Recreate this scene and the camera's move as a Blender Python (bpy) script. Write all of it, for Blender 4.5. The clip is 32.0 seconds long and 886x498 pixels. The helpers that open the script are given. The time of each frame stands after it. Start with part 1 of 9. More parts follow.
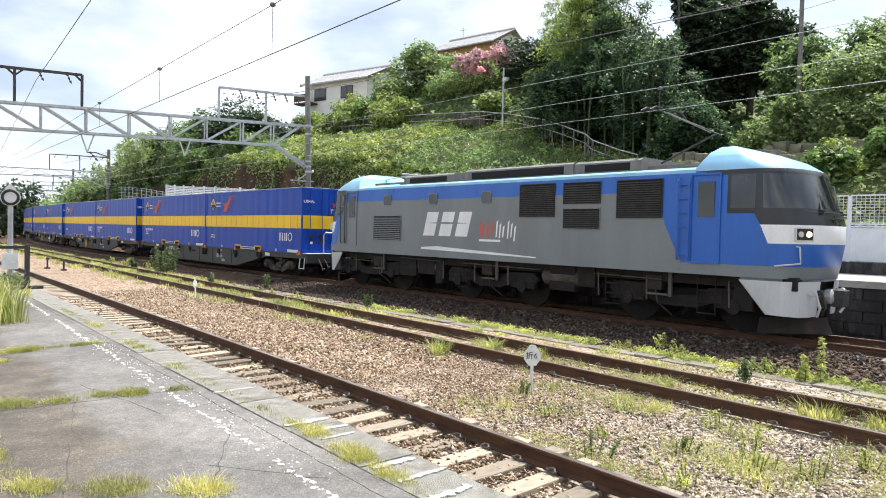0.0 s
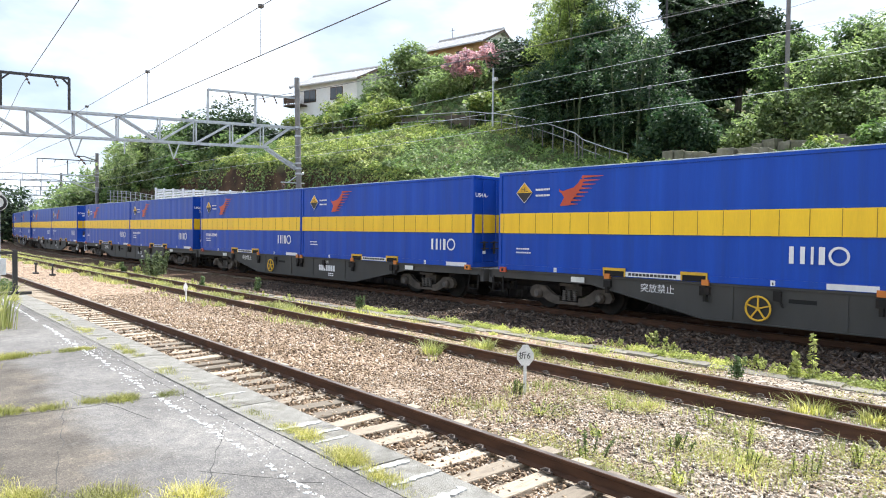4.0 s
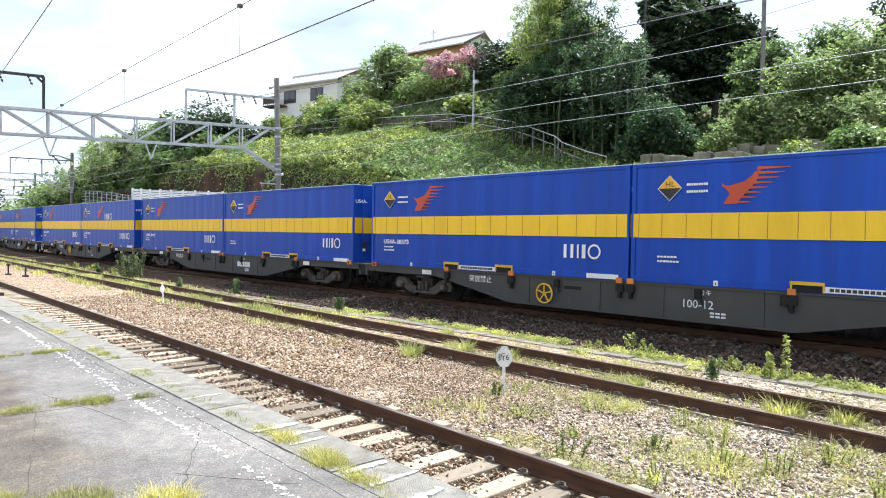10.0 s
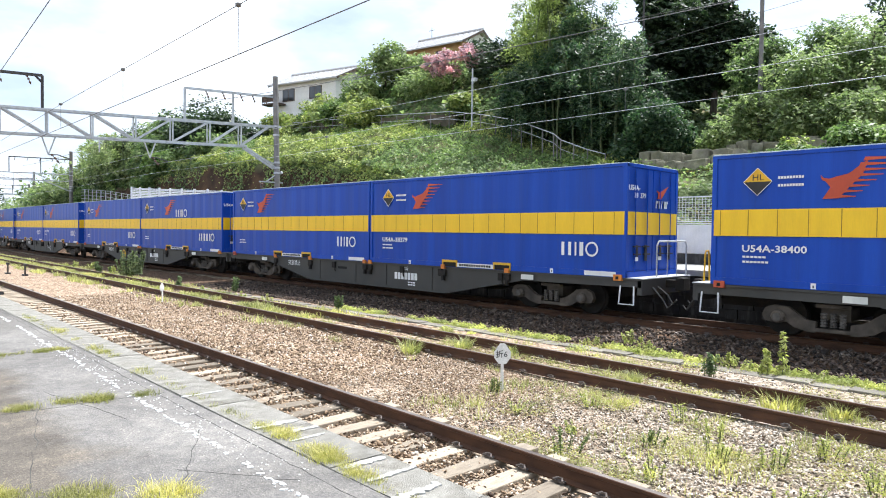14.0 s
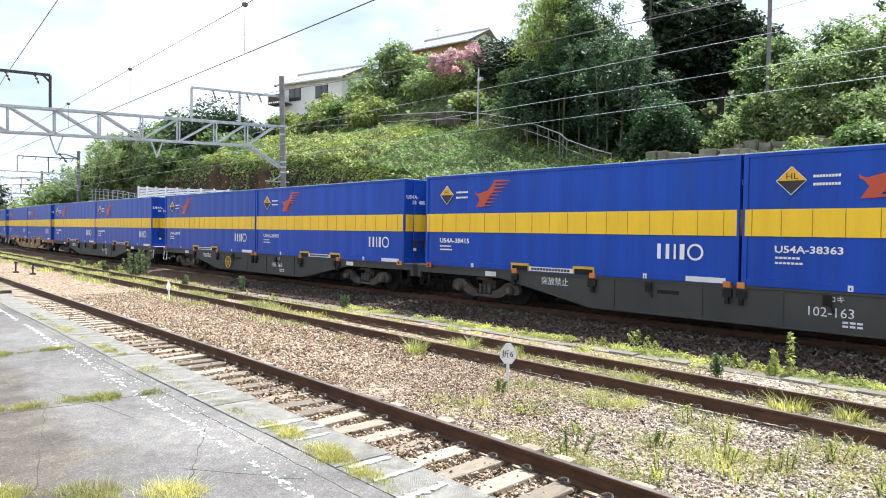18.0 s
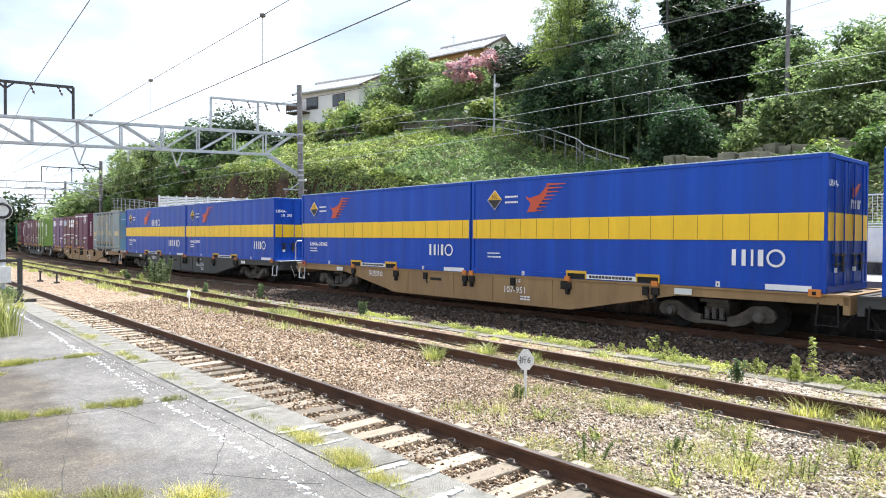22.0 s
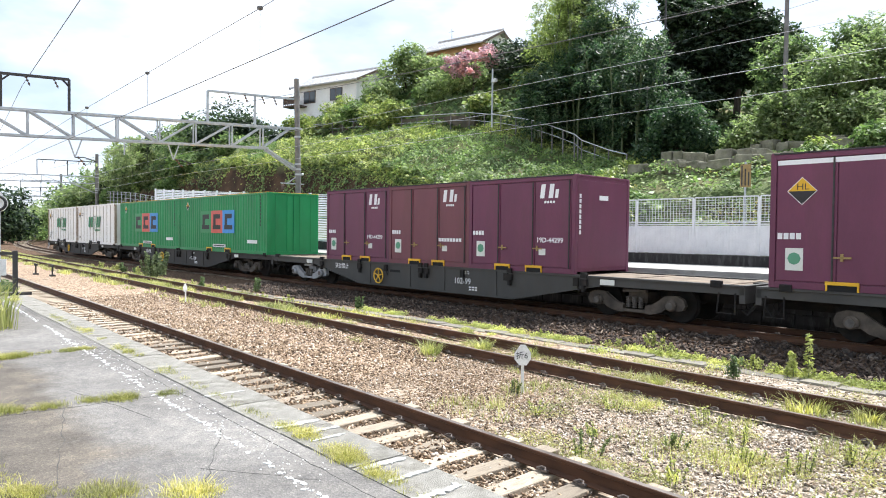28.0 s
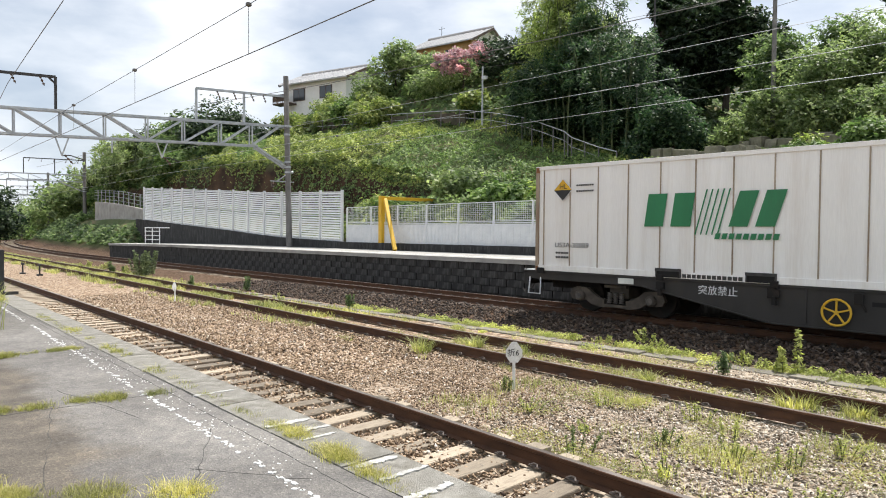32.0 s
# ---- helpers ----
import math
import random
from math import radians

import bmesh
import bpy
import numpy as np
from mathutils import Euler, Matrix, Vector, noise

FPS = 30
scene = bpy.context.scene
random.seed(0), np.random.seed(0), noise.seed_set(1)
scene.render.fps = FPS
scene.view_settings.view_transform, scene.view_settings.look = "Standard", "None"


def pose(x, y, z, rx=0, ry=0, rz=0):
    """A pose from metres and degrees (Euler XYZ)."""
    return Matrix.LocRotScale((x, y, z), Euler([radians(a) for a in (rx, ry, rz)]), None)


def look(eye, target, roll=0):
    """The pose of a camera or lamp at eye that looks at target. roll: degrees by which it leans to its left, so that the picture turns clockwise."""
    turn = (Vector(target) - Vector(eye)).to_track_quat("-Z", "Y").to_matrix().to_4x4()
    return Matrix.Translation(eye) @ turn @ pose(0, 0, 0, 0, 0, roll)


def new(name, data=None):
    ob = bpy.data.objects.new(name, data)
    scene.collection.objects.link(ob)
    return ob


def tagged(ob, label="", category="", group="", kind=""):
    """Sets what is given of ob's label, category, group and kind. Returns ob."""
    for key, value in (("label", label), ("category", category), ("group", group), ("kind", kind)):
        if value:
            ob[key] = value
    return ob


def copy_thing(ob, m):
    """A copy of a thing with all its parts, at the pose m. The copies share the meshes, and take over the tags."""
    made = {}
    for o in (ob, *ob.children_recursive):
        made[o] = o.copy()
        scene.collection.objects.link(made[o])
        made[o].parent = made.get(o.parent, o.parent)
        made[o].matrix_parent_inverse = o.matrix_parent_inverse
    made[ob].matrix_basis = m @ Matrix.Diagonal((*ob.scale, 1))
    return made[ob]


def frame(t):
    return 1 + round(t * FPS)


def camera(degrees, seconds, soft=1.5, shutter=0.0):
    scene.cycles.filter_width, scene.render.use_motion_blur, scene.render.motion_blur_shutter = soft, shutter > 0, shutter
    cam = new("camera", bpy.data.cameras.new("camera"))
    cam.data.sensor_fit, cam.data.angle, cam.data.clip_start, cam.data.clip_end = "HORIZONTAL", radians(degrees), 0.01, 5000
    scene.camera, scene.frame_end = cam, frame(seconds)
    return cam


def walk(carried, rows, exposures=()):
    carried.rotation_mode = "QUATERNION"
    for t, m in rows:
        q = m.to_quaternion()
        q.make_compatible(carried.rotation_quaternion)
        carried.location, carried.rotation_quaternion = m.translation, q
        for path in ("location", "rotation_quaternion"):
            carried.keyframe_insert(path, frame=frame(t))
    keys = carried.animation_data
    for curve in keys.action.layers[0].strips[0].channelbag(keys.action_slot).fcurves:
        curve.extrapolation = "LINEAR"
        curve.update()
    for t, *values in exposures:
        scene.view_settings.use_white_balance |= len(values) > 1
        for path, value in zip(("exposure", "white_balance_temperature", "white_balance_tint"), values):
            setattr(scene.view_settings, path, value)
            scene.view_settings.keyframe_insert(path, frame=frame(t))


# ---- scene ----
# Camera: held by hand on the near platform. World: rail tops at z = 0, near track along x.
cam = camera(67.08, 32.0, 1.0)

# seconds, eye x, y, z, heading from +y, tilt, lean
PATH = [
    (0.0, -0.020, -0.010, 2.002, -49.808, -1.522, 1.234),
    (0.5, -0.000, -0.015, 2.008, -49.874, -1.512, 1.294),
    (1.0, 0.001, -0.019, 2.009, -49.799, -1.461, 1.078),
    (1.5, -0.020, -0.006, 2.005, -49.627, -1.528, 1.391),
    (2.0, -0.016, -0.010, 2.008, -49.439, -1.600, 1.245),
    (2.5, -0.020, -0.009, 2.008, -49.403, -1.592, 1.140),
    (3.0, -0.032, -0.003, 2.005, -49.257, -1.366, 0.719),
    (3.5, -0.035, -0.001, 2.006, -49.234, -1.526, 0.607),
    (5.5, -0.058, 0.018, 2.000, -47.813, -1.087, 1.009),
    (6.0, -0.055, 0.010, 1.999, -47.419, -1.134, 1.026),
    (6.5, -0.023, -0.001, 2.005, -47.396, -1.100, 0.686),
    (7.0, -0.018, -0.001, 2.002, -47.424, -1.043, 0.576),
    (7.5, -0.017, -0.004, 2.005, -47.405, -1.131, 0.539),
    (8.0, -0.016, -0.004, 2.000, -47.324, -1.257, 0.768),
    (8.5, -0.006, -0.003, 2.001, -47.439, -1.235, 0.646),
    (9.0, -0.006, -0.002, 2.002, -47.454, -1.218, 0.457),
    (9.5, -0.014, -0.003, 2.003, -47.402, -1.319, 0.522),
    (10.0, -0.017, 0.001, 2.001, -47.406, -1.274, 0.822),
    (10.5, -0.020, 0.001, 2.003, -47.293, -1.185, 0.800),
    (11.0, -0.005, -0.003, 2.003, -47.358, -1.260, 0.813),
    (11.5, -0.012, -0.003, 2.004, -47.291, -1.487, 0.669),
    (12.0, -0.018, -0.000, 2.004, -47.227, -1.521, 0.929),
    (12.5, -0.008, -0.007, 2.002, -47.255, -1.399, 0.815),
    (13.0, -0.001, -0.003, 2.001, -47.351, -1.315, 0.608),
    (13.5, 0.003, -0.010, 2.004, -47.329, -1.429, 0.686),
    (14.0, 0.025, -0.017, 2.004, -47.351, -1.465, 0.662),
    (14.5, 0.034, -0.019, 2.003, -47.521, -1.358, 0.505),
    (16.5, 0.030, -0.015, 2.004, -47.839, -1.393, 0.653),
    (17.0, 0.034, -0.019, 2.005, -47.917, -1.361, 0.533),
    (17.5, 0.032, -0.021, 2.005, -47.896, -1.476, 0.669),
    (18.0, 0.016, -0.012, 2.003, -47.840, -1.501, 0.751),
    (18.5, 0.022, -0.016, 2.005, -47.863, -1.430, 0.585),
    (19.0, 0.022, -0.013, 2.002, -47.932, -1.449, 0.501),
    (19.5, 0.014, -0.008, 2.000, -47.920, -1.368, 0.603),
    (20.0, 0.042, -0.018, 2.006, -48.019, -1.312, 0.279),
    (20.5, 0.037, -0.015, 2.002, -48.138, -1.195, 0.230),
    (21.0, 0.047, -0.017, 2.004, -48.274, -1.039, 0.294),
    (21.5, 0.057, -0.024, 2.003, -49.163, -1.010, 0.302),
    (22.0, 0.048, -0.022, 2.003, -49.349, -0.966, 0.314),
    (22.5, 0.037, -0.020, 2.005, -49.346, -1.085, 0.318),
    (23.0, 0.024, -0.013, 2.002, -49.278, -1.210, 0.321),
    (23.5, 0.026, -0.013, 2.004, -49.343, -1.304, 0.538),
    (24.0, 0.032, -0.021, 2.002, -49.434, -1.328, 0.555),
    (24.5, 0.035, -0.017, 2.004, -49.483, -1.270, 0.455),
    (25.0, 0.022, -0.010, 2.002, -49.462, -1.261, 0.422),
    (25.5, 0.023, -0.010, 2.002, -49.068, -1.454, 0.586),
    (27.5, 0.011, -0.008, 2.001, -49.011, -1.447, 0.661),
    (28.0, 0.022, -0.015, 2.003, -49.070, -1.395, 0.615),
    (28.5, 0.021, -0.012, 2.003, -49.055, -1.354, 0.628),
    (29.0, -0.003, -0.002, 1.999, -48.710, -1.340, 0.867),
    (29.5, 0.001, -0.003, 2.000, -48.389, -1.426, 0.849),
    (30.0, 0.010, -0.007, 2.002, -48.365, -1.529, 0.730),
    (30.5, 0.009, -0.002, 2.001, -48.329, -1.453, 0.513),
    (31.0, -0.004, 0.001, 1.996, -48.266, -1.585, 0.440),
    (31.5, -0.007, 0.005, 2.000, -48.203, -1.688, 0.561),
    (32.0, -0.000, -0.000, 1.998, -48.267, -1.587, 0.415),
]


def aimed(ex, ey, ez, heading, tilt, lean):
    a, b = radians(heading), radians(tilt)
    way = Vector((math.sin(a) * math.cos(b), math.cos(a) * math.cos(b), math.sin(b)))
    return look((ex, ey, ez), Vector((ex, ey, ez)) + way * 10, lean)


walk(cam, [(row[0], aimed(*row[1:])) for row in PATH], exposures=[(0.0, 0.66, 6500, 10), (3.0, 0.78, 6250, 10), (6.0, 0.86, 6200, 10), (28.0, 0.86, 6250, 10), (30.0, 0.80, 6450, 10), (31.0, 0.46, 6650, 10), (32.0, 0.38, 6650, 10)])

# Daylight: high sun behind the train, thin bright cloud
SUN_TO = Vector((0.02, 0.42, 0.91)).normalized()
world = bpy.data.worlds.new("sky")
scene.world = world
world.use_nodes = True
wn, wl = world.node_tree.nodes, world.node_tree.links
wn.clear()
sky = wn.new("ShaderNodeTexSky")
sky.sky_type = "NISHITA"
sky.sun_disc = False
sky.sun_elevation = math.asin(SUN_TO.z)
sky.sun_rotation = math.atan2(SUN_TO.x, SUN_TO.y)
sky.air_density, sky.dust_density, sky.ozone_density = 1.0, 2.0, 1.0
wtc = wn.new("ShaderNodeTexCoord")
wmap = wn.new("ShaderNodeMapping")
wmap.inputs["Scale"].default_value = (1.0, 1.0, 2.6)
wnoise = wn.new("ShaderNodeTexNoise")
wnoise.inputs["Scale"].default_value = 2.3
wnoise.inputs["Detail"].default_value = 9
wnoise.inputs["Roughness"].default_value = 0.55
wramp = wn.new("ShaderNodeValToRGB")
wramp.color_ramp.elements[0].position, wramp.color_ramp.elements[1].position = 0.38, 0.66
wramp.color_ramp.elements[0].color = (0.35, 0.35, 0.35, 1)
wramp.color_ramp.elements[1].color = (1, 1, 1, 1)
wnoise2 = wn.new("ShaderNodeTexNoise")
wnoise2.inputs["Scale"].default_value = 3.4
wnoise2.inputs["Detail"].default_value = 7
wramp2 = wn.new("ShaderNodeValToRGB")
wramp2.color_ramp.elements[0].position, wramp2.color_ramp.elements[1].position = 0.36, 0.62
wramp2.color_ramp.elements[0].color = (5.4, 6.2, 7.3, 1)
wramp2.color_ramp.elements[1].color = (10.4, 10.7, 11.1, 1)
wmix = wn.new("ShaderNodeMix")
wmix.data_type = "RGBA"
wbg = wn.new("ShaderNodeBackground")
wbg.inputs["Strength"].default_value = 0.10
wout = wn.new("ShaderNodeOutputWorld")
wl.new(wtc.outputs["Generated"], wmap.inputs["Vector"])
wl.new(wmap.outputs["Vector"], wnoise.inputs["Vector"])
wl.new(wmap.outputs["Vector"], wnoise2.inputs["Vector"])
wl.new(wnoise.outputs["Fac"], wramp.inputs["Fac"])
wl.new(wnoise2.outputs["Fac"], wramp2.inputs["Fac"])
wl.new(wramp.outputs["Color"], wmix.inputs["Factor"])
wl.new(sky.outputs["Color"], wmix.inputs["A"])
wl.new(wramp2.outputs["Color"], wmix.inputs["B"])
wl.new(wmix.outputs["Result"], wbg.inputs["Color"])
wl.new(wbg.outputs["Background"], wout.inputs["Surface"])

sun = new("sun", bpy.data.lights.new("sun", "SUN"))
sun.data.energy, sun.data.angle, sun.data.color = 5.0, radians(0.6), (1.0, 0.972, 0.935)
sun.matrix_world = look(SUN_TO * 200, (0, 0, 0))

# ---- mesh and material tools ----
class Build:
    """Collects faces for one mesh."""

    def __init__(self):
        self.v, self.f, self.m = [], [], []

    def ngon(self, pts, mi=0):
        n = len(self.v)
        self.v += [tuple(p) for p in pts]
        self.f.append(tuple(range(n, n + len(pts))))
        self.m.append(mi)
        return self

    def hexa(self, p, mi=0):
        n = len(self.v)
        self.v += [tuple(q) for q in p]
        for q in ((3, 2, 1, 0), (4, 5, 6, 7), (0, 1, 5, 4), (1, 2, 6, 5), (2, 3, 7, 6), (3, 0, 4, 7)):
            self.f.append(tuple(n + i for i in q))
            self.m.append(mi)
        return self

    def box(self, x0, x1, y0, y1, z0, z1, mi=0, m=None):
        p = [Vector(q) for q in ((x0, y0, z0), (x1, y0, z0), (x1, y1, z0), (x0, y1, z0), (x0, y0, z1), (x1, y0, z1), (x1, y1, z1), (x0, y1, z1))]
        return self.hexa([m @ q for q in p] if m else p, mi)

    def bar(self, a, b, w, h=None, mi=0):
        """A square bar from a to b."""
        a, b = Vector(a), Vector(b)
        h = h or w
        d = (b - a).normalized()
        side = d.cross(Vector((0, 0, 1)))
        side = side.normalized() if side.length > 1e-4 else Vector((1, 0, 0))
        up = side.cross(d).normalized()
        s, u = side * w / 2, up * h / 2
        return self.hexa([a - s - u, a + s - u, a + s + u, a - s + u, b - s - u, b + s - u, b + s + u, b - s + u], mi)

    def prism(self, poly, axis, a0, a1, mi=0):
        """A polygon of (u, v) run along an axis: x takes (y, z), y takes (x, z), z takes (x, y)."""
        def at(u, v, a):
            return {"x": (a, u, v), "y": (u, a, v), "z": (u, v, a)}[axis]
        n, k = len(self.v), len(poly)
        self.v += [at(u, v, a0) for u, v in poly] + [at(u, v, a1) for u, v in poly]
        self.f += [tuple(range(n, n + k)), tuple(range(n + 2 * k - 1, n + k - 1, -1))]
        self.f += [(n + i, n + (i + 1) % k, n + k + (i + 1) % k, n + k + i) for i in range(k)]
        self.m += [mi] * (k + 2)
        return self

    def tube(self, pts, r, n=6, mi=0):
        """A round bar through points; r is one radius or one a point."""
        pts = [Vector(p) for p in pts]
        rs = r if isinstance(r, (list, tuple)) else [r] * len(pts)
        base, prev = len(self.v), None
        for i, p in enumerate(pts):
            d = (pts[min(i + 1, len(pts) - 1)] - pts[max(i - 1, 0)]).normalized()
            if prev is None:
                side = d.cross(Vector((0.31, 0.17, 0.93)))
                side = side.normalized() if side.length > 1e-3 else Vector((1, 0, 0))
            else:
                side = (prev - d * prev.dot(d)).normalized()
            prev = side
            up = d.cross(side)
            for j in range(n):
                a = 2 * math.pi * j / n
                self.v.append(tuple(p + (side * math.cos(a) + up * math.sin(a)) * rs[i]))
        for i in range(len(pts) - 1):
            for j in range(n):
                a, b = base + i * n + j, base + i * n + (j + 1) % n
                self.f.append((a, b, b + n, a + n))
                self.m.append(mi)
        self.f += [tuple(range(base + n - 1, base - 1, -1)), tuple(range(base + (len(pts) - 1) * n, base + len(pts) * n))]
        self.m += [mi, mi]
        return self

    def turned(self, prof, axis, centre, n=16, mi=0):
        """A turned body: (distance along axis, radius) from end to end."""
        c, k = Vector(centre), len(self.v)
        for a, r in prof:
            for j in range(n):
                t = 2 * math.pi * j / n
                u, w = r * math.cos(t), r * math.sin(t)
                self.v.append(tuple(c + Vector({"x": (a, u, w), "y": (u, a, w), "z": (u, w, a)}[axis])))
        for i in range(len(prof) - 1):
            for j in range(n):
                self.f.append((k + i * n + j, k + i * n + (j + 1) % n, k + (i + 1) * n + (j + 1) % n, k + (i + 1) * n + j))
                self.m.append(mi)
        self.f += [tuple(range(k + n - 1, k - 1, -1)), tuple(range(k + (len(prof) - 1) * n, k + len(prof) * n))]
        self.m += [mi, mi]
        return self

    def mesh(self, name, mats, bevel=0.0, smooth=False):
        me = bpy.data.meshes.new(name)
        me.from_pydata(self.v, [], self.f)
        for mt in mats if isinstance(mats, (list, tuple)) else [mats]:
            me.materials.append(mt)
        me.polygons.foreach_set("material_index", self.m)
        bm = bmesh.new()
        bm.from_mesh(me)
        if bevel:
            bmesh.ops.remove_doubles(bm, verts=bm.verts, dist=1e-5)
            bmesh.ops.bevel(bm, geom=list(bm.edges), offset=bevel, segments=2, affect="EDGES", profile=0.6, clamp_overlap=True)
        bmesh.ops.recalc_face_normals(bm, faces=bm.faces)
        bm.to_mesh(me)
        bm.free()
        if smooth:
            me.shade_smooth()
            me.set_sharp_from_angle(angle=radians(38))
        return me


def quick_mesh(name, verts, quads, mat, tri=False):
    """A mesh from arrays, for leaves, grass and stones."""
    me = bpy.data.meshes.new(name)
    k = 3 if tri else 4
    verts, quads = np.asarray(verts, np.float32), np.asarray(quads, np.int32)
    me.vertices.add(len(verts))
    me.vertices.foreach_set("co", verts.ravel())
    me.loops.add(quads.size)
    me.loops.foreach_set("vertex_index", quads.ravel())
    me.polygons.add(len(quads))
    me.polygons.foreach_set("loop_start", np.arange(0, quads.size, k, dtype=np.int32))
    me.materials.append(mat)
    me.update(calc_edges=True)
    me.validate()
    return me


def part(name, data, mat, parent, label="", bevel=0.0, smooth=False, at=None):
    """Links one mesh under a thing or a part."""
    me = data if isinstance(data, bpy.types.Mesh) else data.mesh(name, mat, bevel, smooth)
    ob = new(name, me)
    ob.parent = parent
    if at is not None:
        ob.matrix_basis = at
    if label:
        tagged(ob, label)
    return ob


def thing(name, label, category, group="", kind="", at=None):
    ob = new(name)
    ob.empty_display_size = 0.1
    tagged(ob, label, category, group, kind)
    if at is not None:
        ob.matrix_basis = at
    return ob


def solid(name, data, mat, label, category, group="", kind="", bevel=0.0, smooth=False, at=None):
    """A thing of one mesh."""
    me = data if isinstance(data, bpy.types.Mesh) else data.mesh(name, mat, bevel, smooth)
    ob = new(name, me)
    tagged(ob, label, category, group, kind)
    if at is not None:
        ob.matrix_basis = at
    return ob


def lettering(text, size, mat, name="lettering", wide=1.0, bold=0.0):
    """A flat mesh of readable characters, its foot at the origin, facing -y."""
    cu = bpy.data.curves.new(name, "FONT")
    cu.body, cu.size, cu.extrude, cu.resolution_u, cu.offset = text, size, 0.0015, 2, bold
    ob = bpy.data.objects.new(name, cu)
    scene.collection.objects.link(ob)
    bpy.context.view_layer.update()
    me = bpy.data.meshes.new_from_object(ob.evaluated_get(bpy.context.evaluated_depsgraph_get()))
    bpy.data.objects.remove(ob)
    bpy.data.curves.remove(cu)
    me.transform(Matrix.Rotation(radians(90), 4, "X") @ Matrix.Diagonal((wide, 1, 1, 1)))
    me.materials.clear()
    me.materials.append(mat)
    return me


def nodes_of(name):
    mt = bpy.data.materials.new(name)
    mt.use_nodes = True
    n = mt.node_tree.nodes
    return mt, n, mt.node_tree.links, n["Principled BSDF"]


def ramp_of(n, stops):
    r = n.new("ShaderNodeValToRGB")
    e = r.color_ramp.elements
    while len(e) < len(stops):
        e.new(0.5)
    for el, (pos, col) in zip(e, stops):
        el.position, el.color = pos, (*col, 1)
    return r


def noise_of(n, l, vec, scale, detail=5, rough=0.55):
    t = n.new("ShaderNodeTexNoise")
    t.inputs["Scale"].default_value, t.inputs["Detail"].default_value, t.inputs["Roughness"].default_value = scale, detail, rough
    l.new(vec, t.inputs["Vector"])
    return t


def mix_of(n, l, fac, a, b, mode="MIX"):
    m = n.new("ShaderNodeMix")
    m.data_type, m.blend_type = "RGBA", mode
    for sock, val in (("Factor", fac), ("A", a), ("B", b)):
        if isinstance(val, bpy.types.NodeSocket):
            l.new(val, m.inputs[sock])
        elif sock == "Factor":
            m.inputs[sock].default_value = val
        else:
            m.inputs[sock].default_value = (*val, 1)
    return m.outputs["Result"]


def surface(name, dark, light, scale=4.0, rough=0.6, metal=0.0, fine=60.0, bump=0.15, stain=None, stain_amt=0.35, stain_scale=1.2, stretch=(1, 1, 1), spread=0.0, spec=0.5, grain=0.8):
    """Two-scale surface: colour drifts between dark and light, fine grain in colour and relief, optional stains; spread varies it piece by piece."""
    mt, n, l, bs = nodes_of(name)
    tc = n.new("ShaderNodeTexCoord")
    mp = n.new("ShaderNodeMapping")
    mp.inputs["Scale"].default_value = stretch
    l.new(tc.outputs["Object"], mp.inputs["Vector"])
    vec = mp.outputs["Vector"]
    a = noise_of(n, l, vec, scale)
    b = noise_of(n, l, vec, fine, 3)
    r = ramp_of(n, [(0.3, dark), (0.7, light)])
    l.new(a.outputs["Fac"], r.inputs["Fac"])
    g = ramp_of(n, [(0.25, (0.78, 0.78, 0.78)), (0.75, (1.12, 1.12, 1.12))])
    l.new(b.outputs["Fac"], g.inputs["Fac"])
    col = mix_of(n, l, grain, r.outputs["Color"], g.outputs["Color"], "MULTIPLY")
    if stain:
        s = noise_of(n, l, vec, stain_scale, 8, 0.65)
        sr = ramp_of(n, [(0.5, (0, 0, 0)), (0.72, (stain_amt, stain_amt, stain_amt))])
        l.new(s.outputs["Fac"], sr.inputs["Fac"])
        col = mix_of(n, l, sr.outputs["Color"], col, stain)
    if spread:
        oi = n.new("ShaderNodeObjectInfo")
        sr = ramp_of(n, [(0.0, (1 - spread,) * 3), (1.0, (1 + spread,) * 3)])
        l.new(oi.outputs["Random"], sr.inputs["Fac"])
        col = mix_of(n, l, 1.0, col, sr.outputs["Color"], "MULTIPLY")
    l.new(col, bs.inputs["Base Color"])
    rr = n.new("ShaderNodeMapRange")
    rr.inputs["To Min"].default_value, rr.inputs["To Max"].default_value = max(0.05, rough - 0.12), min(1.0, rough + 0.12)
    l.new(a.outputs["Fac"], rr.inputs["Value"])
    l.new(rr.outputs["Result"], bs.inputs["Roughness"])
    bs.inputs["Metallic"].default_value = metal
    bs.inputs["Specular IOR Level"].default_value = spec
    if bump:
        bp = n.new("ShaderNodeBump")
        bp.inputs["Strength"].default_value = bump
        bp.inputs["Distance"].default_value = 0.02
        l.new(b.outputs["Fac"], bp.inputs["Height"])
        l.new(bp.outputs["Normal"], bs.inputs["Normal"])
    return mt


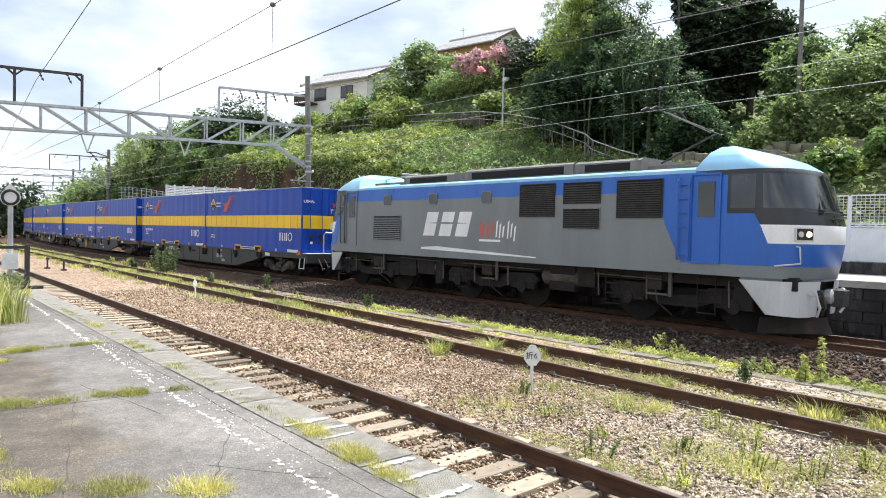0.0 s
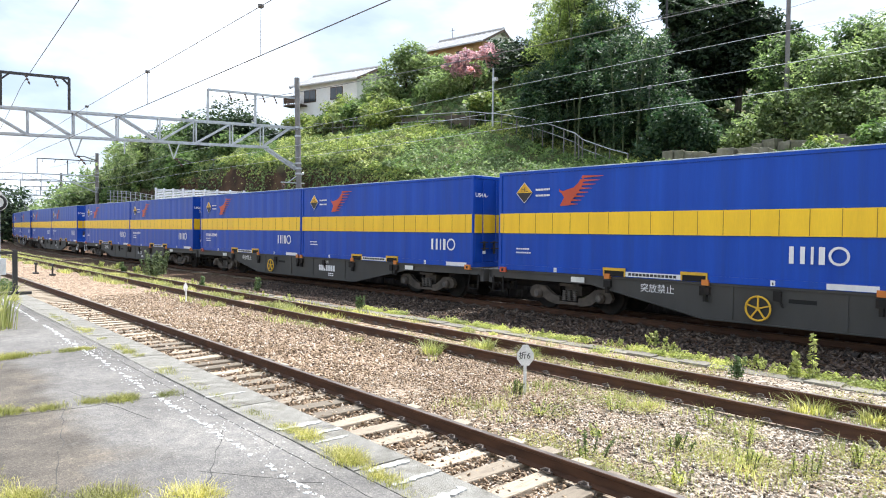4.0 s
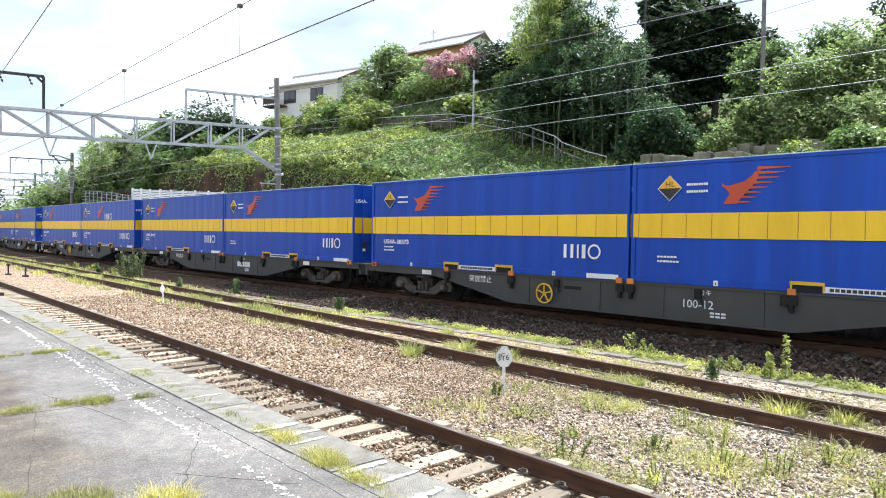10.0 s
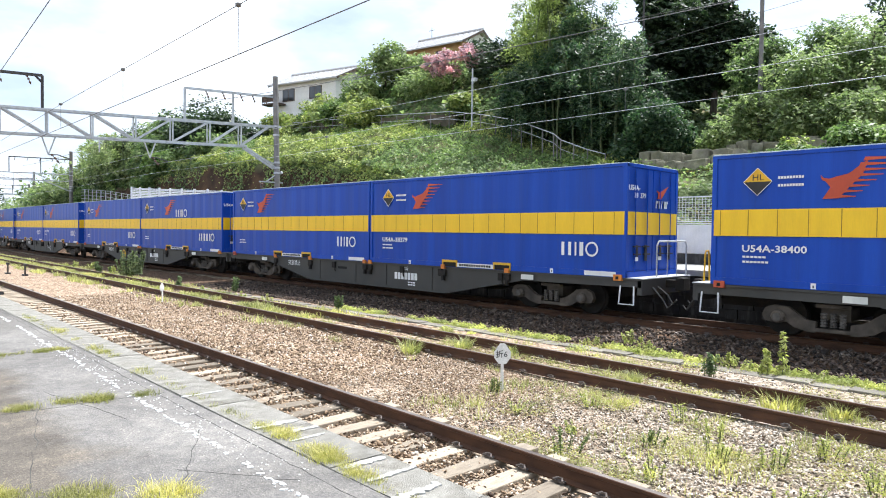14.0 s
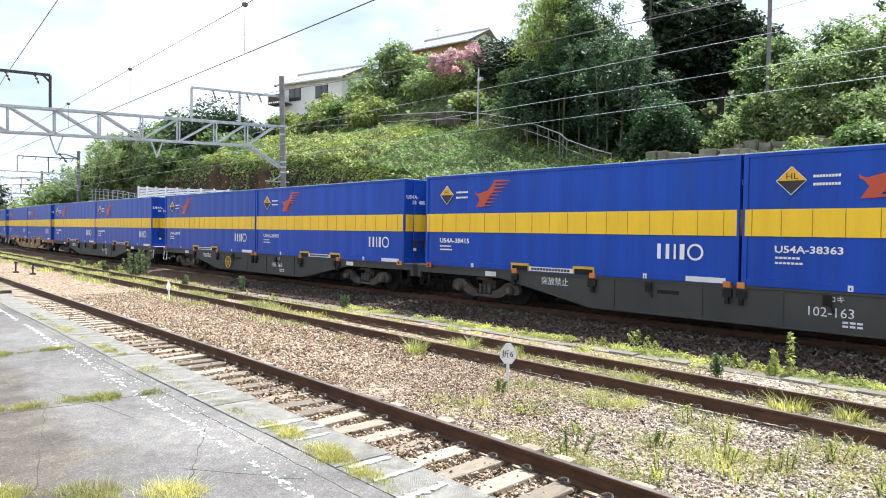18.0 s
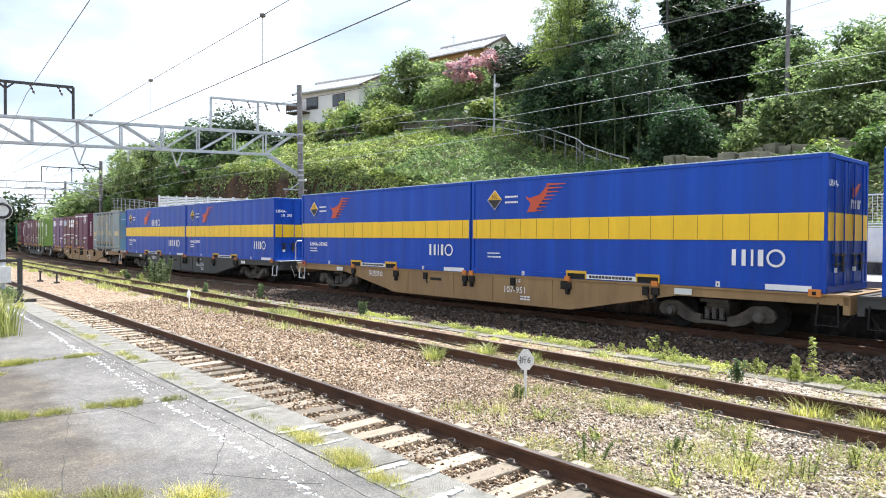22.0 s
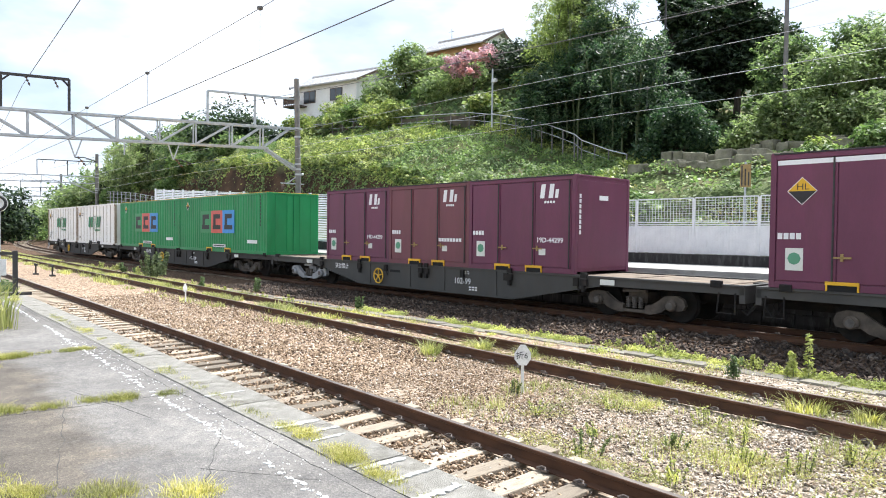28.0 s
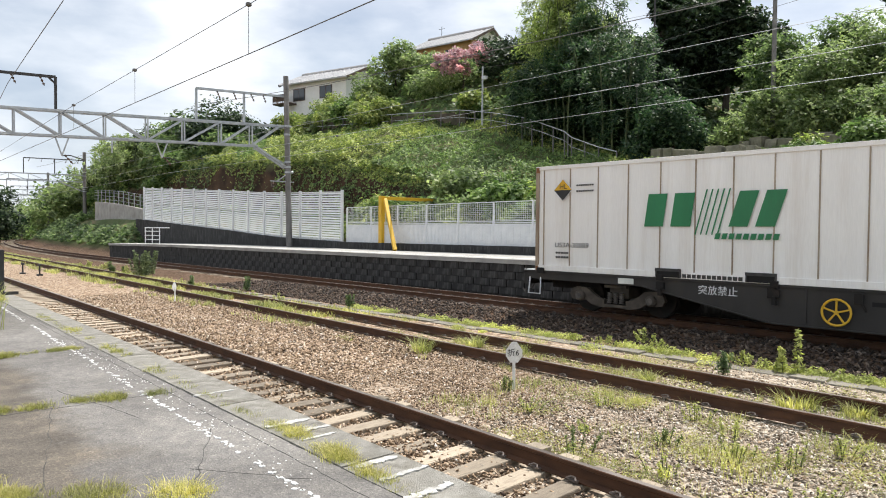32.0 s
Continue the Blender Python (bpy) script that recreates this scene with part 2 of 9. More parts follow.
def leafage(name, dark, mid, light, glow=0.35, tint=(1.3, 1.5, 1.05)):
    """Leaves: each blade its own green, light shining through."""
    mt, n, l, bs = nodes_of(name)
    geo = n.new("ShaderNodeNewGeometry")
    r = ramp_of(n, [(0.0, dark), (0.5, mid), (1.0, light)])
    l.new(geo.outputs["Random Per Island"], r.inputs["Fac"])
    tc = n.new("ShaderNodeTexCoord")
    big = noise_of(n, l, tc.outputs["Object"], 0.45, 3)
    g = ramp_of(n, [(0.32, (0.62, 0.66, 0.66)), (0.68, (1.28, 1.24, 1.14))])
    l.new(big.outputs["Fac"], g.inputs["Fac"])
    col = mix_of(n, l, 1.0, r.outputs["Color"], g.outputs["Color"], "MULTIPLY")
    clump = noise_of(n, l, tc.outputs["Object"], 1.9, 2)
    g = ramp_of(n, [(0.34, (0.68, 0.72, 0.72)), (0.66, (1.28, 1.24, 1.16))])
    l.new(clump.outputs["Fac"], g.inputs["Fac"])
    col = mix_of(n, l, 1.0, col, g.outputs["Color"], "MULTIPLY")
    l.new(col, bs.inputs["Base Color"])
    bs.inputs["Roughness"].default_value = 0.5
    bs.inputs["Specular IOR Level"].default_value = 0.3
    tr = n.new("ShaderNodeBsdfTranslucent")
    l.new(mix_of(n, l, 1.0, col, tint, "MULTIPLY"), tr.inputs["Color"])
    ms = n.new("ShaderNodeMixShader")
    ms.inputs["Fac"].default_value = glow
    l.new(bs.outputs["BSDF"], ms.inputs[1])
    l.new(tr.outputs["BSDF"], ms.inputs[2])
    l.new(ms.outputs["Shader"], n["Material Output"].inputs["Surface"])
    return mt


def worn_asphalt():
    """Old asphalt: pale aggregate grains, smooth grey patches, brown soil-stained patches away from the edge."""
    mt, n, l, bs = nodes_of("old asphalt")
    vec = n.new("ShaderNodeTexCoord").outputs["Object"]
    big = ramp_of(n, [(0.34, (0.138, 0.131, 0.124)), (0.5, (0.18, 0.172, 0.163)), (0.66, (0.23, 0.22, 0.207))])
    l.new(noise_of(n, l, vec, 0.7, 6, 0.6).outputs["Fac"], big.inputs["Fac"])
    vor = n.new("ShaderNodeTexVoronoi")
    vor.inputs["Scale"].default_value = 95
    l.new(vec, vor.inputs["Vector"])
    sep = n.new("ShaderNodeSeparateColor")
    l.new(vor.outputs["Color"], sep.inputs["Color"])
    grain = ramp_of(n, [(0.0, (0.76, 0.76, 0.76)), (0.5, (0.97, 0.97, 0.97)), (0.88, (1.08, 1.08, 1.07)), (1.0, (1.42, 1.4, 1.36))])
    l.new(sep.outputs["Red"], grain.inputs["Fac"])
    col = mix_of(n, l, 1.0, big.outputs["Color"], grain.outputs["Color"], "MULTIPLY")
    mottle = ramp_of(n, [(0.36, (0.84, 0.84, 0.85)), (0.64, (1.14, 1.13, 1.1))])
    l.new(noise_of(n, l, vec, 9.0, 6, 0.7).outputs["Fac"], mottle.inputs["Fac"])
    col = mix_of(n, l, 1.0, col, mottle.outputs["Color"], "MULTIPLY")
    xyz = n.new("ShaderNodeSeparateXYZ")
    l.new(vec, xyz.inputs["Vector"])
    wob = n.new("ShaderNodeMath")
    wob.operation = "MULTIPLY_ADD"
    wob.inputs[1].default_value = 1.5
    l.new(noise_of(n, l, vec, 1.3, 7, 0.62).outputs["Fac"], wob.inputs[0])
    l.new(xyz.outputs["Y"], wob.inputs[2])
    inland = n.new("ShaderNodeMapRange")
    inland.inputs["From Min"].default_value, inland.inputs["From Max"].default_value = 2.05, 1.75
    inland.inputs["To Max"].default_value = 0.9
    l.new(wob.outputs["Value"], inland.inputs["Value"])
    soil = ramp_of(n, [(0.35, (0.075, 0.066, 0.056)), (0.55, (0.125, 0.108, 0.088)), (0.7, (0.205, 0.172, 0.134))])
    l.new(noise_of(n, l, vec, 2.4, 8, 0.7).outputs["Fac"], soil.inputs["Fac"])
    soiled = mix_of(n, l, 1.0, soil.outputs["Color"], grain.outputs["Color"], "MULTIPLY")
    col = mix_of(n, l, inland.outputs["Result"], col, soiled)
    l.new(col, bs.inputs["Base Color"])
    bs.inputs["Roughness"].default_value = 0.95
    bs.inputs["Specular IOR Level"].default_value = 0.25
    bp = n.new("ShaderNodeBump")
    bp.inputs["Strength"].default_value, bp.inputs["Distance"].default_value = 0.5, 0.010
    l.new(vor.outputs["Distance"], bp.inputs["Height"])
    l.new(bp.outputs["Normal"], bs.inputs["Normal"])
    return mt


# ---- materials ----
M_RAIL = surface("rusty rail", (0.055, 0.025, 0.013), (0.125, 0.058, 0.029), 3, 0.75, 0.2, 90, 0.2, stretch=(1, 1, 3))
M_RAILTOP = surface("worn rail head", (0.16, 0.13, 0.11), (0.3, 0.26, 0.23), 2, 0.4, 0.7, 60, 0.05)
M_SLEEPER = surface("weathered timber", (0.19, 0.15, 0.11), (0.48, 0.41, 0.31), 3, 0.9, 0, 45, 0.5, (0.09, 0.062, 0.045), 0.8, 3.0, (6, 1, 6), 0.5)
M_PCSLEEPER = surface("sleeper concrete", (0.16, 0.13, 0.11), (0.28, 0.25, 0.22), 3, 0.9, 0, 60, 0.3, (0.09, 0.06, 0.045), 0.7)
M_CLIP = surface("dull rail clip", (0.09, 0.075, 0.065), (0.22, 0.19, 0.17), 20, 0.7, 0.3, 90, 0.1)
M_ASPHALT = worn_asphalt()
M_COPING = surface("worn coping concrete", (0.20, 0.19, 0.165), (0.36, 0.345, 0.305), 5.5, 0.92, 0, 120, 0.9, (0.11, 0.098, 0.07), 0.85, 4.0, spread=0.06)
M_WHITEPAINT = surface("worn white paint", (0.62, 0.62, 0.6), (0.82, 0.82, 0.8), 9, 0.8, 0, 110, 0.3, (0.3, 0.29, 0.28), 0.5, 7)
M_TROUGH = surface("mossy trough concrete", (0.15, 0.135, 0.11), (0.27, 0.25, 0.215), 3.0, 0.92, 0, 80, 0.5, (0.12, 0.115, 0.06), 0.7, 2.4, spread=0.2)
M_FLAKED = surface("flaked white paint", (0.34, 0.335, 0.315), (0.60, 0.595, 0.57), 14, 0.85, 0, 110, 0.3, (0.22, 0.21, 0.185), 1.0, 16)
M_CONC = surface("pale concrete", (0.30, 0.29, 0.27), (0.44, 0.43, 0.40), 1.5, 0.9, 0, 70, 0.3, (0.16, 0.15, 0.13), 0.5, 1.1)
M_BLOCK = surface("dark streaked masonry", (0.016, 0.016, 0.016), (0.045, 0.044, 0.042), 3, 0.95, 0, 40, 0.6, (0.2, 0.195, 0.19), 0.4, 7.0, (1, 1, 0.22), 0.06)
M_POLE = surface("grey pole concrete", (0.12, 0.115, 0.11), (0.24, 0.23, 0.22), 2, 0.9, 0, 50, 0.3)
M_STEEL = surface("galvanised steel", (0.36, 0.38, 0.40), (0.55, 0.57, 0.58), 5, 0.5, 0.55, 70, 0.08, (0.28, 0.27, 0.26), 0.4, 2)
M_CRACK = surface("crack shadow", (0.035, 0.034, 0.032), (0.07, 0.068, 0.062), 6, 0.95)
M_OLDRAIL = surface("dull old rail", (0.13, 0.125, 0.12), (0.24, 0.23, 0.22), 3, 0.8, 0.2, 40, 0.1)
M_DARKSTEEL = surface("dark steel", (0.03, 0.03, 0.032), (0.075, 0.072, 0.07), 6, 0.65, 0.3, 60, 0.12)
M_FENCE = surface("white painted steel", (0.66, 0.68, 0.69), (0.80, 0.81, 0.81), 2, 0.55, 0, 60, 0.05, (0.5, 0.5, 0.48), 0.3, 1.5)
M_YELLOW = surface("yellow paint", (0.62, 0.36, 0.02), (0.78, 0.48, 0.03), 3, 0.5, 0, 60, 0.05, (0.35, 0.18, 0.03), 0.3, 3)
M_LOUVRE = surface("pale grey louvre paint", (0.40, 0.42, 0.44), (0.5, 0.52, 0.53), 2, 0.6, 0, 60, 0.05)
M_OLIVE = surface("weathered olive pipe", (0.10, 0.11, 0.04), (0.22, 0.21, 0.08), 5, 0.7, 0, 60, 0.1, (0.2, 0.08, 0.03), 0.7, 5)
M_WIRE = surface("wire", (0.10, 0.10, 0.10), (0.18, 0.175, 0.17), 3, 0.6, 0.4, 30, 0)
M_SIGN = surface("sign enamel", (0.70, 0.70, 0.68), (0.82, 0.82, 0.8), 8, 0.5, 0, 40, 0.02, (0.45, 0.42, 0.38), 0.4, 6)
M_BLACK = surface("black paint", (0.012, 0.012, 0.012), (0.03, 0.03, 0.03), 6, 0.6, 0, 60, 0.05)
M_INSUL = surface("brown insulator", (0.05, 0.03, 0.02), (0.12, 0.07, 0.05), 6, 0.25, 0, 60, 0)
M_LEAF = leafage("broad leaves", (0.065, 0.105, 0.05), (0.135, 0.19, 0.092), (0.25, 0.31, 0.16), 0.5)
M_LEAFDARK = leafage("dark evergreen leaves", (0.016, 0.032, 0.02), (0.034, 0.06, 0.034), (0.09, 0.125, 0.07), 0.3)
M_LEAFLIGHT = leafage("pale green leaves", (0.13, 0.175, 0.085), (0.23, 0.285, 0.145), (0.37, 0.41, 0.24), 0.5)
M_IVY = leafage("ivy and kudzu leaves", (0.12, 0.17, 0.06), (0.265, 0.32, 0.10), (0.47, 0.49, 0.185), 0.32)
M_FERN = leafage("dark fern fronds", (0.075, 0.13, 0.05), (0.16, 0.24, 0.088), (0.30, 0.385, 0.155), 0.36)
# One bamboo green in a sunlit and a shaded tone: light in the colour.
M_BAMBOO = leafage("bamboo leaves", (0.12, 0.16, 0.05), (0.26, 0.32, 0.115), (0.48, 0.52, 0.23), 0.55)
M_BAMBOODARK = leafage("bamboo leaves darkened for shade", (0.022, 0.050, 0.032), (0.050, 0.095, 0.054), (0.13, 0.19, 0.10), 0.45)
M_GRASS = leafage("summer grass", (0.22, 0.235, 0.075), (0.42, 0.41, 0.17), (0.62, 0.57, 0.33), 0.4)
M_WEED = leafage("weed leaves", (0.2, 0.26, 0.07), (0.40, 0.46, 0.15), (0.6, 0.62, 0.3), 0.5)
M_TURF = leafage("platform grass", (0.19, 0.185, 0.055), (0.38, 0.36, 0.13), (0.60, 0.53, 0.28), 0.4)
M_PALEWEED = leafage("pale weed leaves", (0.30, 0.31, 0.10), (0.50, 0.50, 0.19), (0.66, 0.63, 0.33), 0.5)
M_DRYWEED = leafage("dry creeping weeds", (0.30, 0.24, 0.10), (0.42, 0.38, 0.15), (0.48, 0.52, 0.2), 0.3)
M_WEEDDARK = leafage("dusky weed leaves", (0.07, 0.10, 0.03), (0.17, 0.22, 0.07), (0.36, 0.4, 0.16), 0.4)
M_GREYLEAF = leafage("grey-green leaves", (0.10, 0.13, 0.07), (0.19, 0.23, 0.13), (0.33, 0.37, 0.23), 0.4)
M_PINK = leafage("crape myrtle blossom", (0.60, 0.34, 0.41), (0.72, 0.48, 0.55), (0.82, 0.64, 0.70), 0.35, (1.1, 1.0, 1.05))
M_BARK = surface("bark", (0.045, 0.035, 0.026), (0.11, 0.09, 0.07), 3, 0.95, 0, 30, 0.8, stretch=(3, 3, 0.6))
M_CULM = surface("bamboo culm", (0.05, 0.075, 0.025), (0.11, 0.14, 0.05), 2, 0.5, 0, 20, 0.1)
M_PLASTER = surface("cream plaster", (0.74, 0.73, 0.70), (0.84, 0.83, 0.80), 0.7, 0.9, 0, 40, 0.15, (0.5, 0.47, 0.42), 0.4, 0.6)
M_OCHRE = surface("ochre plaster", (0.34, 0.20, 0.09), (0.45, 0.28, 0.13), 0.8, 0.9, 0, 40, 0.15)
M_TILE = surface("grey roof tile", (0.34, 0.34, 0.345), (0.5, 0.5, 0.505), 0.8, 0.45, 0, 30, 0.2, (0.12, 0.12, 0.11), 0.4, 0.8, spread=0.08)
M_TIMBER = surface("dark house timber", (0.05, 0.032, 0.022), (0.11, 0.07, 0.05), 2, 0.8, 0, 40, 0.3)
M_PANE = surface("window glass", (0.03, 0.035, 0.04), (0.06, 0.065, 0.07), 1, 0.08, 0, 10, 0, spec=0.8)

# ---- plan ----
LEAN = 0.0356            # the main line leaves the near track by this angle
MAIN_Y = 14.89           # main line abreast of the camera
BEND, RADIUS = -48.0, 325.0
GAUGE, HEAD, RAIL_H = 1.067, 0.065, 0.153
NEAR_C = 4.70 - 0.566    # near track
SIDE_C = 7.97 + 0.566    # weedy siding
PLAT_Z = 0.58            # near platform
SINK = -0.22             # ballast between the tracks


def main_line(s, d=0.0):
    """Place and heading of the main line at distance s along it, d metres to its far side."""
    if s >= BEND:
        x, y, h = s * math.cos(LEAN), MAIN_Y + s * math.sin(LEAN), LEAN
    else:
        u = max(s, BEND - 300.0) - BEND
        h = LEAN + u / RADIUS
        x = BEND * math.cos(LEAN) + RADIUS * (math.sin(h) - math.sin(LEAN))
        y = MAIN_Y + BEND * math.sin(LEAN) - RADIUS * (math.cos(h) - math.cos(LEAN))
        if s < BEND - 300.0:
            rest = s - BEND + 300.0
            x, y = x + rest * math.cos(h), y + rest * math.sin(h)
    return x - math.sin(h) * d, y + math.cos(h) * d, h


def line_y(x):
    """y of the main line at x."""
    if x >= BEND:
        return MAIN_Y + x * LEAN
    u = x - BEND
    return MAIN_Y + BEND * LEAN + LEAN * u + u * u / (2 * RADIUS)


def plat_top(s):
    return 1.13 + 0.003 * s if s > -42 else 1.004 - 0.012 * (-42 - s)


HILL_D = [5.6, 7.0, 9.3, 10.0, 12.0, 14.5, 17.6, 21.0, 25.0, 37.0, 60.0, 95.0]
HILL_X = [-160, -90, -72, -55, -45, -38, -32, -28, -24, -19, -12, 0, 40]
HILL_Z = [
    [1.5, 2.2, 3.0, 4.5, 5.5, 6.5, 8.0, 9.0, 10.0, 12.0, 13.0, 13.0],
    [2.4, 3.0, 4.0, 6.0, 7.8, 9.0, 10.0, 11.0, 12.5, 15.0, 17.0, 17.0],
    [2.8, 3.0, 3.8, 6.5, 8.1, 8.75, 9.8, 11.5, 14.0, 17.0, 19.0, 19.0],
    [2.6, 2.8, 3.6, 7.2, 8.5, 9.15, 10.0, 12.3, 14.9, 19.0, 20.0, 20.0],
    [2.1, 2.3, 3.3, 6.8, 8.0, 8.85, 9.8, 12.1, 14.8, 20.0, 21.0, 21.0],
    [1.7, 1.9, 3.0, 6.1, 7.3, 8.35, 9.5, 11.8, 14.5, 19.5, 21.0, 21.0],
    [1.4, 1.6, 2.6, 5.3, 6.4, 7.65, 9.0, 11.0, 13.5, 18.0, 20.0, 20.0],
    [1.4, 1.5, 2.4, 4.6, 5.71, 6.88, 8.25, 10.03, 12.0, 17.0, 19.0, 20.0],
    [1.3, 1.5, 2.3, 3.8, 4.7, 5.72, 6.9, 8.35, 10.0, 15.0, 18.0, 19.0],
    [1.3, 1.4, 2.3, 3.4, 4.44, 5.04, 5.7, 7.05, 8.8, 13.5, 17.0, 19.0],
    [1.2, 1.4, 2.3, 3.5, 4.6, 5.2, 6.2, 7.4, 9.0, 13.5, 17.0, 19.0],
    [1.2, 1.4, 2.3, 3.6, 4.8, 5.6, 6.6, 7.8, 9.4, 13.5, 17.0, 19.0],
    [1.2, 1.4, 2.3, 3.6, 4.8, 5.6, 6.6, 7.8, 9.4, 13.5, 17.0, 19.0],
]


def hill(x, y):
    """Height of the ground."""
    d = y - line_y(max(min(x, 40), -160))
    if x < -55:
        bank = max(0.0, min(1.0, (d - 2.4) / 3.2))
        edge = min(1.0, (-55 - x) / 3)
    else:
        bank, edge = 0.0, 0.0
    if d < 5.35:
        base = SINK + 0.045 * max(0.0, 1 - abs(y - SIDE_C) / 1.6) ** 0.5 if abs(y - SIDE_C) < 1.6 else SINK
        if abs(d) < 1.25:
            base = SINK + 0.04
        if edge > 0 and bank > 0:
            base = SINK + edge * bank * 2.6
        return base + (0.03 * noise.noise((x * 0.7, y * 0.7, 0)) if -8 < y else 0)
    row = [float(np.interp(d, HILL_D, r)) for r in HILL_Z]
    z = float(np.interp(x, HILL_X, row))
    rough = min(1.0, (d - 5.35) / 9)
    z += rough * (0.5 * noise.noise((x * 0.22, y * 0.22, 3)) + 0.22 * noise.noise((x * 0.8, y * 0.8, 7)))
    return z


def ground_material():
    mt, n, l, bs = nodes_of("ballast, earth and grass")
    tc = n.new("ShaderNodeTexCoord")
    vec = tc.outputs["Object"]
    vor = n.new("ShaderNodeTexVoronoi")
    vor.inputs["Scale"].default_value = 17
    l.new(vec, vor.inputs["Vector"])
    brown = ramp_of(n, [(0.0, (0.09, 0.06, 0.04)), (0.35, (0.245, 0.168, 0.11)), (0.7, (0.38, 0.275, 0.19)), (1.0, (0.5, 0.42, 0.33))])
    grey = ramp_of(n, [(0.0, (0.12, 0.095, 0.07)), (0.4, (0.29, 0.235, 0.175)), (0.8, (0.43, 0.365, 0.285)), (1.0, (0.55, 0.50, 0.43))])
    sep = n.new("ShaderNodeSeparateColor")
    l.new(vor.outputs["Color"], sep.inputs["Color"])
    l.new(sep.outputs["Red"], brown.inputs["Fac"])
    l.new(sep.outputs["Green"], grey.inputs["Fac"])
    xyz = n.new("ShaderNodeSeparateXYZ")
    l.new(vec, xyz.inputs["Vector"])
    wob = noise_of(n, l, vec, 0.35, 4)
    add = n.new("ShaderNodeMath")
    add.operation = "MULTIPLY_ADD"
    add.inputs[1].default_value = 9.0
    l.new(wob.outputs["Fac"], add.inputs[0])
    l.new(xyz.outputs["X"], add.inputs[2])
    mr = n.new("ShaderNodeMapRange")
    mr.inputs["From Min"].default_value, mr.inputs["From Max"].default_value = -6.0, 1.0
    l.new(add.outputs["Value"], mr.inputs["Value"])
    far = n.new("ShaderNodeMapRange")
    far.inputs["From Min"].default_value, far.inputs["From Max"].default_value = 12.4, 11.6
    l.new(xyz.outputs["Y"], far.inputs["Value"])
    both = n.new("ShaderNodeMath")
    both.operation = "MULTIPLY"
    l.new(mr.outputs["Result"], both.inputs[0])
    l.new(far.outputs["Result"], both.inputs[1])
    # Mask of the main-line bed: rust brown, darkened for the train's shadow.
    dusty = n.new("ShaderNodeMapRange")
    dusty.inputs["From Min"].default_value, dusty.inputs["From Max"].default_value = 10.9, 11.9
    lean = n.new("ShaderNodeMath")
    lean.operation = "MULTIPLY_ADD"
    lean.inputs[1].default_value = -LEAN
    l.new(xyz.outputs["X"], lean.inputs[0])
    l.new(xyz.outputs["Y"], lean.inputs[2])
    l.new(lean.outputs["Value"], dusty.inputs["Value"])
    # The multiply also puts the train's shadow into the bed colour.
    rust = mix_of(n, l, 1.0, brown.outputs["Color"], (0.36, 0.31, 0.28), "MULTIPLY")
    stone = mix_of(n, l, dusty.outputs["Result"], mix_of(n, l, both.outputs["Value"], brown.outputs["Color"], grey.outputs["Color"]), rust)
    # earth and low growth on the hill
    en = noise_of(n, l, vec, 0.5, 7)
    earth = ramp_of(n, [(0.3, (0.075, 0.11, 0.04)), (0.5, (0.11, 0.135, 0.055)), (0.68, (0.19, 0.165, 0.09))])
    l.new(en.outputs["Fac"], earth.inputs["Fac"])
    up = n.new("ShaderNodeMapRange")
    up.inputs["From Min"].default_value, up.inputs["From Max"].default_value = 0.1, 0.6
    l.new(xyz.outputs["Z"], up.inputs["Value"])
    gn = n.new("ShaderNodeNewGeometry")
    nz = n.new("ShaderNodeSeparateXYZ")
    l.new(gn.outputs["Normal"], nz.inputs["Vector"])
    steep = n.new("ShaderNodeMapRange")
    steep.inputs["From Min"].default_value, steep.inputs["From Max"].default_value = 0.62, 0.42
    l.new(nz.outputs["Z"], steep.inputs["Value"])
    bare = ramp_of(n, [(0.35, (0.035, 0.022, 0.014)), (0.7, (0.11, 0.065, 0.038))])
    l.new(noise_of(n, l, vec, 0.9, 7).outputs["Fac"], bare.inputs["Fac"])
    dirt = mix_of(n, l, steep.outputs["Result"], earth.outputs["Color"], bare.outputs["Color"])
    col = mix_of(n, l, up.outputs["Result"], stone, dirt)
    l.new(col, bs.inputs["Base Color"])
    bs.inputs["Roughness"].default_value = 0.95
    bs.inputs["Specular IOR Level"].default_value = 0.2
    bp = n.new("ShaderNodeBump")
    bp.inputs["Strength"].default_value, bp.inputs["Distance"].default_value = 0.9, 0.04
    inv = n.new("ShaderNodeMath")
    inv.operation = "SUBTRACT"
    inv.inputs[0].default_value = 1.0
    l.new(vor.outputs["Distance"], inv.inputs[1])
    l.new(inv.outputs["Value"], bp.inputs["Height"])
    l.new(bp.outputs["Normal"], bs.inputs["Normal"])
    return mt


M_GROUND = ground_material()


def make_ground():
    xs = [-3000, -1200, -500, -300, -220] + list(np.arange(-170, -60, 2.5)) + list(np.arange(-60, 20, 1.0)) + list(np.arange(20, 60, 4.0)) + [120, 300, 900, 3000]
    ys = [-3000, -900, -300, -100, -40, -20, -10, -4, 0] + list(np.arange(2, 11, 1.0)) + list(np.arange(11, 20, 0.6)) + list(np.arange(20, 30, 0.3)) + list(np.arange(30, 46, 0.6)) + list(np.arange(46, 80, 2.5)) + [90, 110, 160, 300, 900, 3000]
    v = [(x, y, hill(x, y)) for y in ys for x in xs]
    nx = len(xs)
    q = [(j * nx + i, j * nx + i + 1, (j + 1) * nx + i + 1, (j + 1) * nx + i) for j in range(len(ys) - 1) for i in range(nx - 1)]
    me = quick_mesh("ground", v, q, M_GROUND)
    me.shade_smooth()
    return solid("ground", me, None, "brown ballast beds and green hillside under the railway", "ground", kind="structure")


make_ground()


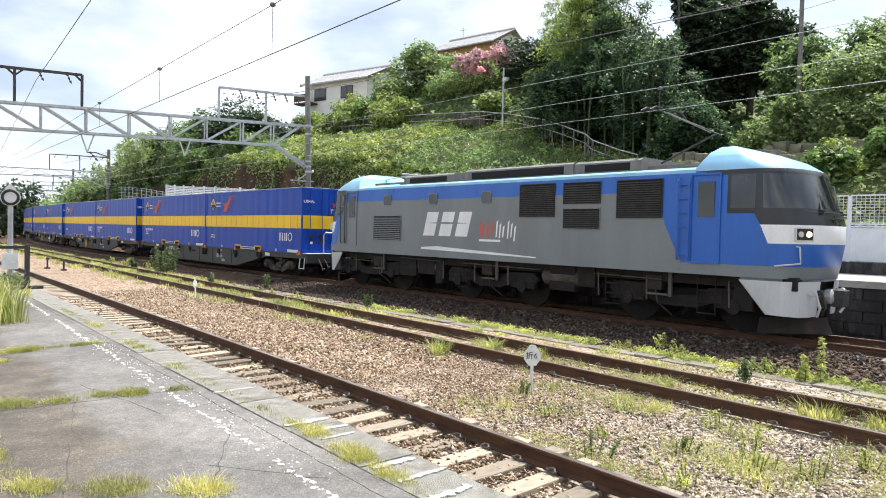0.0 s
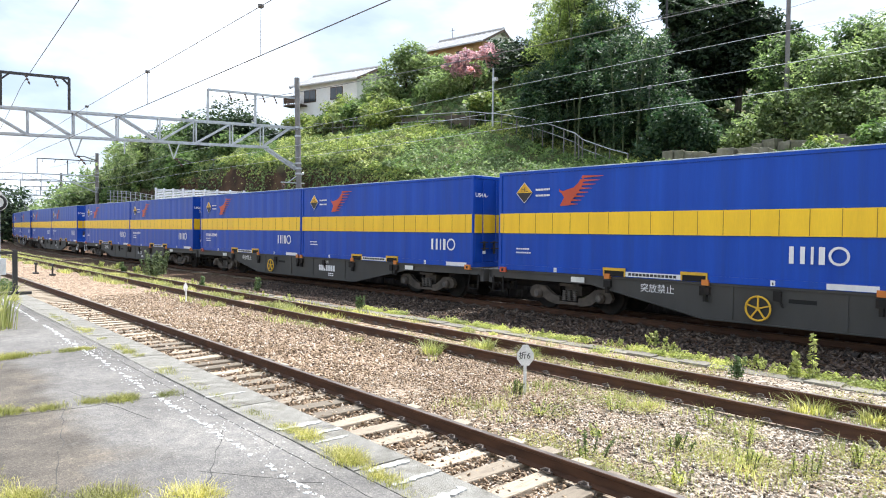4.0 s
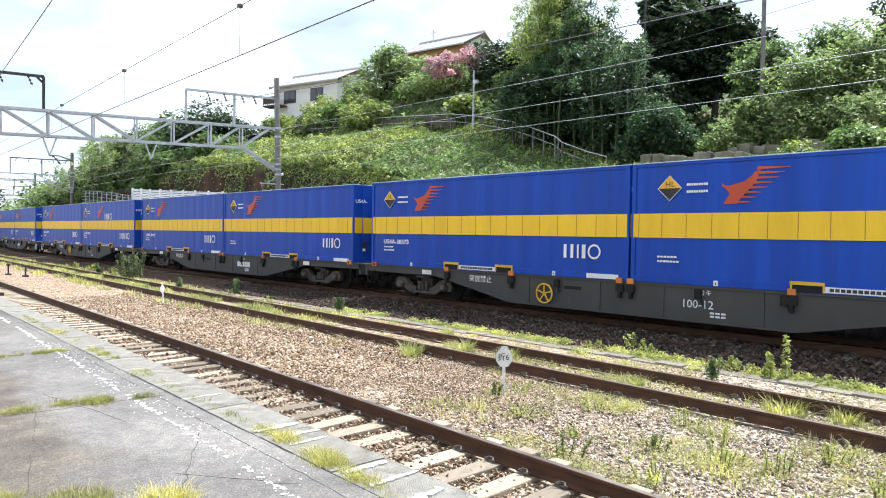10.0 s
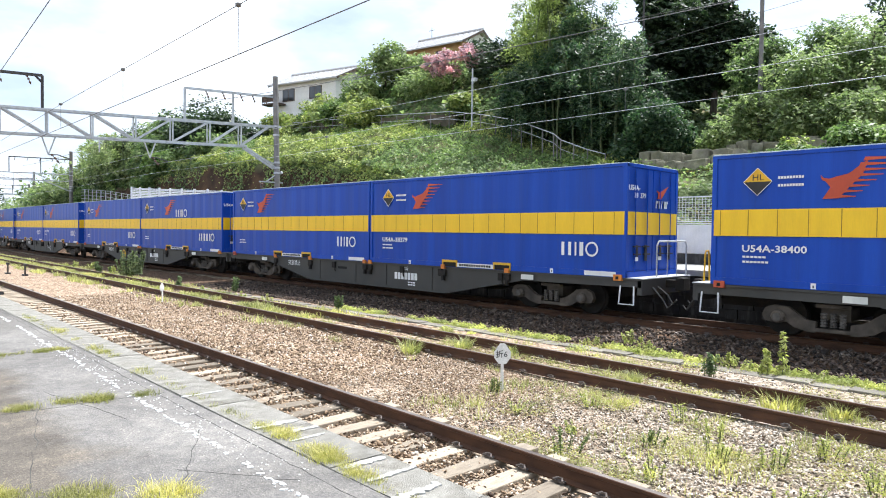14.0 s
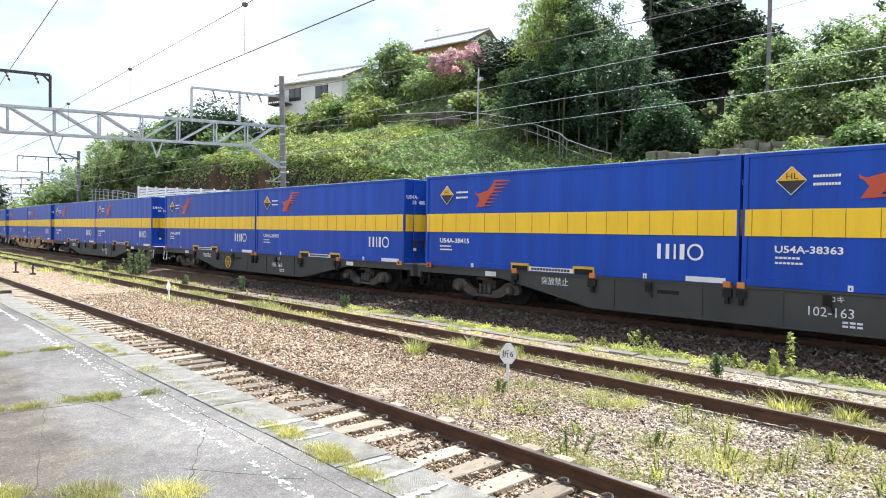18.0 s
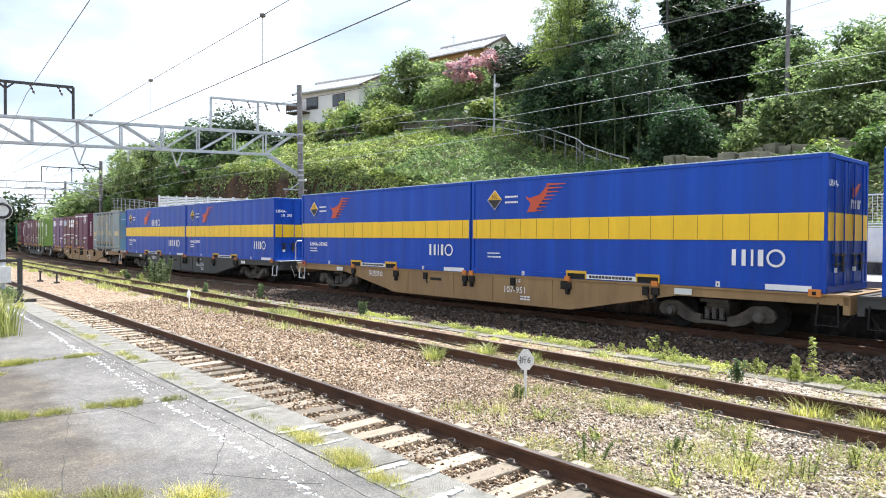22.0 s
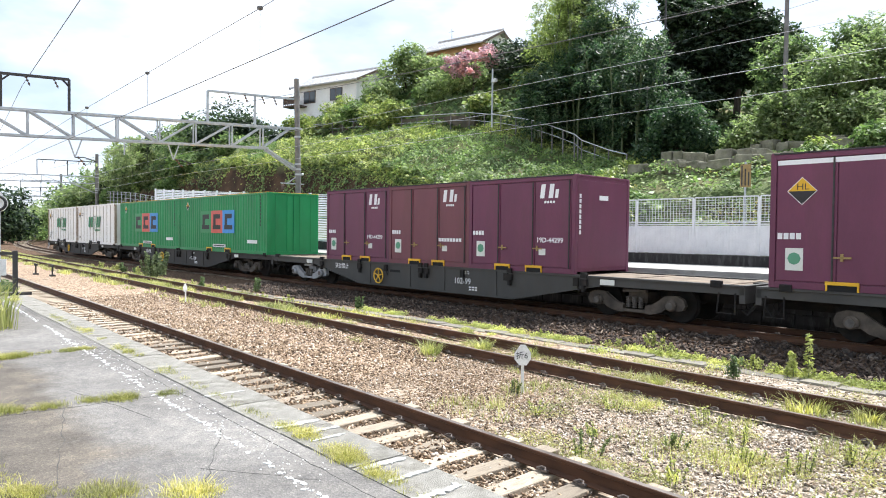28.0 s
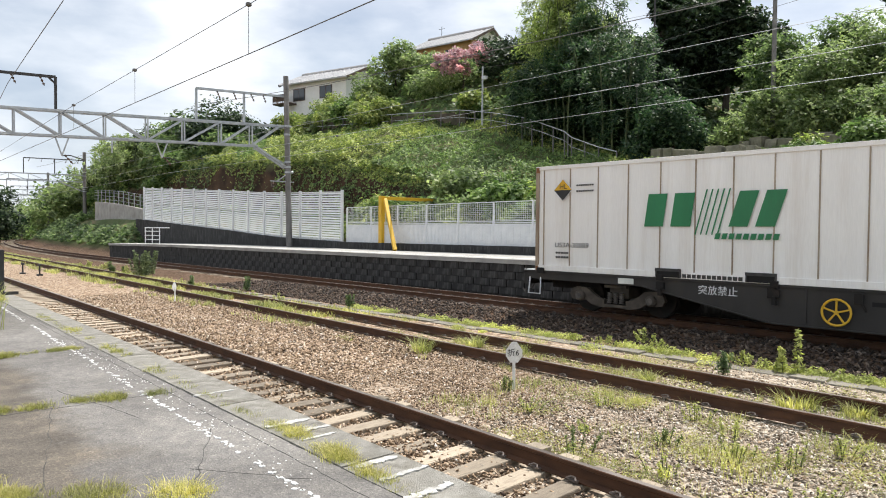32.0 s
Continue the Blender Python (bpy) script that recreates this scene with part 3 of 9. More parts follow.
# ---- tracks ----
RAIL_PROFILE = [(-0.064, -0.153), (0.064, -0.153), (0.064, -0.142), (0.012, -0.125), (0.009, -0.045), (0.0325, -0.03), (0.0325, -0.005), (0.027, 0), (-0.027, 0), (-0.0325, -0.005), (-0.0325, -0.03), (-0.009, -0.045), (-0.012, -0.125), (-0.064, -0.142)]


def sweep_rail(places):
    """A rail through (x, y, heading) places."""
    b = Build()
    k = len(RAIL_PROFILE)
    for x, y, h in places:
        for u, w in RAIL_PROFILE:
            b.v.append((x - math.sin(h) * u, y + math.cos(h) * u, w))
    for i in range(len(places) - 1):
        for j in range(k):
            j2 = (j + 1) % k
            b.f.append((i * k + j, i * k + j2, (i + 1) * k + j2, (i + 1) * k + j))
            b.m.append(1 if j == 7 else 0)
    b.f += [tuple(range(k - 1, -1, -1)), tuple(range((len(places) - 1) * k, len(places) * k))]
    b.m += [0, 0]
    return b


def sleeper_mesh(length, width, height, wear):
    b = Build()
    b.box(-width / 2, width / 2, -length / 2, length / 2, -height, 0)
    me = b.mesh("sleeper", wear, 0.012)
    return me


def clip_mesh():
    b = Build()
    b.box(-0.05, 0.05, -0.095, -0.06, 0.0, 0.018)
    b.tube([(-0.05, -0.12, 0.03), (-0.02, -0.085, 0.042), (0.02, -0.078, 0.04), (0.04, -0.105, 0.022)], 0.009, 5)
    return b.mesh("rail_clip", M_CLIP)


def make_track(label, place, s0, s1, step, sleeper, near_stretch, drop=0.0, name="railway_track", seed=1):
    rnd = random.Random(seed)
    track = thing(name, label, "track", kind="structure")
    ss = np.arange(s0, s1 + 0.1, 3.0)
    for d in (-(GAUGE + HEAD) / 2, (GAUGE + HEAD) / 2):
        part("rail", sweep_rail([place(s, d) for s in ss]), [M_RAIL, M_RAILTOP], track, "rust-brown steel rail with a worn head")
    clip = clip_mesh()
    rest = Build()
    s = s0
    while s < s1:
        x, y, h = place(s, rnd.uniform(-0.05, 0.05))
        m = pose(x, y, -RAIL_H - 0.008 - drop + rnd.uniform(-0.012, 0.004), rnd.uniform(-1, 1), 0, math.degrees(h) + rnd.uniform(-1.5, 1.5))
        if near_stretch[0] < s < near_stretch[1]:
            part("sleeper", sleeper, None, track, at=m)
            for d in (-(GAUGE + HEAD) / 2, (GAUGE + HEAD) / 2):
                cx, cy, ch = place(s, d)
                part("rail_clip", clip, None, track, at=pose(cx, cy, -RAIL_H + 0.005, 0, 0, math.degrees(ch)))
        else:
            w, le = (0.11, 1.05)
            rest.box(-w, w, -le, le, -0.14, 0, 0, m)
        s += step * rnd.uniform(0.97, 1.03)
    if rest.v:
        ob = part("far_sleepers", rest, M_SLEEPER if sleeper.name.startswith("sleeper") else M_PCSLEEPER, track)
        tagged(ob, kind="stuff")
    return track


SLEEPER = sleeper_mesh(2.1, 0.21, 0.14, M_SLEEPER)
PCSLEEPER = sleeper_mesh(2.0, 0.22, 0.16, M_PCSLEEPER)
make_track("near platform track with pale weathered timber sleepers", lambda s, d: (s, NEAR_C + d, 0.0), -120, 30, 0.43, SLEEPER, (-16, 1), seed=2)
make_track("overgrown rusty siding with grass between its rails", lambda s, d: (s, SIDE_C + d, 0.0), -120, 30, 0.55, SLEEPER, (-14, 2), 0.035, seed=3)
make_track("main line track on dark brown ballast", main_line, -330, 30, 0.55, PCSLEEPER, (-22, -2), seed=4)

# ---- near platform ----
EDGE_Y = 2.60


def near_platform():
    plat = thing("near_platform", "old low asphalt platform with a worn concrete edge", "platform", kind="structure")
    b = Build()
    b.box(-70, 30, -6.0, EDGE_Y - 0.42, SINK - 0.3, PLAT_Z)
    part("asphalt_top", b, M_ASPHALT, plat, "cracked grey asphalt")
    b = Build()
    b.box(-70, 30, EDGE_Y - 0.42, EDGE_Y - 0.05, SINK - 0.3, PLAT_Z - 0.12)
    part("edge_wall", b, M_CONC, plat)
    b = Build()
    b.box(-0.445, 0.445, -0.205, 0.2, -0.13, 0.0)
    slab = b.mesh("coping_slab", M_COPING, 0.005)
    b = Build()
    b.box(-0.3, 0.3, -0.205, 0.2, -0.13, 0.0)
    rnd = random.Random(5)
    far = Build()
    x = -69.5
    while x < 12:
        m = pose(x, EDGE_Y - 0.205, PLAT_Z + rnd.uniform(-0.004, 0.004), rnd.uniform(-0.4, 0.4), rnd.uniform(-0.15, 0.15), rnd.uniform(-0.2, 0.2))
        if x > -40:
            part("coping_slab", slab, None, plat, at=m)
        else:
            far.box(-0.44, 0.44, -0.205, 0.2, -0.13, 0, 0, m)
        x += 0.9
    part("far_coping", far, M_COPING, plat)
    # broken white line and paint spots
    rnd = random.Random(8)

    def blot(b, x, y, rx, ry, top, k=7):
        b.prism([(x + rx * math.cos(6.283 * j / k) * rnd.uniform(0.4, 1.35), y + ry * math.sin(6.283 * j / k) * rnd.uniform(0.4, 1.35)) for j in range(k)], "z", PLAT_Z - 0.01, top)
    x = -16.0
    while x < 0.5:
        y = 1.835 - 0.0175 * (x + 3.2) + rnd.uniform(-0.012, 0.012)
        wear = noise.noise((x * 1.1, 3, 1))
        length = rnd.uniform(0.025, 0.06) * (1.0 if wear > -0.15 else 0.6)
        if rnd.random() > (0.08 if wear > -0.2 else 0.4):
            b = Build()
            for k in range(4):
                blot(b, x + rnd.uniform(-0.9, 0.9) * length, y + rnd.uniform(-0.02, 0.02), length * rnd.uniform(0.25, 0.7), rnd.uniform(0.007, 0.018), PLAT_Z + 0.003 + 0.0008 * k, 6)
            part("line_paint", b, M_WHITEPAINT, plat)
        x += length * 2 + rnd.uniform(0.0, 0.06)
    b = Build()
    for i in range(900):
        x = rnd.uniform(-9.5, 0)
        thick = 0.5 + 0.9 * noise.noise((x * 0.8, 9, 2))
        if rnd.random() > thick:
            continue
        y = rnd.gauss(2.02, 0.06) if rnd.random() < 0.7 else rnd.gauss(1.86, 0.05)
        r = rnd.uniform(0.002, 0.008)
        b.prism([(x + r * 1.4 * math.cos(1.05 * j) * rnd.uniform(0.6, 1.2), y + r * math.sin(1.05 * j) * rnd.uniform(0.6, 1.2)) for j in range(6)], "z", PLAT_Z - 0.01, PLAT_Z + 0.003)
    tagged(part("paint_specks", b, M_WHITEPAINT, plat), kind="stuff")
    # worn white bars across the coping
    for x in (-5.58, -4.36, -4.12, -3.94, -3.28, -3.02, -2.72, -2.4, -2.1, -1.8, -1.5):
        b = Build()
        w = rnd.uniform(0.016, 0.036)
        y0, y1 = EDGE_Y - rnd.uniform(0.3, 0.4), EDGE_Y - rnd.uniform(0.02, 0.12)
        t = 0.0
        while t < 1.0:
            blot(b, x + rnd.uniform(-0.25, 0.25) * w, y0 + (y1 - y0) * t, w * rnd.uniform(0.75, 1.15), rnd.uniform(0.025, 0.05), PLAT_Z + 0.008 + 0.001 * t, 8)
            t += rnd.uniform(0.05, 0.13)
        part("edge_mark", b, M_FLAKED, plat)


near_platform()


# ---- far platform, walls and fences: laid out along the main line ----
def along(s, d, z=0.0, turn=0.0):
    x, y, h = main_line(s, d)
    return pose(x, y, z, 0, 0, math.degrees(h) + turn)


PLAT_D0, PLAT_D1 = 1.56, 4.95


def far_platform():
    plat = thing("far_platform", "far platform with a dark block wall and pale concrete top", "platform", kind="structure")
    top, wall = Build(), Build()
    ss = list(np.arange(-54, 31, 3.0))
    for a, c in zip(ss[:-1], ss[1:]):
        def p(s, d, z):
            x, y, h = main_line(s, d)
            return (x, y, z)
        za, zc = plat_top(a), plat_top(c)
        wall.hexa([p(a, PLAT_D0 + 0.12, SINK - 0.3), p(c, PLAT_D0 + 0.12, SINK - 0.3), p(c, PLAT_D1, SINK - 0.3), p(a, PLAT_D1, SINK - 0.3), p(a, PLAT_D0 + 0.12, za - 0.15), p(c, PLAT_D0 + 0.12, zc - 0.15), p(c, PLAT_D1, zc - 0.004), p(a, PLAT_D1, za - 0.004)])
        top.hexa([p(a, PLAT_D0, za - 0.15), p(c, PLAT_D0, zc - 0.15), p(c, PLAT_D1, zc - 0.15), p(a, PLAT_D1, za - 0.15), p(a, PLAT_D0, za), p(c, PLAT_D0, zc), p(c, PLAT_D1, zc), p(a, PLAT_D1, za)])
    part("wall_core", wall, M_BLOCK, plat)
    part("platform_top", top, M_CONC, plat, "pale worn concrete top")
    line = Build()
    for a, c in zip(ss[:-1], ss[1:]):
        q = [main_line(a, PLAT_D0 + 0.75), main_line(c, PLAT_D0 + 0.75), main_line(c, PLAT_D0 + 0.9), main_line(a, PLAT_D0 + 0.9)]
        zz = [plat_top(a), plat_top(c), plat_top(c), plat_top(a)]
        line.hexa([(x, y, z - 0.02) for (x, y, h), z in zip(q, zz)] + [(x, y, z + 0.005) for (x, y, h), z in zip(q, zz)])
    part("white_line", line, M_WHITEPAINT, plat)
    return plat


FAR_PLAT = far_platform()


def far_wall_blocks():
    rnd = random.Random(11)
    meshes = []
    for k in range(5):
        b = Build()
        b.box(-0.36 + rnd.uniform(0, 0.02), 0.36 - rnd.uniform(0, 0.02), -0.05 - rnd.uniform(0, 0.02), 0.08, -0.118, 0.118)
        meshes.append(b.mesh("wall_block", M_BLOCK, 0.012))
    count, rest = 0, Build()
    for row in range(4):
        s = -53.6 + (row % 2) * 0.37
        while s < 4:
            z = plat_top(s) - 0.29 - row * 0.25
            m = along(s, PLAT_D0 + 0.13 + rnd.uniform(-0.012, 0.012), z)
            if -44 < s < 2 and count < 300 and row < 4 and -38 < s < -10:
                part("wall_block", meshes[rnd.randrange(5)], None, FAR_PLAT, at=m)
                count += 1
            else:
                rest.box(-0.355, 0.355, -0.06, 0.05, -0.115, 0.115, 0, m)
            s += 0.74
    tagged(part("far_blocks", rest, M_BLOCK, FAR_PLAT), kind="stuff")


def rail_fence(s0, s1):
    """Low white fence: solid panels below, mesh above, posts every two metres."""
    fence = thing("mesh_fence", "white steel fence with solid lower panels and mesh above", "fence", kind="structure")
    b = Build()
    b.box(-0.035, 0.035, -0.035, 0.035, 0, 1.78)
    post = b.mesh("post", M_FENCE, 0.006)
    b = Build()
    ribs = 22
    for i in range(ribs):
        x0 = -0.97 + i * 1.94 / ribs
        b.box(x0, x0 + 1.94 / ribs * 0.55, -0.012, 0.012, 0.03, 0.88)
        b.box(x0 + 1.94 / ribs * 0.55, x0 + 1.94 / ribs, -0.004, 0.018, 0.03, 0.88)
    panel = b.mesh("panel", M_FENCE)
    b = Build()
    for z in (0.0, 0.9, 0.97, 1.73):
        b.box(-0.97, 0.97, -0.02, 0.02, z, z + 0.035)
    rails = b.mesh("fence_rail", M_FENCE)
    b = Build()
    for i in range(19):
        x = -0.95 + i * 0.1055
        b.box(x - 0.005, x + 0.005, -0.005, 0.005, 1.0, 1.735)
    for i in range(9):
        z = 1.04 + i * 0.077
        b.box(-0.97, 0.97, -0.011, -0.004, z - 0.0055, z + 0.0055)
    mesh = b.mesh("wire_mesh", M_FENCE)
    s = s0
    while s <= s1 + 0.01:
        z = 1.40 + 0.003 * (s + 20)
        part("post", post, None, fence, at=along(s, 5.14, z - 0.05))
        if s < s1 - 0.5:
            for nm, me in (("panel", panel), ("fence_rail", rails), ("wire_mesh", mesh)):
                part(nm, me, None, fence, at=along(s + 1, 5.14, z))
        s += 2.0
    w = Build()
    q0, q1, q2, q3 = main_line(s0, 4.95), main_line(s1, 4.95), main_line(s1, 5.4), main_line(s0, 5.4)
    w.hexa([(q[0], q[1], SINK - 0.2) for q in (q0, q1, q2, q3)] + [(q[0], q[1], z) for q, z in zip((q0, q1, q2, q3), (1.38, 1.47, 1.47, 1.38))])
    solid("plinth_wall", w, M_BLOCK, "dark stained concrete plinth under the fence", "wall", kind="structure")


rail_fence(-28.5, 19.5)

LOUVRE_S = [-28.9, -34.6, -38.0, -41.6, -47.5, -52.0, -58.0]
LOUVRE_Z = [1.42, 1.56, 1.72, 1.95, 2.25, 2.48, 2.80]


def louvre_base(s):
    return float(np.interp(-s, [-v for v in LOUVRE_S], LOUVRE_Z))


def louvre_fence():
    fence = thing("louvre_fence", "tall white louvred steel screen fence on a ramp wall", "fence", kind="structure")
    b = Build()
    b.box(-0.06, 0.06, -0.085, 0.03, -0.1, 2.62)
    post = b.mesh("post", M_FENCE, 0.006)
    for i in range(15):
        s = -28.9 - 2.0 * i
        z0, z1 = louvre_base(s), louvre_base(s - 2)
        part("post", post, None, fence, at=along(s, 5.14, z0))
        if i == 14:
            break
        p0, p1 = main_line(s - 0.04, 5.14), main_line(s - 1.96, 5.14)
        h = p0[2]
        nx, ny = -math.sin(h) * 0.045, math.cos(h) * 0.045
        for j in range(19):
            u = 0.12 + j * 0.128
            b = Build()
            q = []
            for (x, y, hh), z in ((p0, z0 + u), (p1, z1 + u)):
                q.append([(x - nx, y - ny, z - 0.04), (x + nx, y + ny, z + 0.035), (x + nx, y + ny, z + 0.047), (x - nx, y - ny, z - 0.028)])
            b.hexa(q[0] + q[1])
            part("louvre", b, M_LOUVRE, fence)
        for u, t in ((0.02, 0.09), (1.28, 0.05), (2.52, 0.05)):
            b = Build()
            b.bar((p0[0], p0[1], z0 + u), (p1[0], p1[1], z1 + u), 0.05, t)
            part("fence_rail", b, M_FENCE, fence)
    w = Build()
    for i in range(15):
        s = -28.5 - 2 * i
        q = [main_line(s, 4.95), main_line(s - 2, 4.95), main_line(s - 2, 5.45), main_line(s, 5.45)]
        zz = [louvre_base(s), louvre_base(s - 2), louvre_base(s - 2), louvre_base(s)]
        w.hexa([(x, y, SINK - 0.2) for x, y, h in q] + [(x, y, z - 0.03) for (x, y, h), z in zip(q, zz)])
    solid("ramp_wall", w, M_BLOCK, "dark stained retaining wall below the ramp", "wall", kind="structure")


louvre_fence()


def yellow_gate():
    g = thing("yellow_frame", "yellow painted steel barrier frame with a slanted strut", "barrier", at=pose(-25.75, 19.05, 1.06))
    b = Build()
    b.box(-0.12, 0.12, -0.12, 0.12, 0, 2.56)
    part("upright", b, M_YELLOW, g, bevel=0.01)
    b = Build()
    b.bar((0.25, 0.0, 2.4), (1.75, -0.55, 0.02), 0.16, 0.16)
    part("strut", b, M_YELLOW, g, bevel=0.01)
    b = Build()
    b.box(-0.08, 0.08, 0.12, 4.6, 2.38, 2.54)
    part("crossbar", b, M_YELLOW, g, bevel=0.01)
    b = Build()
    b.box(-0.1, 0.1, 4.38, 4.58, -0.4, 2.38)
    part("upright", b, M_YELLOW, g, bevel=0.01)


yellow_gate()


# ---- overhead line ----
def concrete_mast(x, y, z0, top, r=0.17, label="tall grey concrete mast of the overhead line", lean=(0.0, 0.0)):
    mast = thing("overhead_mast", label, "mast", group="overhead masts", at=pose(x, y, z0))
    h = top - z0
    b = Build()
    b.tube([(0, 0, 0), (lean[0] * 0.5, lean[1] * 0.5, h * 0.5), (lean[0], lean[1], h)], [r, r * 0.93, r * 0.86], 16)
    part("shaft", b, M_POLE, mast, smooth=True)
    for t in (0.44, 0.47, 0.50, 0.66, 0.71):
        b = Build()
        b.turned([(-0.05, r * 1.07), (0.05, r * 1.07)], "z", (lean[0] * t, lean[1] * t, h * t), 16)
        part("band", b, M_STEEL, mast)
    return mast


def hung_insulator(parent, p, lean=0.12):
    """A string of three discs hanging at a slant."""
    b = Build()
    p = Vector(p)
    way = Vector((0, lean, -0.36)) / 0.38
    pts, rs = [], []
    for k in range(13):
        pts.append(p + way * 0.035 * k)
        rs.append((0.018, 0.05, 0.05, 0.018)[k % 4])
    b.tube(pts, rs, 8)
    part("insulator", b, M_INSUL, parent)


def gantry(a, b_, zl, zr, name_label, brackets, depth=0.8, bays=9):
    """A plain lattice beam between two ends, with brackets standing on it."""
    g = thing("overhead_gantry", name_label, "gantry", group="overhead gantries")
    a, b_ = Vector((*a, zl)), Vector((*b_, zr))
    for off in (0.0, -depth):
        part("chord", Build().bar(a + Vector((0, 0, off)), b_ + Vector((0, 0, off)), 0.10, 0.11), M_STEEL, g)
    lo = Vector((0, 0, -depth))
    for i in range(bays):
        p, q = a.lerp(b_, i / bays), a.lerp(b_, (i + 1) / bays)
        part("upright", Build().bar(p, p + lo, 0.055), M_STEEL, g)
        part("diagonal", Build().bar(p + (lo if i < bays * 0.38 else Vector()), q + (Vector() if i < bays * 0.38 else lo), 0.055), M_STEEL, g)
    for t0, t1, h in brackets:
        p, q = a.lerp(b_, t0), a.lerp(b_, t1)
        up = Vector((0, 0, h))
        for w in (p.lerp(q, 0.5), q):
            part("bracket_post", Build().bar(w, w + up, 0.085), M_DARKSTEEL, g)
        part("bracket_beam", Build().bar(p + up, q + up, 0.10), M_DARKSTEEL, g)
        for k in range(5):
            hung_insulator(g, p.lerp(q, 0.1 + 0.2 * k) + up, -0.12)
    part("knee", Build().bar(a + Vector((0, 0, -depth - 1.2)), a.lerp(b_, 0.16) + lo, 0.12), M_STEEL, g)
    return g


MAST = (-33.33, 18.31)


def main_gantry():
    """The deep lattice beam that carries the wires over all the tracks, from the mast on the far platform."""
    concrete_mast(*MAST, 1.0, 10.42, 0.165, lean=(-0.14, -0.15))
    g = thing("overhead_gantry", "grey galvanised lattice gantry across the tracks", "gantry", group="overhead gantries")

    def at(u, z, back=0.0):
        return Vector((MAST[0] - 0.05 - math.sin(LEAN) * u - back, MAST[1] + math.cos(LEAN) * u, z))

    def upper(u):
        return 7.68 + 0.0515 * u

    def lower(u):
        return 6.53 + 0.0465 * u
    nodes = [-0.5, -2.21, -3.94, -5.84, -7.6, -9.47, -11.29, -13.04, -14.8, -16.5, -18.2, -19.9]
    end = nodes[-1]
    for back in (0.0, 0.34):
        part("chord", Build().bar(at(0.15, upper(0.15), back), at(end, upper(end), back), 0.075, 0.10), M_STEEL, g)
        part("chord", Build().bar(at(-1.9, lower(-1.9), back), at(end, lower(end), back), 0.075, 0.10), M_STEEL, g)
        for u in nodes[1:]:
            part("upright", Build().bar(at(u, upper(u), back), at(u, lower(u), back), 0.06), M_STEEL, g)
        for i, (u, w) in enumerate(zip(nodes[:-1], nodes[1:])):
            rising = i < 4
            p = at(u, upper(u), back) if rising else at(u, lower(u), back)
            q = at(w, lower(w), back) if rising else at(w, upper(w), back)
            part("diagonal", Build().bar(p, q, 0.07), M_STEEL, g)
        part("knee", Build().bar(at(-1.95, lower(-2.0) - 0.06, back), at(-0.12, 5.40, back), 0.10), M_STEEL, g)
    for u in nodes[1:]:
        for z in (upper(u), lower(u)):
            part("cross_tie", Build().bar(at(u, z), at(u, z, 0.34), 0.05), M_STEEL, g)
    part("knee_brace", Build().bar(at(-1.2, 5.98), at(-0.15, 5.62, 0.1), 0.05), M_STEEL, g)
    # brackets on top, with slanted insulators
    for u0, u1, z0, z1, posts in ((-5.18, -0.1, 9.03, 9.32, (-5.18, -2.6)), (-17.6, -11.45, 8.22, 8.56, (-17.0, -14.0, -11.45))):
        part("bracket_beam", Build().bar(at(u0, z0, 0.17), at(u1, z1, 0.17), 0.11), M_STEEL if u1 > -1 else M_DARKSTEEL, g)
        for u in posts:
            zt = z0 + (z1 - z0) * (u - u0) / (u1 - u0)
            part("bracket_post", Build().bar(at(u, upper(u), 0.17), at(u, zt, 0.17), 0.10), M_STEEL if u1 > -1 else M_DARKSTEEL, g)
        for u, inward in ((posts[-1], -1), (posts[len(posts) // 2], -1), (posts[len(posts) // 2], 1)):
            zt = z0 + (z1 - z0) * (u - u0) / (u1 - u0)
            if u1 < -1:
                part("gusset", Build().bar(at(u, zt - 0.3, 0.17), at(u + 0.3 * inward, zt - 0.02, 0.17), 0.07), M_DARKSTEEL, g)
    for u, z in ((-4.1, 9.08), (-3.2, 9.13), (-2.2, 9.18), (-1.5, 9.22), (-0.8, 9.27), (-12.05, 8.51), (-13.12, 8.45), (-15.2, 8.3)):
        hung_insulator(g, at(u, z, 0.17), 0.16)
    # hangers below the beam, with registration arms
    for u, drop in ((-11.22, 0.84), (-6.88, 0.80), (-15.4, 0.84)):
        foot = at(u, lower(u) - drop, 0.17)
        for du in (-0.28, 0.28):
            part("hanger", Build().bar(at(u + du, lower(u), 0.17), foot, 0.05), M_STEEL, g)
        part("registration_arm", Build().tube([foot, foot + Vector((0, 0.35, 0.03)), foot + Vector((0, 0.85, -0.12))], 0.025, 6), M_DARKSTEEL, g)
        hung_insulator(g, foot + Vector((0, 0.1, 0.05)), 0.3)
    part("drop_post", Build().bar(at(-9.2, lower(-9.2)), at(-9.2, 5.45), 0.05), M_STEEL, g)
    # arm of the main line's wires, low on the mast
    part("low_arm", Build().bar(at(-1.15, 4.62), at(0.3, 4.62), 0.06), M_STEEL, g)
    part("low_arm", Build().bar(at(-0.75, 4.62), at(-0.12, 5.05), 0.05), M_STEEL, g)
    part("arm_insulator", Build().turned([(-0.34, 0.03), (-0.3, 0.09), (-0.2, 0.05), (-0.15, 0.10), (-0.08, 0.05), (0, 0.03)], "z", at(-1.0, 4.62), 10), M_INSUL, g)
    part("arm_insulator", Build().turned([(-0.16, 0.03), (-0.12, 0.08), (-0.05, 0.08), (0, 0.03)], "z", at(0.2, 5.25), 10), M_STEEL, g)


main_gantry()
concrete_mast(-34.0, -1.6, 0.3, 8.0)


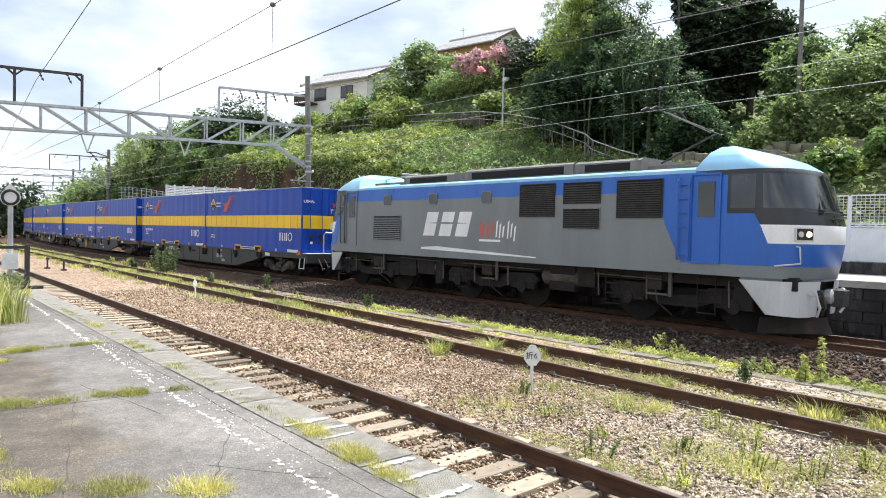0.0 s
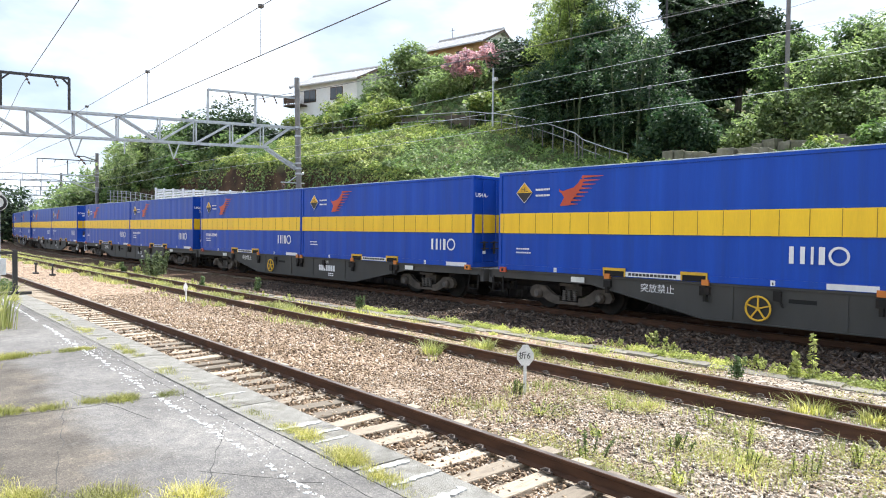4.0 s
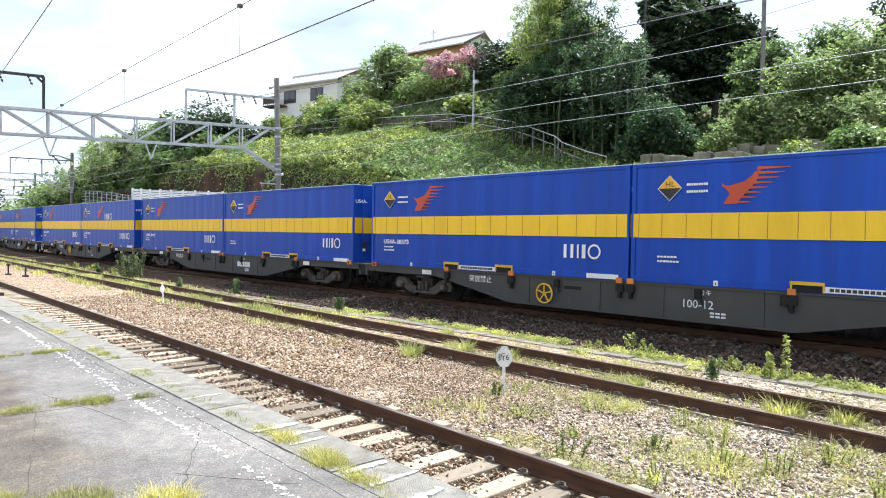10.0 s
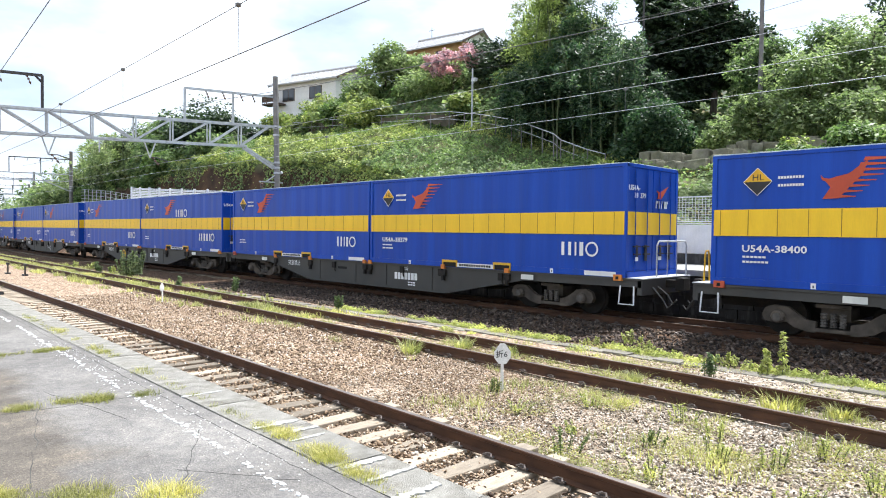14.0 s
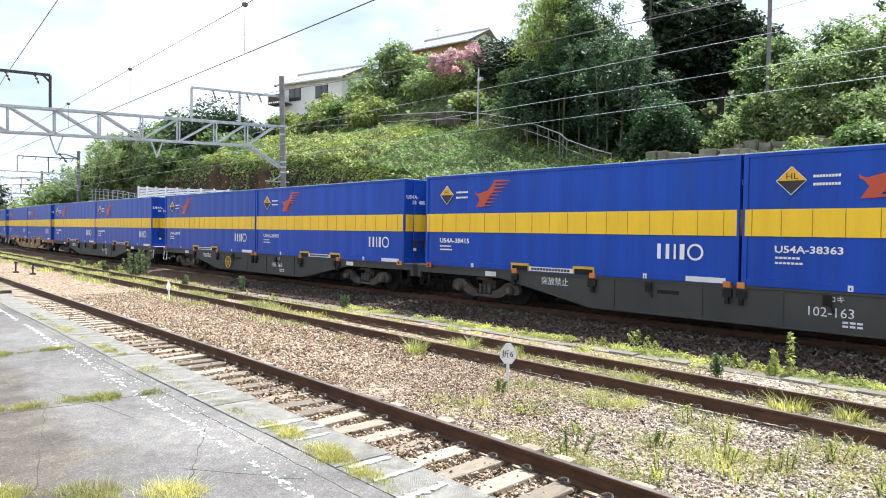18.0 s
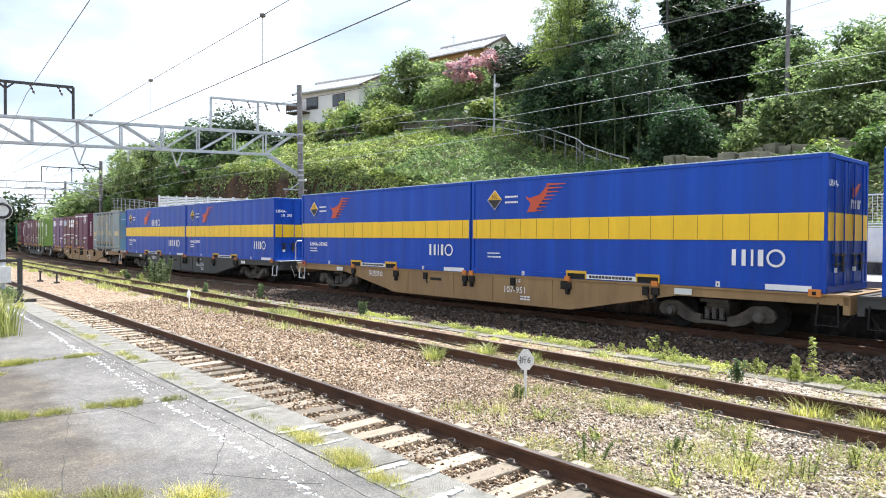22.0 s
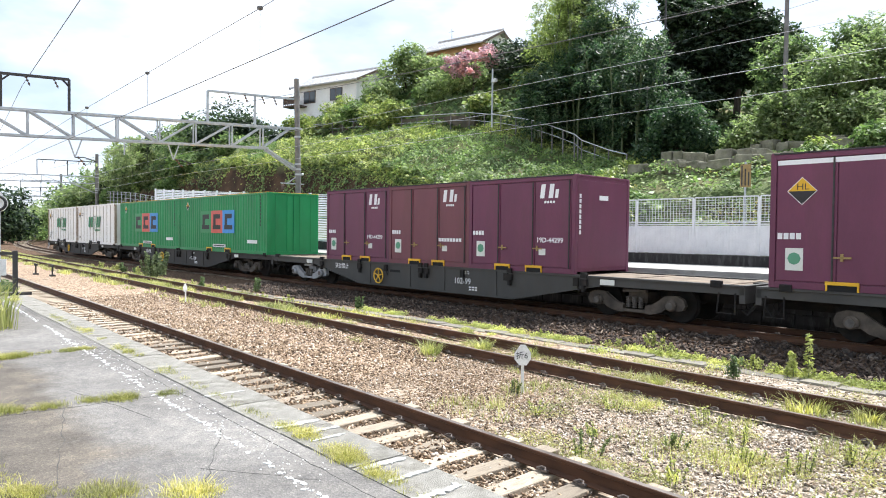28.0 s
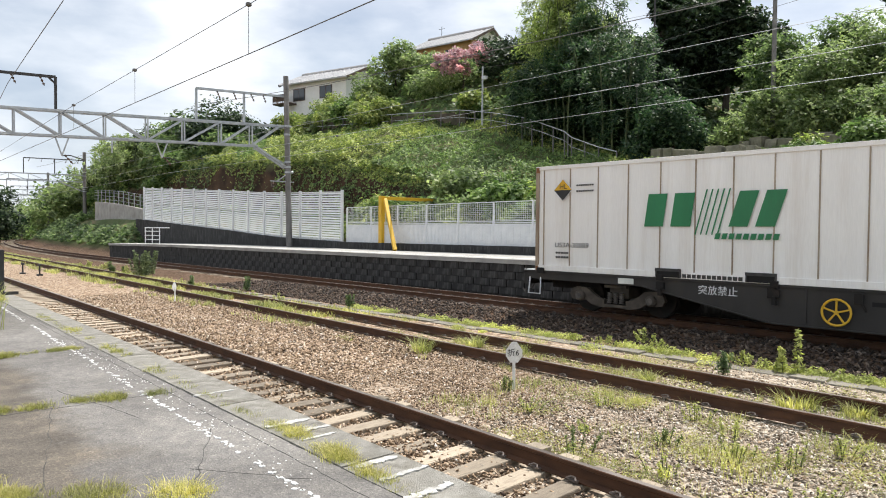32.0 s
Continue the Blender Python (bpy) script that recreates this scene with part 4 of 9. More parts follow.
def far_gantries():
    for s, d, top, w in ((-88, 6.85, 10.9, 17), (-128, 4.95, 11.1, 16), (-150, 3.1, 10.2, 15), (-185, 1.6, 10.0, 15)):
        x, y, h = main_line(s, d)
        x2, y2, _ = main_line(s, d - w)
        concrete_mast(x, y, hill(x, y) - 0.3, top, 0.21)
        gantry((x, y), (x2, y2), 8.2, 8.0, "distant lattice gantry on the curve", [(0.0, 0.36, 1.75)], 0.8, 9)
        concrete_mast(x2, y2, -0.4, 8.6)


far_gantries()


def wires():
    def line(label, pts, r=0.012, bright=False):
        b = Build()
        path = []
        for p, q in zip(pts[:-1], pts[1:]):
            p, q = Vector(p), Vector(q)
            n = max(2, int((q - p).length / 6))
            sag = 0.0 if r < 0.013 else 0.0002 * (q - p).length ** 2
            path += [p.lerp(q, i / n) - Vector((0, 0, sag * 4 * (i / n) * (1 - i / n))) for i in range(n)]
        path.append(Vector(pts[-1]))
        b.tube(path, r, 5)
        w = solid("overhead_wire", b, M_STEEL if bright else M_WIRE, label, "wire", group="overhead wires")
        return w

    def on(s, d, z):
        x, y, h = main_line(s, d)
        return (x, y, z)
    ss = [-186, -150, -128, -88, -38, 10, 50]
    line("copper contact wire above the main line", [on(s, (0.2 if i % 2 else -0.2), 5.08) for i, s in enumerate(ss)], 0.0062, True)
    line("messenger wire above the main line", [on(s, 0.0, 5.62) for s in ss], 0.0065, True)
    line("upper feeder above the main line", [on(s, 0.0, 6.3) for s in ss[2:]], 0.006, True)
    line("thin service cable across the hill", [(-31.3, 31.3, hill(-31.3, 31.3) + 3.8), (-20.4, 34.0, 12.6), (-12.9, 32.0, 12.4), (8, 31, 13.5)], 0.0095)
    line("thin service cable across the hill", [(-55, 45, 17.5), (-31, 36, 15.5), (-12.9, 32.0, 13.2), (8, 31, 14.5)], 0.0095)
    line("contact wire above the near track", [(-150, 5.6, 5.15), (-39, 5.35, 5.08), (8, 5.3, 5.08), (55, 5.2, 5.1)], 0.009)
    line("messenger wire above the near track", [(-150, 5.6, 5.7), (-39, 5.4, 5.5), (-23, 5.3, 5.80), (-11, 5.3, 5.93), (12, 5.3, 6.2)], 0.007)
    line("feeder wire on the platform side", [(-88, 9.6, 8.14), (-33.7, 5.19, 8.14), (20, 2.17, 8.14)], 0.0125)
    line("feeder wire beside the main line", [on(-88, 2, 8.9), on(-38, 2, 9.2), on(30, 2.0, 8.2)], 0.014)
    hang = []
    for s in (-9.2, -22, -34):
        hang.append((on(s, 0, 5.1), on(s, 0, 5.6)))
    for x, z in ((-23.2, 5.80), (-17.3, 5.86), (-11.1, 5.93)):
        hang.append(((x, 5.3, 5.07), (x, 5.3, z)))
    for p, q in hang:
        b = Build()
        b.tube([p, q], 0.005, 5)
        b.turned([(-0.04, 0.02), (-0.02, 0.055), (0.02, 0.055), (0.04, 0.02)], "z", q, 8)
        solid("wire_dropper", b, M_WIRE, "dropper between the overhead wires", "dropper", group="wire droppers")


wires()

# ---- the train: vehicles run along x, near side at -y, rail top at z = 0 ----
def paint(name, dark, light, rough=0.42, stain=(0.05, 0.045, 0.04), amt=0.25, scale=1.0, stretch=(1, 1, 0.25)):
    return surface(name, dark, light, 1.3, rough, 0, 45, 0.04, stain, amt, scale, stretch, spread=0.05, grain=0.28)


M_BLUE = paint("container blue", (0.007, 0.05, 0.34), (0.011, 0.075, 0.46), 0.38, (0.02, 0.05, 0.16), 0.4, 1.6, (2.2, 2.2, 0.12))
M_BLUE.node_tree.nodes["Principled BSDF"].inputs["Specular IOR Level"].default_value = 0.25
# Container roof: blue made paler, its sunlit edge put into the colour.
M_BLUETOP = paint("roof blue with painted sunlight", (0.30, 0.42, 0.58), (0.58, 0.66, 0.74), 0.5)
M_BAND = paint("container yellow", (0.80, 0.50, 0.008), (0.90, 0.58, 0.014), 0.45, (0.55, 0.33, 0.02), 0.2, 2.0, (2, 2, 0.2))
M_SEAM = paint("band seam", (0.28, 0.17, 0.01), (0.36, 0.22, 0.012), 0.6)
M_WHITE = paint("sign white", (0.72, 0.73, 0.74), (0.82, 0.83, 0.84), 0.5, (0.5, 0.5, 0.5), 0.3, 3)
M_RED = paint("orange red mark", (0.45, 0.06, 0.02), (0.58, 0.10, 0.04), 0.5)
M_AMBER = paint("amber mark", (0.66, 0.36, 0.01), (0.78, 0.46, 0.02), 0.5)
M_ORANGE = paint("orange lock", (0.55, 0.16, 0.02), (0.68, 0.24, 0.04), 0.6, (0.15, 0.08, 0.04), 0.5, 6)
M_WAGON = paint("wagon grey", (0.034, 0.034, 0.032), (0.06, 0.059, 0.055), 0.6, (0.05, 0.038, 0.028), 0.55, 1.5, (1, 1, 0.4))
M_WAGONBLACK = paint("sooty wagon black", (0.018, 0.017, 0.016), (0.04, 0.036, 0.033), 0.7, (0.05, 0.038, 0.028), 0.5, 1.5, (1, 1, 0.4))
M_DECK = surface("worn rusty deck", (0.12, 0.095, 0.07), (0.27, 0.22, 0.165), 2, 0.85, 0.1, 40, 0.2, (0.10, 0.05, 0.03), 0.6, 3)
M_TAN = paint("wagon tan", (0.25, 0.15, 0.065), (0.36, 0.225, 0.10), 0.65, (0.09, 0.055, 0.03), 0.5, 1.5)
# Underframe gear: near black, with the shade below the train in the colour.
M_BOGIE = surface("running gear with underframe shade", (0.005, 0.0046, 0.0042), (0.016, 0.0135, 0.0115), 5, 0.9, 0.0, 50, 0.3, (0.06, 0.038, 0.025), 0.4, 4)
M_PLOUGH = surface("rusty plough plate", (0.015, 0.012, 0.01), (0.03, 0.024, 0.02), 4, 0.8, 0.0, 50, 0.3, (0.12, 0.05, 0.025), 0.8, 2)
M_CABBLACK = surface("glossy cab black", (0.012, 0.014, 0.017), (0.028, 0.03, 0.034), 2, 0.3, 0, 30, 0.02)
M_BOGIEBROWN = surface("dusty wagon bogie", (0.035, 0.029, 0.023), (0.125, 0.102, 0.08), 3, 0.85, 0.0, 50, 0.3, (0.03, 0.022, 0.016), 0.7, 4)
M_AXLECAP = surface("worn axle cap", (0.06, 0.055, 0.05), (0.15, 0.135, 0.12), 8, 0.6, 0.3, 60, 0.1)
M_BOGIEGREY = surface("newer grey bogie", (0.26, 0.27, 0.28), (0.38, 0.39, 0.40), 5, 0.7, 0.1, 50, 0.2, (0.12, 0.11, 0.1), 0.5, 4)
M_VOID = surface("dark hollow", (0.006, 0.006, 0.006), (0.012, 0.012, 0.012), 5, 0.9)
M_PLUM = paint("container plum", (0.105, 0.022, 0.055), (0.15, 0.035, 0.078), 0.5, (0.06, 0.03, 0.03), 0.4, 1.5)
M_MAROON = paint("container maroon", (0.125, 0.036, 0.05), (0.17, 0.056, 0.07), 0.55, (0.07, 0.04, 0.03), 0.4, 1.5)
M_VIOLET = paint("faded violet container", (0.15, 0.075, 0.17), (0.2, 0.11, 0.22), 0.55, (0.1, 0.07, 0.07), 0.4, 1.5)
M_ECOGREEN = paint("light green container", (0.16, 0.28, 0.05), (0.22, 0.36, 0.08), 0.5, (0.12, 0.14, 0.04), 0.4, 1.5)
M_DEEPGREEN = paint("container green", (0.008, 0.20, 0.06), (0.014, 0.27, 0.085), 0.45, (0.02, 0.08, 0.03), 0.4, 1.5)
M_ICE = paint("container off-white", (0.80, 0.785, 0.755), (0.88, 0.87, 0.845), 0.5, (0.45, 0.35, 0.25), 0.3, 1.6, (2.2, 2.2, 0.12))
M_RUST = surface("rust", (0.14, 0.05, 0.02), (0.30, 0.13, 0.05), 6, 0.9, 0, 60, 0.4)
M_RUSTED = paint("rust-streaked white", (0.26, 0.20, 0.14), (0.42, 0.35, 0.27), 0.7, (0.16, 0.08, 0.035), 0.7, 2.5, (2, 2, 0.3))
M_OLDGREY = paint("weathered pale rail paint", (0.25, 0.26, 0.24), (0.42, 0.40, 0.33), 0.6, (0.2, 0.10, 0.045), 0.85, 2.2, (2, 2, 0.6))
M_OLDBLUE = paint("weathered blue-grey", (0.13, 0.25, 0.33), (0.37, 0.355, 0.29), 0.6, (0.22, 0.125, 0.06), 0.75, 1.4, (1.3, 1.3, 0.5))
M_OLDROD = paint("dull rod blue", (0.03, 0.045, 0.065), (0.07, 0.085, 0.1), 0.6, (0.14, 0.07, 0.035), 0.6, 3)
M_SKYBLUE = paint("faded sky blue", (0.055, 0.21, 0.38), (0.15, 0.33, 0.46), 0.55, (0.24, 0.15, 0.08), 0.55, 1.6, (1, 1, 0.6))
M_BRASS = surface("tarnished brass handle", (0.25, 0.17, 0.06), (0.42, 0.30, 0.12), 6, 0.6, 0.2, 60, 0.1, (0.14, 0.06, 0.03), 0.6, 5)
M_LOCOGREY = paint("locomotive grey", (0.155, 0.178, 0.192), (0.192, 0.216, 0.23), 0.4, (0.12, 0.11, 0.1), 0.3, 0.8)
M_LOCOBLUE = paint("locomotive blue", (0.015, 0.10, 0.42), (0.022, 0.13, 0.5), 0.3, (0.02, 0.06, 0.2), 0.3, 0.9)
M_LOCOSKY = paint("locomotive pale blue roof", (0.22, 0.46, 0.68), (0.3, 0.55, 0.76), 0.35, (0.2, 0.25, 0.3), 0.3, 1.0)
M_SKIRT = paint("skirt pale grey", (0.50, 0.52, 0.54), (0.62, 0.63, 0.64), 0.5, (0.2, 0.19, 0.18), 0.4, 1.2)
M_ROOFKIT = surface("dusty roof equipment", (0.13, 0.128, 0.12), (0.26, 0.255, 0.24), 2, 0.8, 0.1, 40, 0.2)
M_MARKGREEN = paint("sign green", (0.01, 0.16, 0.06), (0.02, 0.21, 0.08), 0.5)
M_MARKBLUE = paint("sign blue", (0.03, 0.24, 0.62), (0.05, 0.3, 0.7), 0.5)
M_MARKRED = paint("sign coral", (0.55, 0.08, 0.06), (0.66, 0.13, 0.09), 0.5)
M_CREAM = paint("faded cream", (0.5, 0.42, 0.22), (0.62, 0.53, 0.3), 0.6, (0.3, 0.25, 0.15), 0.5, 3)
M_CHROME = surface("bright metal", (0.5, 0.5, 0.5), (0.65, 0.65, 0.65), 5, 0.3, 0.8, 40, 0.02)
M_CABGLASS = surface("cab glass", (0.012, 0.014, 0.016), (0.03, 0.035, 0.04), 1, 0.06, 0, 10, 0, spec=0.9)
M_PAPER = paint("paper sticker", (0.6, 0.62, 0.58), (0.72, 0.73, 0.68), 0.6)
M_MOSS = paint("sticker green", (0.08, 0.26, 0.16), (0.14, 0.36, 0.22), 0.6)
mt, n, l, bs = nodes_of("lit headlamp")
bs.inputs["Base Color"].default_value = (0.9, 0.85, 0.7, 1)
bs.inputs["Emission Color"].default_value = (1.0, 0.86, 0.55, 1)
bs.inputs["Emission Strength"].default_value = 2.0
M_LAMP = mt

STD_L, STD_W, STD_H = 9.30, 2.49, 2.64


def flat_sign(b, pts, y, side, mi=0, t=0.004):
    """A flat painted shape of (x, z) on the side wall at y."""
    return b.prism(pts if side < 0 else [(-u, w) for u, w in pts], "y", y, y + side * t, mi)


def rect(x0, x1, z0, z1, slant=0.0):
    return [(x0, z0), (x1, z0), (x1 + slant, z1), (x0 + slant, z1)]


def block_word(b, x0, x1, z0, z1, n, y, side, slant=0.0, ring=False, mi=0):
    """A wordmark as a row of plain blocks."""
    w = (x1 - x0) / n
    for i in range(n):
        if ring and i == n - 1:
            flat_ring(b, x0 + w * (i + 0.5), (z0 + z1) / 2, (z1 - z0) / 2, y, side, mi)
        else:
            flat_sign(b, rect(x0 + w * (i + 0.08), x0 + w * (i + 0.80), z0, z1, slant), y, side, mi)


def flat_ring(b, cx, cz, r, y, side, mi=0, thin=0.74, k=18):
    """A flat ring in one piece on the side wall at y."""
    n, flip = len(b.v), 1 if side < 0 else -1
    for d in (y, y + side * 0.004):
        for q in (1.0, thin):
            b.v += [(flip * (cx + r * q * math.cos(2 * math.pi * j / k)), d, cz + r * q * math.sin(2 * math.pi * j / k)) for j in range(k)]
    for j in range(k):
        o, p = n + j, n + (j + 1) % k
        b.f += [(o, p, p + k, o + k), (o + 2 * k, o + 3 * k, p + 3 * k, p + 2 * k), (o, o + 2 * k, p + 2 * k, p), (o + k, p + k, p + 3 * k, o + 3 * k)]
        b.m += [mi] * 4


def line_word(parent, x0, x1, z0, z1, widths, y, mat, label):
    """A wordmark as a row of plain bars, each a part of its own; the last is a ring."""
    k, x = (x1 - x0) / sum(widths), x0
    for i, wd in enumerate(widths):
        b = Build()
        if i == len(widths) - 1:
            flat_ring(b, x + wd * k * 0.42, (z0 + z1) / 2, (z1 - z0) * 0.54, y, -1)
        else:
            flat_sign(b, rect(x + wd * k * 0.16, x + wd * k * (0.16 + 0.42), z0, z1), y, -1)
        part("wordmark", b, mat, parent, label if i == 0 else "")
        x += wd * k


def bars_of_text(b, x0, x1, z0, z1, y, side, n=7, mi=0):
    w = (x1 - x0) / n
    for i in range(n):
        flat_sign(b, rect(x0 + w * i, x0 + w * (i + 0.78), z0, z1), y, side, mi)
    return b


def hazard_mark(parent, x, z, r, yface):
    """Amber and black diamond."""
    b = Build()
    flat_sign(b, [(x - r, z), (x + r, z), (x, z + r)], yface, -1)
    part("height_mark", b, M_AMBER, parent, "amber and black warning diamond")
    b = Build()
    flat_sign(b, [(x - r, z), (x, z - r), (x + r, z)], yface, -1)
    part("height_mark", b, M_BLACK, parent)
    b = Build()
    for p, q in (((x - r, z), (x, z + r)), ((x, z + r), (x + r, z)), ((x + r, z), (x, z - r)), ((x, z - r), (x - r, z))):
        b.bar((p[0], yface - 0.004, p[1]), (q[0], yface - 0.004, q[1]), 0.012, 0.008)
    part("mark_border", b, M_WHITE, parent)
    part("mark_letters", TEXT_HL, None, parent, at=pose(x - r * 0.40, yface - 0.006, z + r * 0.10))


TEXT_HL = lettering("HL", 0.17, M_BLACK, wide=1.1)
TEXT_END = lettering("U54A-", 0.16, M_WHITE, wide=1.2, bold=0.004)
TEXT_KEEP = lettering("突放禁止", 0.21, M_WHITE)


def fork_pockets(parent, yface, side, frame, xs=(-0.98, 0.98), w=0.26, z0=0.03, z1=0.17):
    for x in xs:
        b = Build()
        b.box(x - w, x + w, min(yface, yface + side * 0.012), max(yface, yface + side * 0.012), z0 - 0.02, z1 - 0.02)
        part("fork_pocket", b, M_VOID, parent)
        b = Build()
        y0, y1 = sorted((yface, yface + side * 0.03))
        b.box(x - w - 0.04, x + w + 0.04, y0, y1, z1 - 0.03, z1 + 0.035)
        for e in (-w - 0.03, w + 0.01):
            b.box(x + e, x + e + 0.03, y0, y1, z0 - 0.02, z1 - 0.03)
        part("pocket_frame", b, frame, parent)


def long_container(kind, label, marks):
    """A 31-foot box, floor at z = 0."""
    L, W, H = STD_L / 2, STD_W / 2, STD_H
    c = thing("freight_container", label, "container", group="containers on the train")
    body, trim = {"blue": (M_BLUE, M_BLUE), "green": (M_DEEPGREEN, M_DEEPGREEN), "ice": (M_ICE, M_ICE)}[kind]
    b = Build()
    b.box(-L + 0.03, L - 0.03, -W + 0.03, W - 0.03, 0.05, H - 0.05)
    if kind == "blue":
        b = Build()
        nx = 34
        prof = []
        for i in range(nx + 1):
            x = -L + 0.04 + (2 * L - 0.08) * i / nx
            prof.append((x, -W + 0.022 + 0.006 * math.sin(i * 2.4) + (0.006 if i % 3 == 0 else 0)))
        poly = prof + [(x, -y) for x, y in reversed(prof)]
        b.prism(poly, "z", 0.14, H - 0.05)
    elif kind == "green":
        b = Build()
        poly = []
        nx = 37
        for i in range(nx):
            x0 = -L + 0.12 + (2 * L - 0.24) * i / nx
            w = (2 * L - 0.24) / nx
            poly += [(x0, -W + 0.02), (x0 + w * 0.42, -W + 0.02), (x0 + w * 0.55, -W + 0.05), (x0 + w * 0.87, -W + 0.05)]
        ends = [(L - 0.05 - (0.0 if k % 2 else 0.03), -W + 0.12 + k * (2 * W - 0.24) / 20) for k in range(21)]
        full = poly + ends + [(-x, -y) for x, y in poly] + [(-x, -y) for x, y in ends]
        b.prism(full, "z", 0.14, H - 0.06)
    else:
        for i in range(12):
            x = -L + 0.25 + i * (2 * L - 0.5) / 11
            part("rib", Build().box(x - 0.012, x + 0.012, -W + 0.01, -W + 0.035, 0.14, H - 0.1), M_RUSTED, c, "rust-streaked upright rib")
    part("wall_shell", b, body, c)
    b = Build()
    for z0, z1 in ((0.0, 0.14), (H - 0.09, H - 0.012)):
        b.box(-L, L, -W, -W + 0.1, z0, z1)
        b.box(-L, L, W - 0.1, W, z0, z1)
        for x in (-L, L - 0.08):
            b.box(x, x + 0.08, -W + 0.1, W - 0.1, z0, z1)
    part("rail_frame", b, trim, c, bevel=0.008)
    b = Build()
    b.box(-L + 0.01, L - 0.01, -W - 0.006, W + 0.006, H - 0.022, H)
    part("roof", b, {"blue": M_BLUETOP, "green": M_AMBER, "ice": M_ICE}[kind], c, bevel=0.01)
    for x in (-L, L - 0.1):
        for y in (-W, W - 0.1):
            b = Build()
            b.box(x, x + 0.1, y - 0.003, y + 0.103, 0.0, H - 0.01)
            part("corner_post", b, M_RUSTED if kind == "ice" else trim, c, bevel=0.01)
    # end doors with lock rods
    for e in (-1, 1):
        for s in (-1, 1):
            b = Build()
            y0, y1 = sorted((s * 0.02, s * (W - 0.1)))
            x0, x1 = sorted((e * (L - 0.045), e * (L - 0.02)))
            b.box(x0, x1, y0, y1, 0.15, H - 0.1)
            door = part("end_door", b, body, c, bevel=0.006)
            for yy in (0.3, 0.85) if e > 0 else ():
                b = Build()
                b.tube([(e * (L + 0.005), s * yy, 0.12), (e * (L + 0.005), s * yy, H - 0.12)], 0.016, 6)
                part("lock_rod", b, trim, door)
    if kind == "blue":
        for z0, z1 in ((0.99, 1.52),):
            for s in (-1, 1):
                b = Build()
                b.box(-L + 0.05, L - 0.05, min(s * (W - 0.02), s * (W + 0.004)), max(s * (W - 0.02), s * (W + 0.004)), z0, z1)
                band = part("yellow_band", b, M_BAND, c, "broad yellow stripe")
                for i in range(17 if s < 0 else 0):
                    x = -L + 0.18 + i * 0.55
                    part("seam", Build().box(x, x + 0.014, -W - 0.008, -W, z0 + 0.01, z1 - 0.01), M_SEAM, band)
            for e in (-1, 1):
                b = Build()
                b.box(min(e * (L - 0.03), e * (L + 0.003)), max(e * (L - 0.03), e * (L + 0.003)), -W + 0.06, W - 0.06, z0, z1)
                part("yellow_band", b, M_BAND, c)
    y = -W - 0.001
    if kind == "blue":
        hazard_mark(c, -L + 0.9, 2.06, 0.27, y)
        b = Build()
        bars_of_text(b, -L + 1.28, -L + 1.75, 2.10, 2.15, y, -1, 9)
        bars_of_text(b, -L + 1.28, -L + 1.75, 1.95, 2.0, y, -1, 9)
        bars_of_text(b, -L + 0.64, -L + 1.1, 0.56, 0.60, y, -1, 6)
        bars_of_text(b, -L + 0.64, -L + 1.15, 0.46, 0.50, y, -1, 7)
        part("small_print", b, M_WHITE, c)
        b = Build()
        x0 = -L + (3.15 if "high" in marks else 2.0)
        flat_sign(b, [(x0 + px, pz) for px, pz in ((0.02, 2.14), (0.07, 2.08), (0.17, 2.06), (0.30, 2.10), (0.48, 2.14), (0.78, 2.38), (0.70, 2.12), (0.48, 1.88), (0.33, 1.70), (0.06, 1.69), (0.19, 1.90), (0.11, 2.01), (0.04, 2.05))], y, -1)
        emblem = part("emblem", b, M_RED, c, "orange-red streaked emblem")
        for k in range(8):
            z = 1.70 + k * 0.094
            xa, xb = x0 + 0.24 + k * 0.066, x0 + 0.60 + k * 0.103
            part("streak", flat_sign(Build(), [(xa, z), (xb, z + 0.022), (xb + 0.01, z + 0.032), (xa + 0.03, z + 0.066)], y + 0.0005, -1), M_RED, emblem)
        name = (0.6, 0.6, 0.35, 0.75, 0.95)
        if "high" in marks:
            line_word(c, -L + 4.45, -L + 5.8, 1.58, 1.93, name, y, M_WHITE, "white barred wordmark")
        if "long" in marks:
            line_word(c, -L + 7.03, -L + 8.58, 0.47, 0.80, (0.6, 0.7, 0.28, 0.65, 0.95, 0.65, 0.95), y, M_WHITE, "white barred wordmark")
        else:
            line_word(c, -L + 7.5, -L + 8.58, 0.47, 0.80, name, y, M_WHITE, "white barred wordmark")
        # the front end: code, emblem, wordmark and latches
        part("end_code", TEXT_END, None, c, at=pose(L + 0.006, -1.17, 2.02, 0, 0, 90))
        b = Build()
        for k, w in enumerate((0.11, 0.08, 0.06, 0.10, 0.09)):
            b.box(L + 0.002, L + 0.008, 0.10 + k * 0.13, 0.10 + k * 0.13 + w, 1.63 if k % 2 else 1.75, 1.81)
            b.box(L + 0.002, L + 0.008, 0.10 + k * 0.13, 0.13 + k * 0.13, 1.63, 1.81)
        part("end_wordmark", b, M_WHITE, c)
        part("end_emblem", Build().prism([(0.12, 2.06), (0.3, 2.02), (0.72, 2.18), (0.5, 1.98), (0.36, 1.86), (0.18, 1.86), (0.22, 1.98)], "x", L + 0.002, L + 0.007), M_RED, c)
